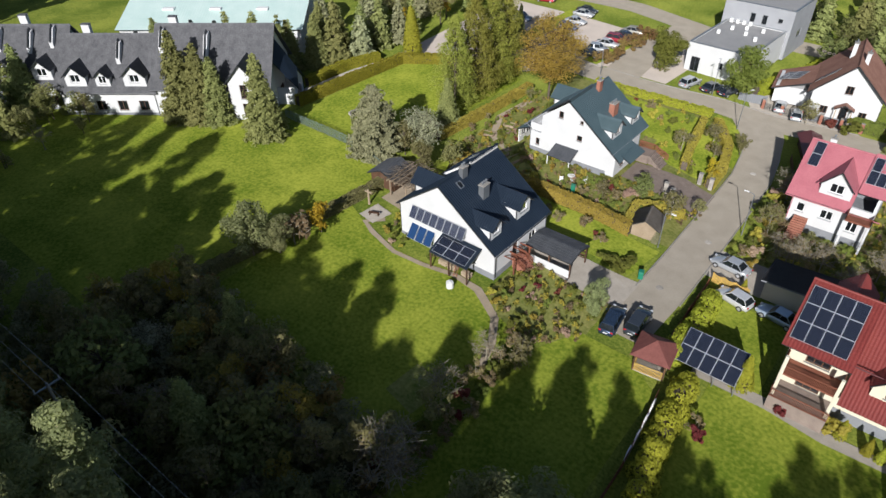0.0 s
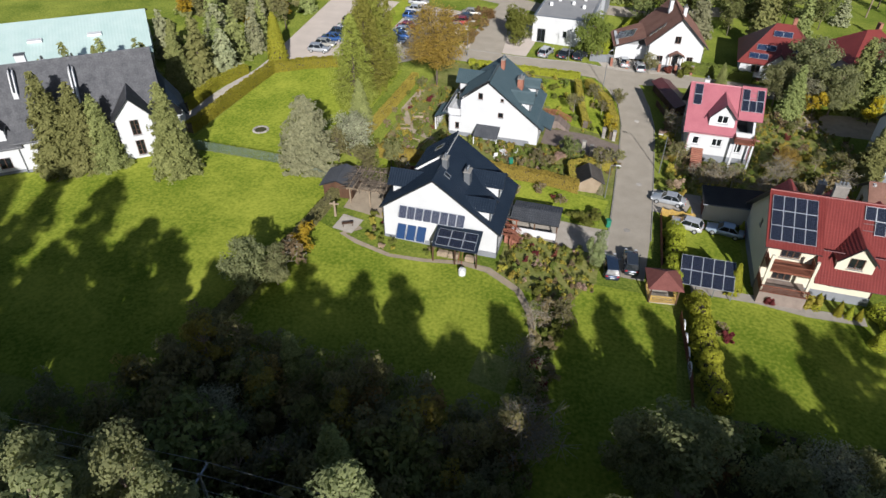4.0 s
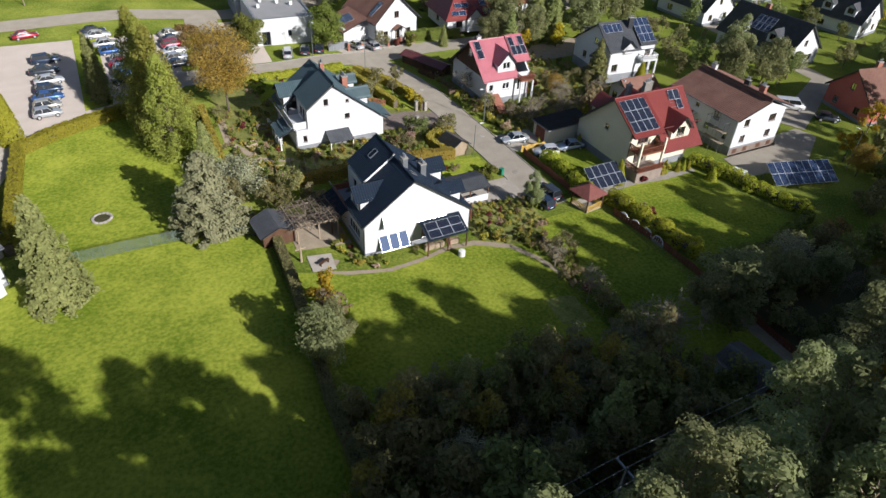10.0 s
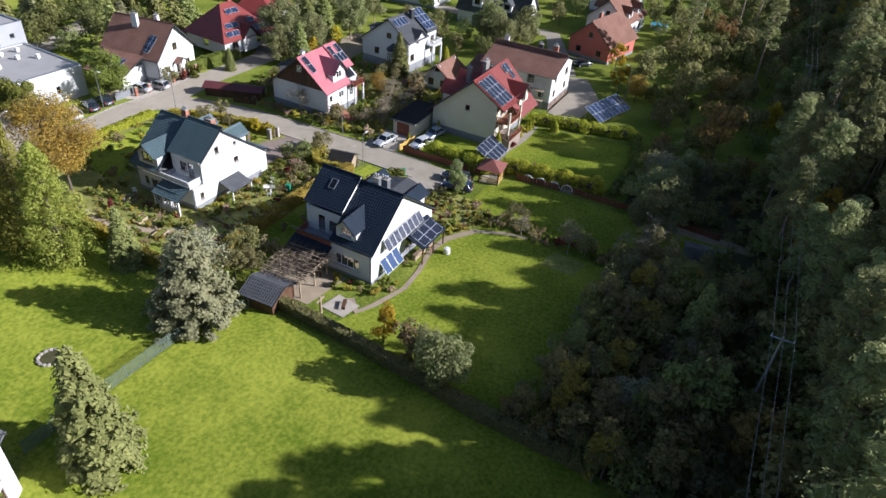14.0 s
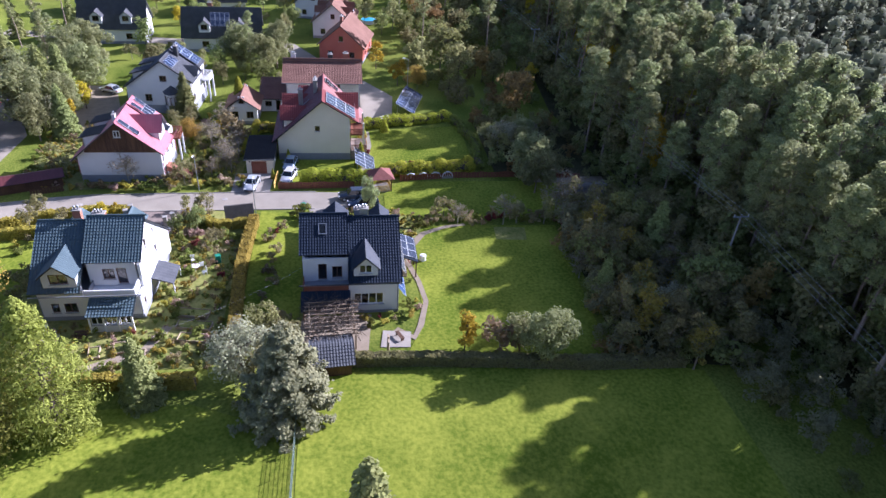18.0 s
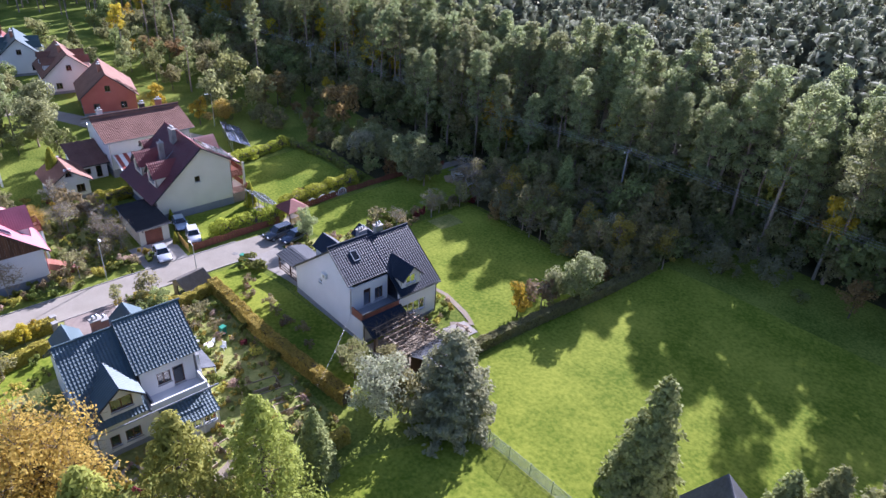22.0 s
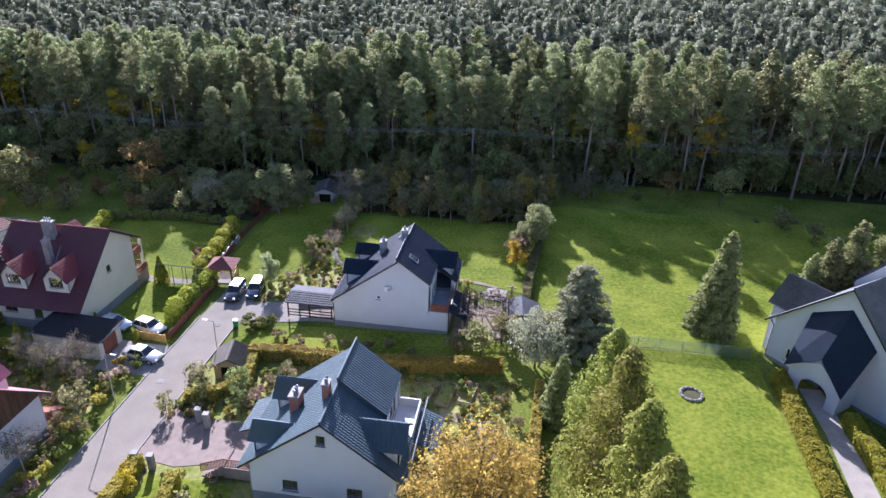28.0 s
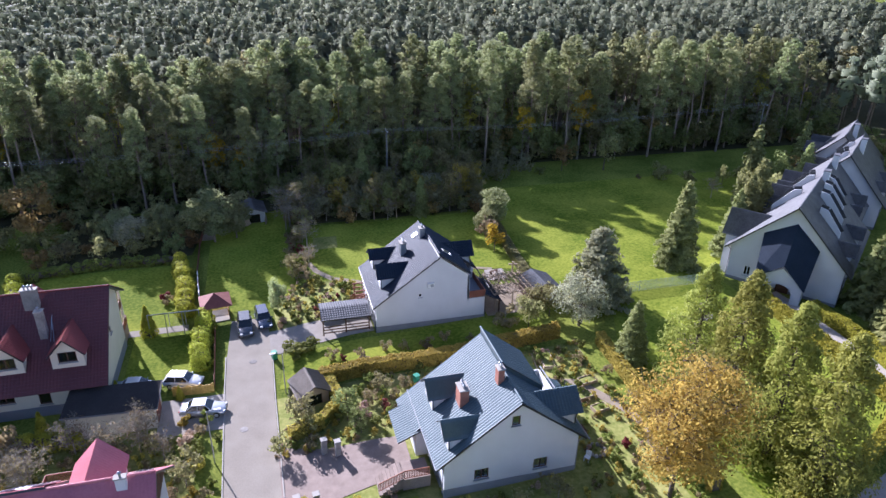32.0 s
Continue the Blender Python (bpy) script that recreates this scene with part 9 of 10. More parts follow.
wood("thicket_yellowing", "yellowing young trees on the thicket's sunny side", [(-57, 15), (-26, 14), (-26, 19.5), (-33, 21.5), (-52, 23), (-55.5, 25)], 6.0, 600, thick_shapes, "gold", 32, True, 0.8, 1.12)
wood("eastern_scrub", "olive scrub beside the forest hut", [(-12, 7), (14, 9.5), (13, 27), (-7, 27.5), (-8.5, 18)], 3.2, 1500, low_shapes, "olive", 17, False, 0.22, 0.55)
# low perennials and leaf litter in the gardens
bed_shapes = [broad_parts(FR, 1.0, 0.75, 6, 22, 0.16, 0.05, 0.5) for _ in range(4)]
BEDS = [[(-53, 65.2), (-30.4, 65.2), (-30.4, 72.6), (-45, 72.8), (-46, 88), (-53, 90)], [(-30, 65.2), (-19.4, 70.8), (-18.4, 73.8), (-30.4, 74.4)], [(-30, 81), (-19.6, 81), (-22, 93), (-27, 99), (-46, 98.6), (-46, 84)],
        [(-30.2, 43.6), (-24.5, 39.4), (-19.6, 44.4), (-20, 51), (-29, 51)], [(-10.9, 69.2), (2, 67.6), (14, 70), (14, 77), (-9.4, 76.8)], [(-1, 77), (14, 77), (15, 92), (-1, 91.6)], [(-12, 92), (12, 92), (12, 100), (-13, 99)]]
for i, poly in enumerate(BEDS):
    for j, (leaf, gap) in enumerate((("hedge_green", 1.4), ("hedge_gold", 1.4), ("brown", 1.7), ("pinkish", 5.0))):
        wood("garden_perennials", "low autumn perennials and seedlings in the garden beds", poly, gap * (2.3 if i == 2 else 1), 900, bed_shapes, leaf, 100 + 10 * i + j, False, 0.35, 0.95)

# ---- vehicles ----
def paint(name, rgb):
    return plain(name, rgb, 0.25, 0.35, 0.5, 0.8)


PAINT = {k: paint(k + "_car_paint", v) for k, v in (("silver", (0.50, 0.52, 0.54)), ("white", (0.72, 0.72, 0.72)), ("pale_blue", (0.42, 0.50, 0.60)), ("graphite", (0.05, 0.06, 0.075)), ("navy", (0.03, 0.05, 0.09)), ("red", (0.42, 0.03, 0.05)), ("blue", (0.05, 0.13, 0.35)), ("yellow", (0.70, 0.50, 0.05)), ("beige", (0.50, 0.48, 0.42)))}
CAR_GLASS = plain("car_glass", (0.012, 0.016, 0.020), 0.06, 0.0, 0.6, 0.5)


def loft(bm, sections):
    """Skins closed cross-sections, given as lists of points, one after another."""
    rings = [[bm.verts.new(p) for p in s] for s in sections]
    n_ = len(rings[0])
    for a, b in zip(rings, rings[1:]):
        for i in range(n_):
            bm.faces.new((a[i], a[(i + 1) % n_], b[(i + 1) % n_], b[i]))
    bm.faces.new(rings[0][::-1]), bm.faces.new(rings[-1])
    for f in bm.faces:
        f.smooth = True
    return bm


CAR_STOCK = {}


def car(x, y, rz, colour, body="saloon", label="", paved=True):
    """A car at rest: lofted body, glazed cabin, roof skin, four wheels, lamps and bumpers."""
    key = (colour, body)
    m = pose(x, y, gz(x) + (0.06 if paved else 0.0), 0, 0, rz)
    if key in CAR_STOCK:
        c = copy_thing(CAR_STOCK[key], m)
        if label:
            c["label"] = label
        return c
    tall = {"saloon": 0.0, "suv": 0.22, "estate": 0.06, "van": 0.55, "hatch": 0.05}[body]
    ln = {"saloon": 4.5, "suv": 4.5, "estate": 4.6, "van": 5.2, "hatch": 4.0}[body] / 2
    top = thing("car" if body != "van" else "van", label or f"parked {colour.replace('_', ' ')} {body} with dark windows", "car" if body != "van" else "van", tuple(m.translation), rz, "parked vehicles")
    belt = 0.92 + tall * 0.6
    bm = BM()
    secs = []
    for fx, zt, w in ((-1.0, 0.62, 0.70), (-0.97, belt - 0.02, 0.80), (-0.6, belt + 0.02, 0.88), (0.0, belt, 0.90), (0.45, belt - 0.03, 0.89), (0.85, belt - 0.18, 0.84), (0.97, belt - 0.32, 0.76), (1.0, 0.52, 0.66)):
        zb = 0.22 if abs(fx) < 0.9 else 0.32
        secs.append([(fx * ln, -w * 0.9, zb), (fx * ln, w * 0.9, zb), (fx * ln, w, zb + 0.22), (fx * ln, w * 0.97, zt - 0.08), (fx * ln, w * 0.82, zt), (fx * ln, -w * 0.82, zt), (fx * ln, -w * 0.97, zt - 0.08), (fx * ln, -w, zb + 0.22)])
    part("body", loft(bm, secs), PAINT[colour], top)
    zr = 1.43 + tall
    back = {"saloon": (-0.72, -0.42), "suv": (-0.95, -0.80), "estate": (-0.95, -0.80), "van": (-0.97, -0.95), "hatch": (-0.93, -0.70)}[body]
    front = (0.42, 0.14) if body != "van" else (0.66, 0.48)
    bm = BM()
    lo, hi = 0.80, 0.60 if body != "van" else 0.72
    base = [(back[0] * ln, -lo), (front[0] * ln, -lo), (front[0] * ln, lo), (back[0] * ln, lo)]
    peak = [(back[1] * ln, -hi), (front[1] * ln, -hi), (front[1] * ln, hi), (back[1] * ln, hi)]
    a, b = [bm.verts.new((*p, belt - 0.04)) for p in base], [bm.verts.new((*p, zr - 0.03)) for p in peak]
    for i in range(4):
        bm.faces.new((a[i], a[(i + 1) % 4], b[(i + 1) % 4], b[i]))
    bm.faces.new(b), bm.faces.new(a[::-1])
    cabin = part("cabin_glass", bm, CAR_GLASS, top)
    bm = BM()
    box(bm, ((back[1] + front[1]) / 2 * ln, 0, zr), ((front[1] - back[1]) * ln + 0.12, hi * 2 + 0.08, 0.07), 0, 0.03)
    part("roof", bm, PAINT[colour], top)
    for s in (-1, 1):
        for (bx, tx) in ((back[0], back[1]), ((back[0] + front[0]) / 2 - 0.03, (back[1] + front[1]) / 2 - 0.03), (front[0], front[1])):
            part("pillar", beam(BM(), (bx * ln, s * (lo + 0.01), belt - 0.05), (tx * ln, s * (hi + 0.01), zr), 0.07, 0.05), PAINT[colour], top)
        part("headlamp", box(BM(), (0.955 * ln, s * 0.58, belt - 0.30), (0.2, 0.34, 0.14), 0, 0.03), MAT["clear_lens"], top)
        part("tail_lamp", box(BM(), (-0.975 * ln, s * 0.62, belt - 0.14), (0.12, 0.28, 0.16), 0, 0.03), MAT["red_lens"], top)
        part("mirror", box(BM(), (front[0] * ln - 0.15, s * 0.98, belt + 0.06), (0.12, 0.2, 0.13), 0, 0.03), PAINT[colour], top)
        for fx in (-0.6, 0.62):
            bm = BM()
            bar(bm, (fx * ln, s * 0.70, 0.32), (fx * ln, s * 0.91, 0.32), 0.32, 16)
            w = part("wheel", bm, MAT["rubber"], top)
            bm = BM()
            bar(bm, (fx * ln, s * 0.905, 0.32), (fx * ln, s * 0.925, 0.32), 0.20, 12)
            part("rim", bm, MAT["alu"], w)
    part("front_bumper", box(BM(), (0.985 * ln, 0, 0.40), (0.12, 1.3, 0.2), 0, 0.04), MAT["dark_metal"], top)
    part("plate", box(BM(), (-1.005 * ln, 0, 0.62), (0.02, 0.5, 0.11)), MAT["plastic_white"], top)
    CAR_STOCK[key] = top
    return top


car(-11.7, 65.5, 172, "silver", "saloon", "silver saloon parked before the garage")
car(-9.4, 60.2, 165, "white", "hatch", "white hatchback parked on the side lawn")
car(-4.8, 60.2, 170, "pale_blue", "saloon", "pale blue-grey saloon beside the yellow house")
car(-18.0, 49.0, 98, "navy", "estate", "dark blue estate car at the lane's end")
car(-15.8, 50.4, 94, "graphite", "suv", "graphite suv parked at the lane's end")
for i, (x, y, rz, c, b) in enumerate(((-75.5, 95.2, 5, "silver", "hatch"), (-75.4, 98.0, 4, "beige", "hatch"), (-75.2, 101.2, 5, "blue", "saloon"), (-75.0, 104.2, 4, "navy", "hatch"), (-74.8, 107.8, 5, "white", "saloon"), (-75.4, 112.2, 4, "graphite", "saloon"), (-75.0, 117.0, 5, "navy", "suv"),
                                       (-63.6, 104.0, 5, "navy", "saloon"), (-63.4, 106.6, 4, "blue", "hatch"), (-63.2, 109.0, 5, "pale_blue", "hatch"), (-63.4, 111.6, 4, "red", "saloon"), (-63.2, 113.4, 5, "silver", "hatch"), (-64.6, 118.0, 5, "blue", "hatch"), (-65.0, 122.0, 4, "white", "saloon"), (-66.0, 127.0, 5, "white", "saloon"), (-66.6, 129.6, 5, "graphite", "saloon"),
                                       (-78.0, 131.0, 12, "red", "saloon"), (-54.6, 109.0, 10, "graphite", "saloon"), (-54.4, 112.0, 10, "silver", "hatch"), (-54.2, 115.4, 8, "white", "saloon"), (-53.8, 118.6, 10, "red", "suv"), (-53.6, 121.6, 10, "navy", "saloon"), (-53.4, 125.0, 10, "beige", "saloon"))):
    car(x, y, rz, c, b, "", (x, y) != (-78.0, 131.0))
car(-35.0, 109.3, 75, "silver", "suv", "silver suv before the commercial building")
car(-31.4, 109.8, 72, "graphite", "saloon", "black saloon before the commercial building")
car(-28.6, 109.9, 72, "graphite", "hatch", "black hatchback before the commercial building")
car(-20.4, 111.6, 100, "silver", "saloon", "silver saloon in the villa's forecourt")
car(-17.4, 110.2, 100, "silver", "hatch", "pale hatchback in the villa's forecourt")
car(41.5, 57.0, -35, "white", "van", "white delivery van on the eastern street")
car(44.0, 51.0, -40, "graphite", "hatch", "dark hatchback beside the tall house")
car(27.5, 96.0, 60, "silver", "saloon", "silver saloon beside the grey villa")
car(30.0, 88.0, 80, "navy", "saloon", "dark saloon beside the grey villa")
car(14.5, 108.0, 30, "graphite", "suv", "dark suv on the street bend")
car(19.0, 110.5, 30, "blue", "saloon", "blue saloon on the street bend")
car(64.0, 116.0, 85, "white", "hatch", "white hatchback far up the street")


# ---- power line along the forest edge ----
POLES = [(-127, 3.6), (-42.2, 5.9), (42.4, 8.6), (127, 12.0)]


def power_pole(x, y):
    t = thing("power_pole", "grey concrete power pole with a crossarm and insulators", "power pole", (x, y, gz(x) - 0.1), 2, "power poles")
    part("mast", bar(BM(), (0, 0, 0), (0, 0, 10.8), 0.17, 8, 0.10), MAT["kerb"], t)
    part("crossarm", box(BM(), (0, 0, 10.5), (0.12, 2.0, 0.12)), MAT["grey_metal"], t)
    for yy in (-0.9, 0, 0.9):
        bm = BM()
        bar(bm, (0, yy, 10.55), (0, yy, 10.85), 0.06, 8, 0.04)
        part("insulator", bm, MAT["plastic_white"], t)


for p in POLES:
    power_pole(*p)


def wire(name, label, a, b, sag, r=0.02, steps=20):
    pts = [(a[0] + (b[0] - a[0]) * s, a[1] + (b[1] - a[1]) * s, a[2] + (b[2] - a[2]) * s - sag * 4 * s * (1 - s)) for s in np.linspace(0, 1, steps)]
    v, f = tube(pts, [r] * steps, 4)
    me = raw_mesh(name, v, f, MAT["grey_metal"])
    return solo(name, me, None, label, "power line", "overhead wires")


for i in range(3):
    for dy in (-0.9, 0, 0.9):
        (xa, ya), (xb, yb) = POLES[i], POLES[i + 1]
        wire("power_wire", "overhead wire sagging between power poles", (xa, ya + dy, gz(xa) + 10.75), (xb, yb + dy, gz(xb) + 10.75), 1.3, 0.018)
wire("service_wire", "thin wire from the house towards the pines", (-43.0, 55.6, 5.0), (-53.6, 67.6, 5.6), 0.5, 0.006)


# ---- street lamps ----
def street_lamp(x, y, h=5.8, rz=0):
    t = thing("street_lamp", "slim grey street lamp with a flat head", "street lamp", (x, y, gz(x)), rz, "street lamps")
    part("pole", bar(BM(), (0, 0, 0), (0, 0, h), 0.07, 8, 0.045), MAT["grey_metal"], t)
    part("arm", bar(BM(), (0, 0, h), (0.7, 0, h + 0.15), 0.035, 6), MAT["grey_metal"], t)
    part("lamp_head", box(BM(), (0.95, 0, h + 0.17), (0.6, 0.22, 0.09), 0, 0.03), MAT["white_metal"], t)


street_lamp(-13.0, 73.0, 5.9, 180)
street_lamp(-19.9, 64.2, 5.0, 0)
street_lamp(-23.2, 99.6, 6.2, 60)
street_lamp(-48.9, 103.0, 6.5, 0)
street_lamp(-30.5, 107.9, 6.5, -90)
street_lamp(31.5, 38.0, 6.5, 90)


# ---- fences ----
def mesh_fence(label, pts, h=1.35, gap=2.5, mat="green_mesh", post="green_mesh", cross=0.12):
    """A wire fence: posts, rails and a woven mesh of thin wires."""
    f = thing("wire_fence", label, "fence", (*pts[0], gz(pts[0][0])), 0)
    o = Vector((*pts[0], gz(pts[0][0])))
    for a, b in zip(pts, pts[1:]):
        a, b = Vector((*a, 0)), Vector((*b, 0))
        n_ = max(1, round((b - a).length / gap))
        for i in range(n_ + 1):
            p = a.lerp(b, i / n_)
            p.z = gz(p.x)
            part("post", bar(BM(), p - o, p - o + Vector((0, 0, h + 0.1)), 0.04, 6), MAT[post], f)
        for i in range(n_):
            p, q = a.lerp(b, i / n_), a.lerp(b, (i + 1) / n_)
            p.z, q.z = gz(p.x), gz(q.x)
            bm = BM()
            d = q - p
            for z in np.linspace(0.08, h, int(h / 0.2) + 1):
                beam(bm, p - o + Vector((0, 0, z)), q - o + Vector((0, 0, z)), 0.02, 0.02)
            for k_ in range(int(d.length / cross)):
                r = p - o + d * ((k_ + 0.5) * cross / d.length)
                beam(bm, r + Vector((0, 0, 0.08)), r + Vector((0, 0, h)), 0.02, 0.02)
            part("wire_panel", bm, MAT[mat], f)
    return f


mesh_fence("green wire mesh fence between the field and the park lawn", [(-78.6, 56.5), (-61.6, 56.4)], 1.45, cross=0.09)
mesh_fence("wire fence along the field and the garden corner", [(-61.0, 56.4), (-55.4, 54.2)], 1.3)
mesh_fence("dark metal fence along the street", [(-22.5, 109.6), (-2, 111.4), (4, 111.0)], 1.3, 2.4, "dark_metal", "kerb", 0.14)


def board_fence(label, pts, h, mat, name="board_fence", bw=0.11, gap=0.03, wavy=0.0):
    f = thing(name, label, "fence", (*pts[0], gz(pts[0][0])), 0)
    o = Vector((*pts[0], gz(pts[0][0])))
    bm = BM()
    box(bm, (0, 0, h / 2), (bw, 0.025, h))
    me = mesh_of(bm, "board", MAT[mat])
    for a, b in zip(pts, pts[1:]):
        a, b = Vector((*a, 0)), Vector((*b, 0))
        ln = (b - a).length
        n_ = int(ln / (bw + gap))
        ang = math.degrees(math.atan2(b.y - a.y, b.x - a.x))
        for i in range(n_):
            p = a.lerp(b, (i + 0.5) / n_)
            ob = part("board", me, None, f)
            ob.matrix_basis = pose(p.x - o.x, p.y - o.y, gz(p.x) - o.z, 0, 0, ang) @ Matrix.Diagonal((1, 1, 1 - wavy * abs(math.sin(i * 0.35)), 1))
        for z in (0.25, h - 0.25):
            part("rail", beam(BM(), Vector((a.x, a.y, gz(a.x) + z)) - o, Vector((b.x, b.y, gz(b.x) + z)) - o, 0.06, 0.05), MAT[mat], f)
    return f


board_fence("honey yellow wavy board fence beside the garage yard", [(-12.6, 62.2), (-8.4, 61.9)], 1.3, "wood_yellow", wavy=0.2)
board_fence("brown board fence along the lane under the thujas", [(-12.6, 61.6), (-12.4, 55.0), (-12.2, 48.2)], 1.2, "wood_red", bw=0.3, gap=0.02, wavy=0.12)
board_fence("brown board fence along the shaded lawn strip", [(-10.2, 43.0), (-9.2, 34), (-9.0, 24), (-9.6, 13)], 1.1, "wood_red", bw=0.4, gap=0.05, wavy=0.15)
board_fence("dark board wall behind the lane corner", [(-12.6, 91.8), (-14.0, 95.8)], 1.0, "wood_dark", bw=0.3)
# pale concrete arches of the garden fence
for i, (x, y) in enumerate(((-9.9, 41.2), (-9.7, 39.2), (-9.5, 37.2), (-9.35, 35.2))):
    t = thing("fence_panel", "pale concrete fence panel with openwork arcs", "fence", (x, y, gz(x)), 95, "concrete fence panels")
    bm = BM()
    for k_ in range(9):
        a0, a1 = math.pi * k_ / 9, math.pi * (k_ + 1) / 9
        beam(bm, (math.cos(a0) * 0.85, 0, 0.35 + 0.85 * math.sin(a0)), (math.cos(a1) * 0.85, 0, 0.35 + 0.85 * math.sin(a1)), 0.1, 0.1)
    part("arch", bm, MAT["white_metal"], t)
    part("base_board", box(BM(), (0, 0, 0.2), (1.9, 0.08, 0.4)), MAT["kerb"], t)
    for k_ in range(5):
        part("bar", beam(BM(), (-0.7 + 0.35 * k_, 0, 0.4), (-0.7 + 0.35 * k_, 0, 0.4 + 0.8 * math.sqrt(max(0.05, 1 - ((-0.7 + 0.35 * k_) / 0.85) ** 2))), 0.05, 0.05), MAT["white_metal"], t)
# street fence posts of brick
for i, x in enumerate(np.linspace(-22.6, 3.6, 10)):
    y = 109.75 + (x + 22.6) * 0.07
    t = thing("gate_post", "square brick fence post with a concrete cap", "fence post", (x, y, gz(x)), 0, "brick posts")
    part("shaft", box(BM(), (0, 0, 0.8), (0.45, 0.45, 1.6)), MAT["brick"], t)
    part("cap", box(BM(), (0, 0, 1.65), (0.56, 0.56, 0.1), 0, 0.02), MAT["kerb"], t)
for x, y in ((-22.9, 74.6), (-21.6, 80.9), (-24.1, 75.3), (-20.0, 80.7)):
    t = thing("gate_post", "grey stone gate post beside the forecourt", "fence post", (x, y, gz(x)), 8, "stone gate posts")
    part("shaft", box(BM(), (0, 0, 0.8), (0.5, 0.5, 1.6)), MAT["stone"], t)
    part("cap", box(BM(), (0, 0, 1.66), (0.62, 0.62, 0.12), 0, 0.03), MAT["kerb"], t)
# sliding gate of the commercial yard
t = thing("sliding_gate", "grey sliding metal gate beside parked cars", "gate", (-24.6, 110.2, gz(-24.6)), 12)
part("gate_frame", box(BM(), (0, 0, 0.8), (4.4, 0.06, 1.5)), MAT["plinth"], t)
for i in range(14):
    part("bar", box(BM(), (-2.1 + 0.32 * i, -0.05, 0.8), (0.08, 0.03, 1.45)), MAT["grey_metal"], t)


# ---- garden things ----
# fire pit ring of stones
t = thing("fire_pit", "round fire pit ringed with pale stones", "fire pit", (-70.9, 64.2, gz(-71) + 0.04), 0)
for i in range(14):
    a = 2 * math.pi * i / 14
    bm = BM()
    bmesh.ops.create_icosphere(bm, subdivisions=1, radius=0.26)
    for v in bm.verts:
        v.co = Vector((v.co.x * 1.1, v.co.y * 0.8, v.co.z * 0.6)) * (0.85 + 0.3 * RNG.random())
    ob = part("stone", bm, MAT["stone"], t)
    ob.matrix_basis = pose(math.cos(a) * 1.05, math.sin(a) * 1.05, 0.08, 0, 0, math.degrees(a) + 90)
bm = BM()
bmesh.ops.create_cone(bm, cap_ends=True, segments=20, radius1=0.95, radius2=0.9, depth=0.04)
part("ash_bed", bm, MAT["forest_floor"], t, "dark ash bed")
# second small ring at the maple
t = thing("fire_pit", "small stone-edged flower ring beside the path", "flower bed", (-47.2, 81.8, gz(-47) + 0.04), 0)
for i in range(12):
    a = 2 * math.pi * i / 12
    bm = BM()
    bmesh.ops.create_icosphere(bm, subdivisions=1, radius=0.22)
    ob = part("stone", bm, MAT["stone"], t)
    ob.matrix_basis = pose(math.cos(a) * 0.8, math.sin(a) * 0.8, 0.1, 0, 0, 0)
# white tank on the lawn
t = thing("water_tank", "white plastic water tank on the lawn", "tank", (-34.1, 42.0, gz(-34)), 0)
bm = BM()
bmesh.ops.create_cone(bm, cap_ends=True, segments=16, radius1=0.42, radius2=0.42, depth=0.8, matrix=Matrix.Translation((0, 0, 0.42)))
bmesh.ops.bevel(bm, geom=[e for e in bm.edges if e.is_manifold and abs(e.verts[0].co.z - e.verts[1].co.z) < 0.01], offset=0.06, segments=2, affect="EDGES")
part("drum", bm, MAT["plastic_white"], t)
part("lid", bar(BM(), (0, 0, 0.82), (0, 0, 0.9), 0.14, 10), MAT["plastic_white"], t)


def bin_(x, y, mat, label):
    t = thing("wheelie_bin", label, "bin", (x, y, gz(x) + 0.05), 20)
    bm = BM()
    box(bm, (0, 0, 0.5), (0.55, 0.6, 0.95), 0, 0.04)
    part("bin_body", bm, MAT[mat], t)
    part("lid", box(BM(), (0, 0, 1.02), (0.6, 0.66, 0.08), 0, 0.02), MAT[mat], t)
    for s in (-1, 1):
        part("wheel", bar(BM(), (s * 0.2, 0.3, 0.1), (s * 0.28, 0.3, 0.1), 0.1, 10), MAT["rubber"], t)


bin_(-19.0, 57.6, "plastic_green", "green wheelie bin at the lane edge")
bin_(-33.5, 67.2, "plastic_green", "green garden bin among flower beds")


# totem-like carved post and trough at the path end
t = thing("carved_post", "weathered carved wooden post at the garden corner", "garden ornament", (-51.8, 47.6, gz(-51.8)), 0)
part("shaft", bar(BM(), (0, 0, 0), (0, 0, 2.2), 0.16, 7, 0.12), MAT["wood_pale"], t)
part("arm", beam(BM(), (-0.6, 0, 1.8), (0.6, 0, 1.9), 0.16, 0.16), MAT["wood_pale"], t)
t = thing("garden_bench", "low wooden bench on the concrete pad", "bench", (-49.6, 46.2, gz(-49.6) + 0.09), 25)
part("seat", box(BM(), (0, 0, 0.42), (1.4, 0.4, 0.06)), MAT["wood_dark"], t)
for x in (-0.55, 0.55):
    part("leg", box(BM(), (x, 0, 0.2), (0.08, 0.36, 0.4)), MAT["wood_dark"], t)


# raised beds and greenhouse frames in the neighbour's garden
def raised_bed(x, y, rz, lx, ly):
    t = thing("raised_bed", "raised timber bed of bare soil", "garden bed", (x, y, gz(x)), rz, "raised beds")
    for s in (-1, 1):
        part("board", box(BM(), (0, s * ly / 2, 0.2), (lx, 0.06, 0.4)), MAT["wood_pale"], t)
        part("board", box(BM(), (s * lx / 2, 0, 0.2), (0.06, ly - 0.06, 0.4)), MAT["wood_pale"], t)
    part("soil", box(BM(), (0, 0, 0.16), (lx - 0.08, ly - 0.08, 0.32)), MAT["garden"], t)


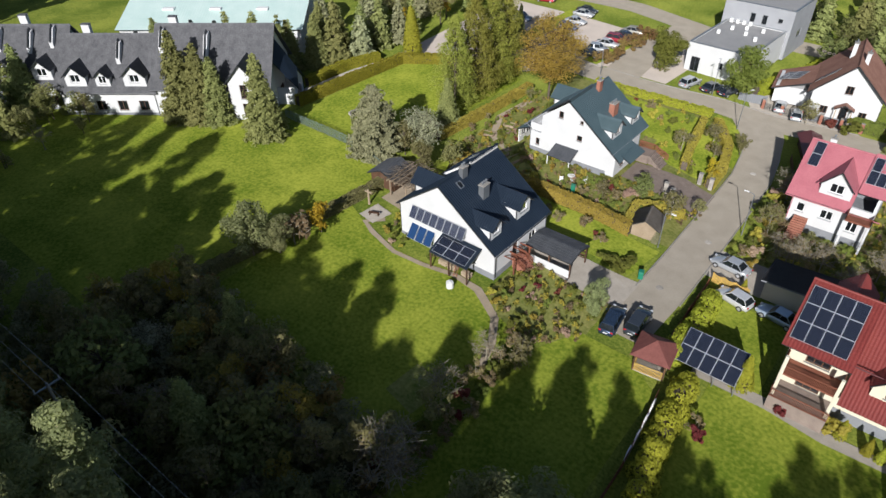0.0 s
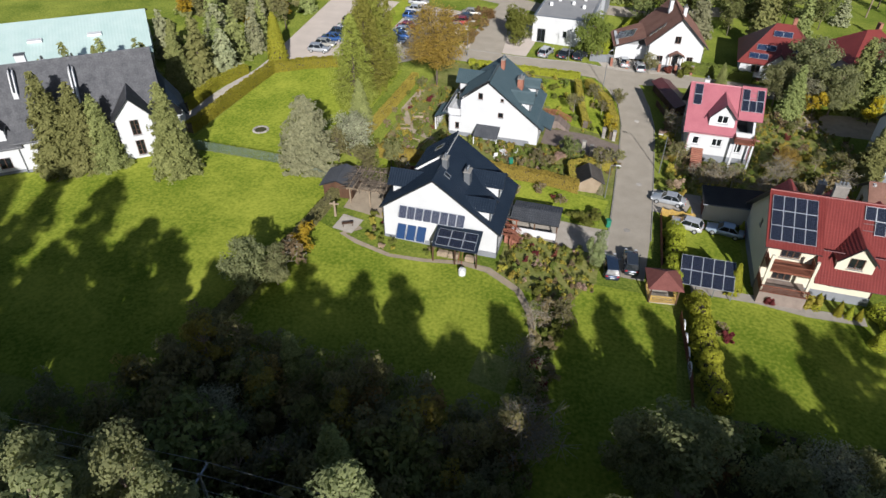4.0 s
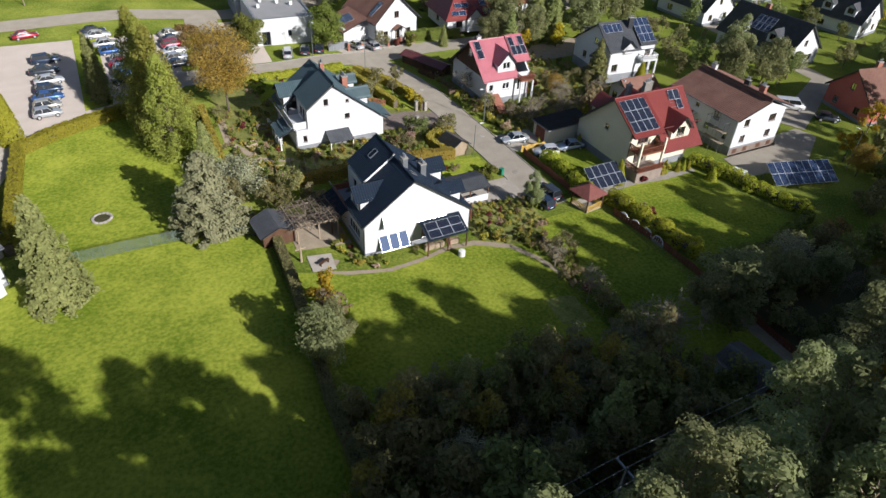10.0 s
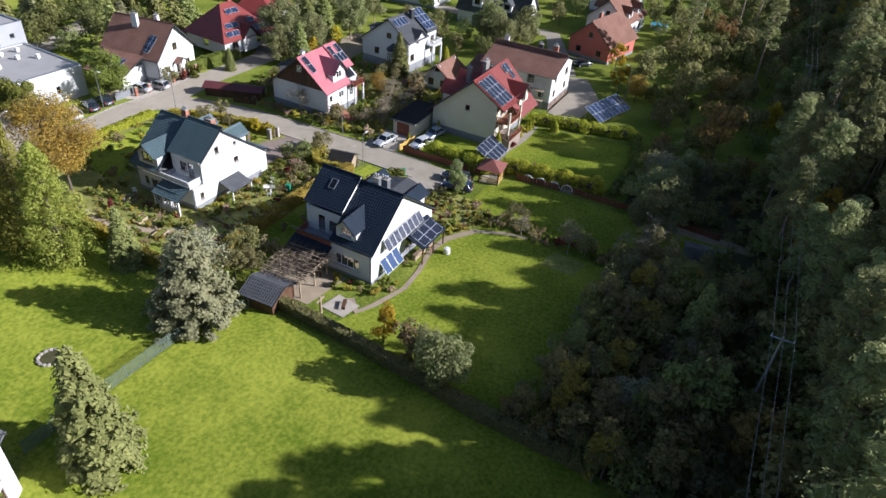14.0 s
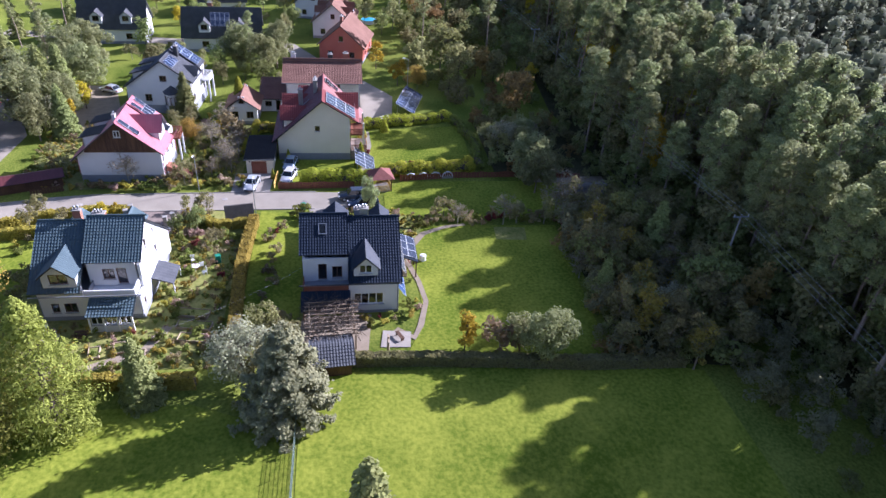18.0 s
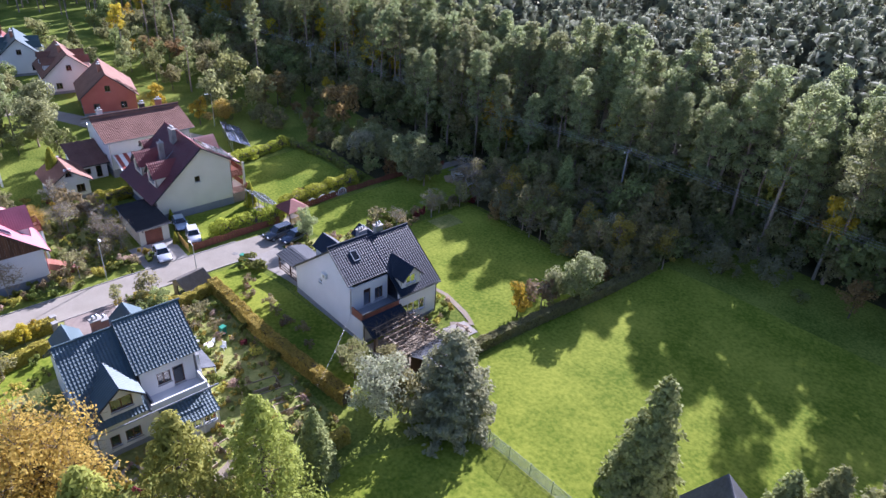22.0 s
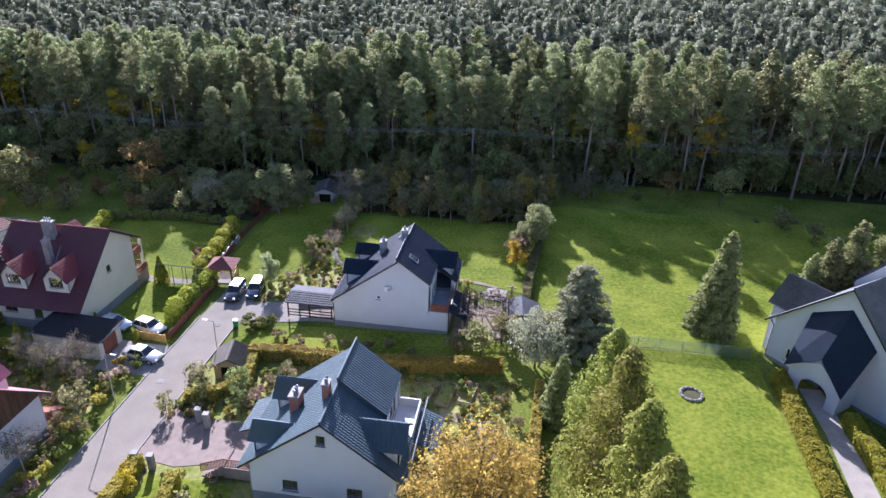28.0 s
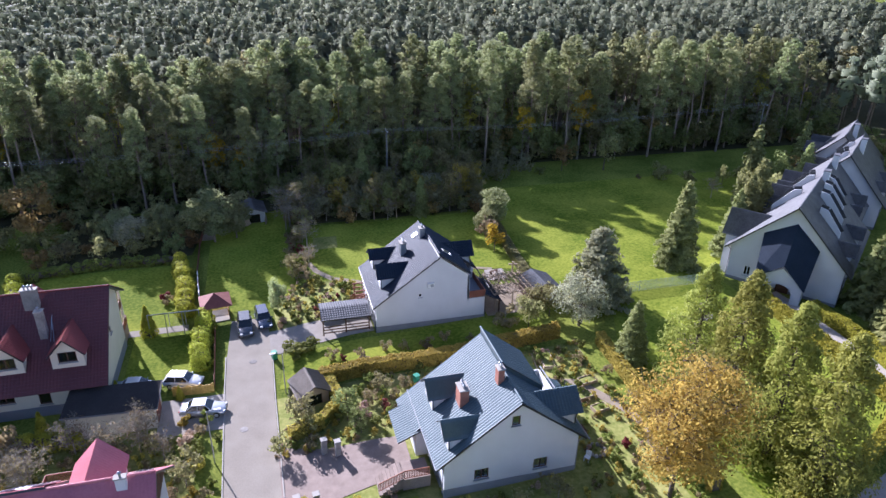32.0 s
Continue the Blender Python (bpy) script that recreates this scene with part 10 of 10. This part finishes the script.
for q in ((-44.0, 68.4, 80, 3.6, 1.3), (-46.2, 67.8, 80, 3.6, 1.3), (-48.4, 67.4, 80, 3.2, 1.2), (-49.6, 74.4, 10, 1.6, 1.0), (-50.2, 76.6, 10, 1.6, 1.0), (-51.0, 72.2, 10, 1.8, 1.1)):
    raised_bed(*q)


def chair(x, y, rz):
    t = thing("garden_chair", "white plastic garden chair in the flower garden", "chair", (x, y, gz(x) + 0.03), rz, "garden chairs")
    part("seat", box(BM(), (0, 0, 0.42), (0.5, 0.5, 0.05), 0, 0.01), MAT["plastic_white"], t)
    part("backrest", box(BM(), (-0.24, 0, 0.72), (0.05, 0.5, 0.55), 0, 0.01), MAT["plastic_white"], t)
    for sx in (-1, 1):
        for sy in (-1, 1):
            part("leg", box(BM(), (sx * 0.21, sy * 0.21, 0.2), (0.05, 0.05, 0.4)), MAT["plastic_white"], t)


for q in ((-34.6, 69.0, 30), (-36.0, 68.4, 120), (-33.4, 70.2, 200), (-45.8, 82.6, 40)):
    chair(*q)
t = thing("garden_table", "round white garden table among flower beds", "table", (-35.2, 69.6, gz(-35) + 0.03), 0)
part("tabletop", bar(BM(), (0, 0, 0.70), (0, 0, 0.74), 0.5, 16), MAT["plastic_white"], t)
part("leg", bar(BM(), (0, 0, 0), (0, 0, 0.7), 0.05, 8), MAT["plastic_white"], t)

# log stacks under the awning
for x0 in (-37.2, -35.9, -33.9):
    t = thing("log_stack", "stack of split firewood under the awning", "firewood", (x0, 44.6, gz(x0)), 0, "log stacks")
    for i in range(6):
        for j in range(4):
            bm = BM()
            bar(bm, (0, -0.25, 0), (0, 0.25, 0), 0.09 + 0.02 * RNG.random(), 7)
            ob = part("log", bm, MAT["wood_pale"], t)
            ob.matrix_basis = pose(-0.45 + 0.2 * i + 0.1 * (j % 2), 0, 0.1 + 0.18 * j)
t = thing("ladder", "wooden ladder leaning under the awning", "ladder", (-34.8, 44.2, gz(-35)), 0)
for s in (-0.2, 0.2):
    part("stile", beam(BM(), (s, -0.5, 0), (s, 0.4, 2.2), 0.06, 0.05), MAT["wood_red"], t)
for i in range(6):
    part("rung", bar(BM(), (-0.2, -0.4 + 0.14 * i, 0.25 + 0.34 * i), (0.2, -0.4 + 0.14 * i, 0.25 + 0.34 * i), 0.02, 6), MAT["wood_red"], t)

# cloth pool and trampoline far east
t = thing("garden_pool", "round blue garden pool far among gardens", "pool", (84, 44, -2.3), 0)
part("pool_wall", bar(BM(), (0, 0, 0), (0, 0, 0.9), 2.2, 24), MAT["white_metal"], t)
part("water", bar(BM(), (0, 0, 0.9), (0, 0, 0.92), 2.1, 24), MAT["water"], t)
# swing frame and white lean-to sheets in the far yard
t = thing("plastic_cover", "white sheet laid over a yard frame", "cover", (13.6, 43.4, -2.3), 20)
part("sheet", box(BM(), (0, 0, 0.7), (3.2, 2.0, 0.05), 0), MAT["plastic_white"], t)
for x in (-1.4, 1.4):
    for y in (-0.8, 0.8):
        part("leg", box(BM(), (x, y, 0.34), (0.06, 0.06, 0.7)), MAT["grey_metal"], t)
# grass tufts on the rough ground
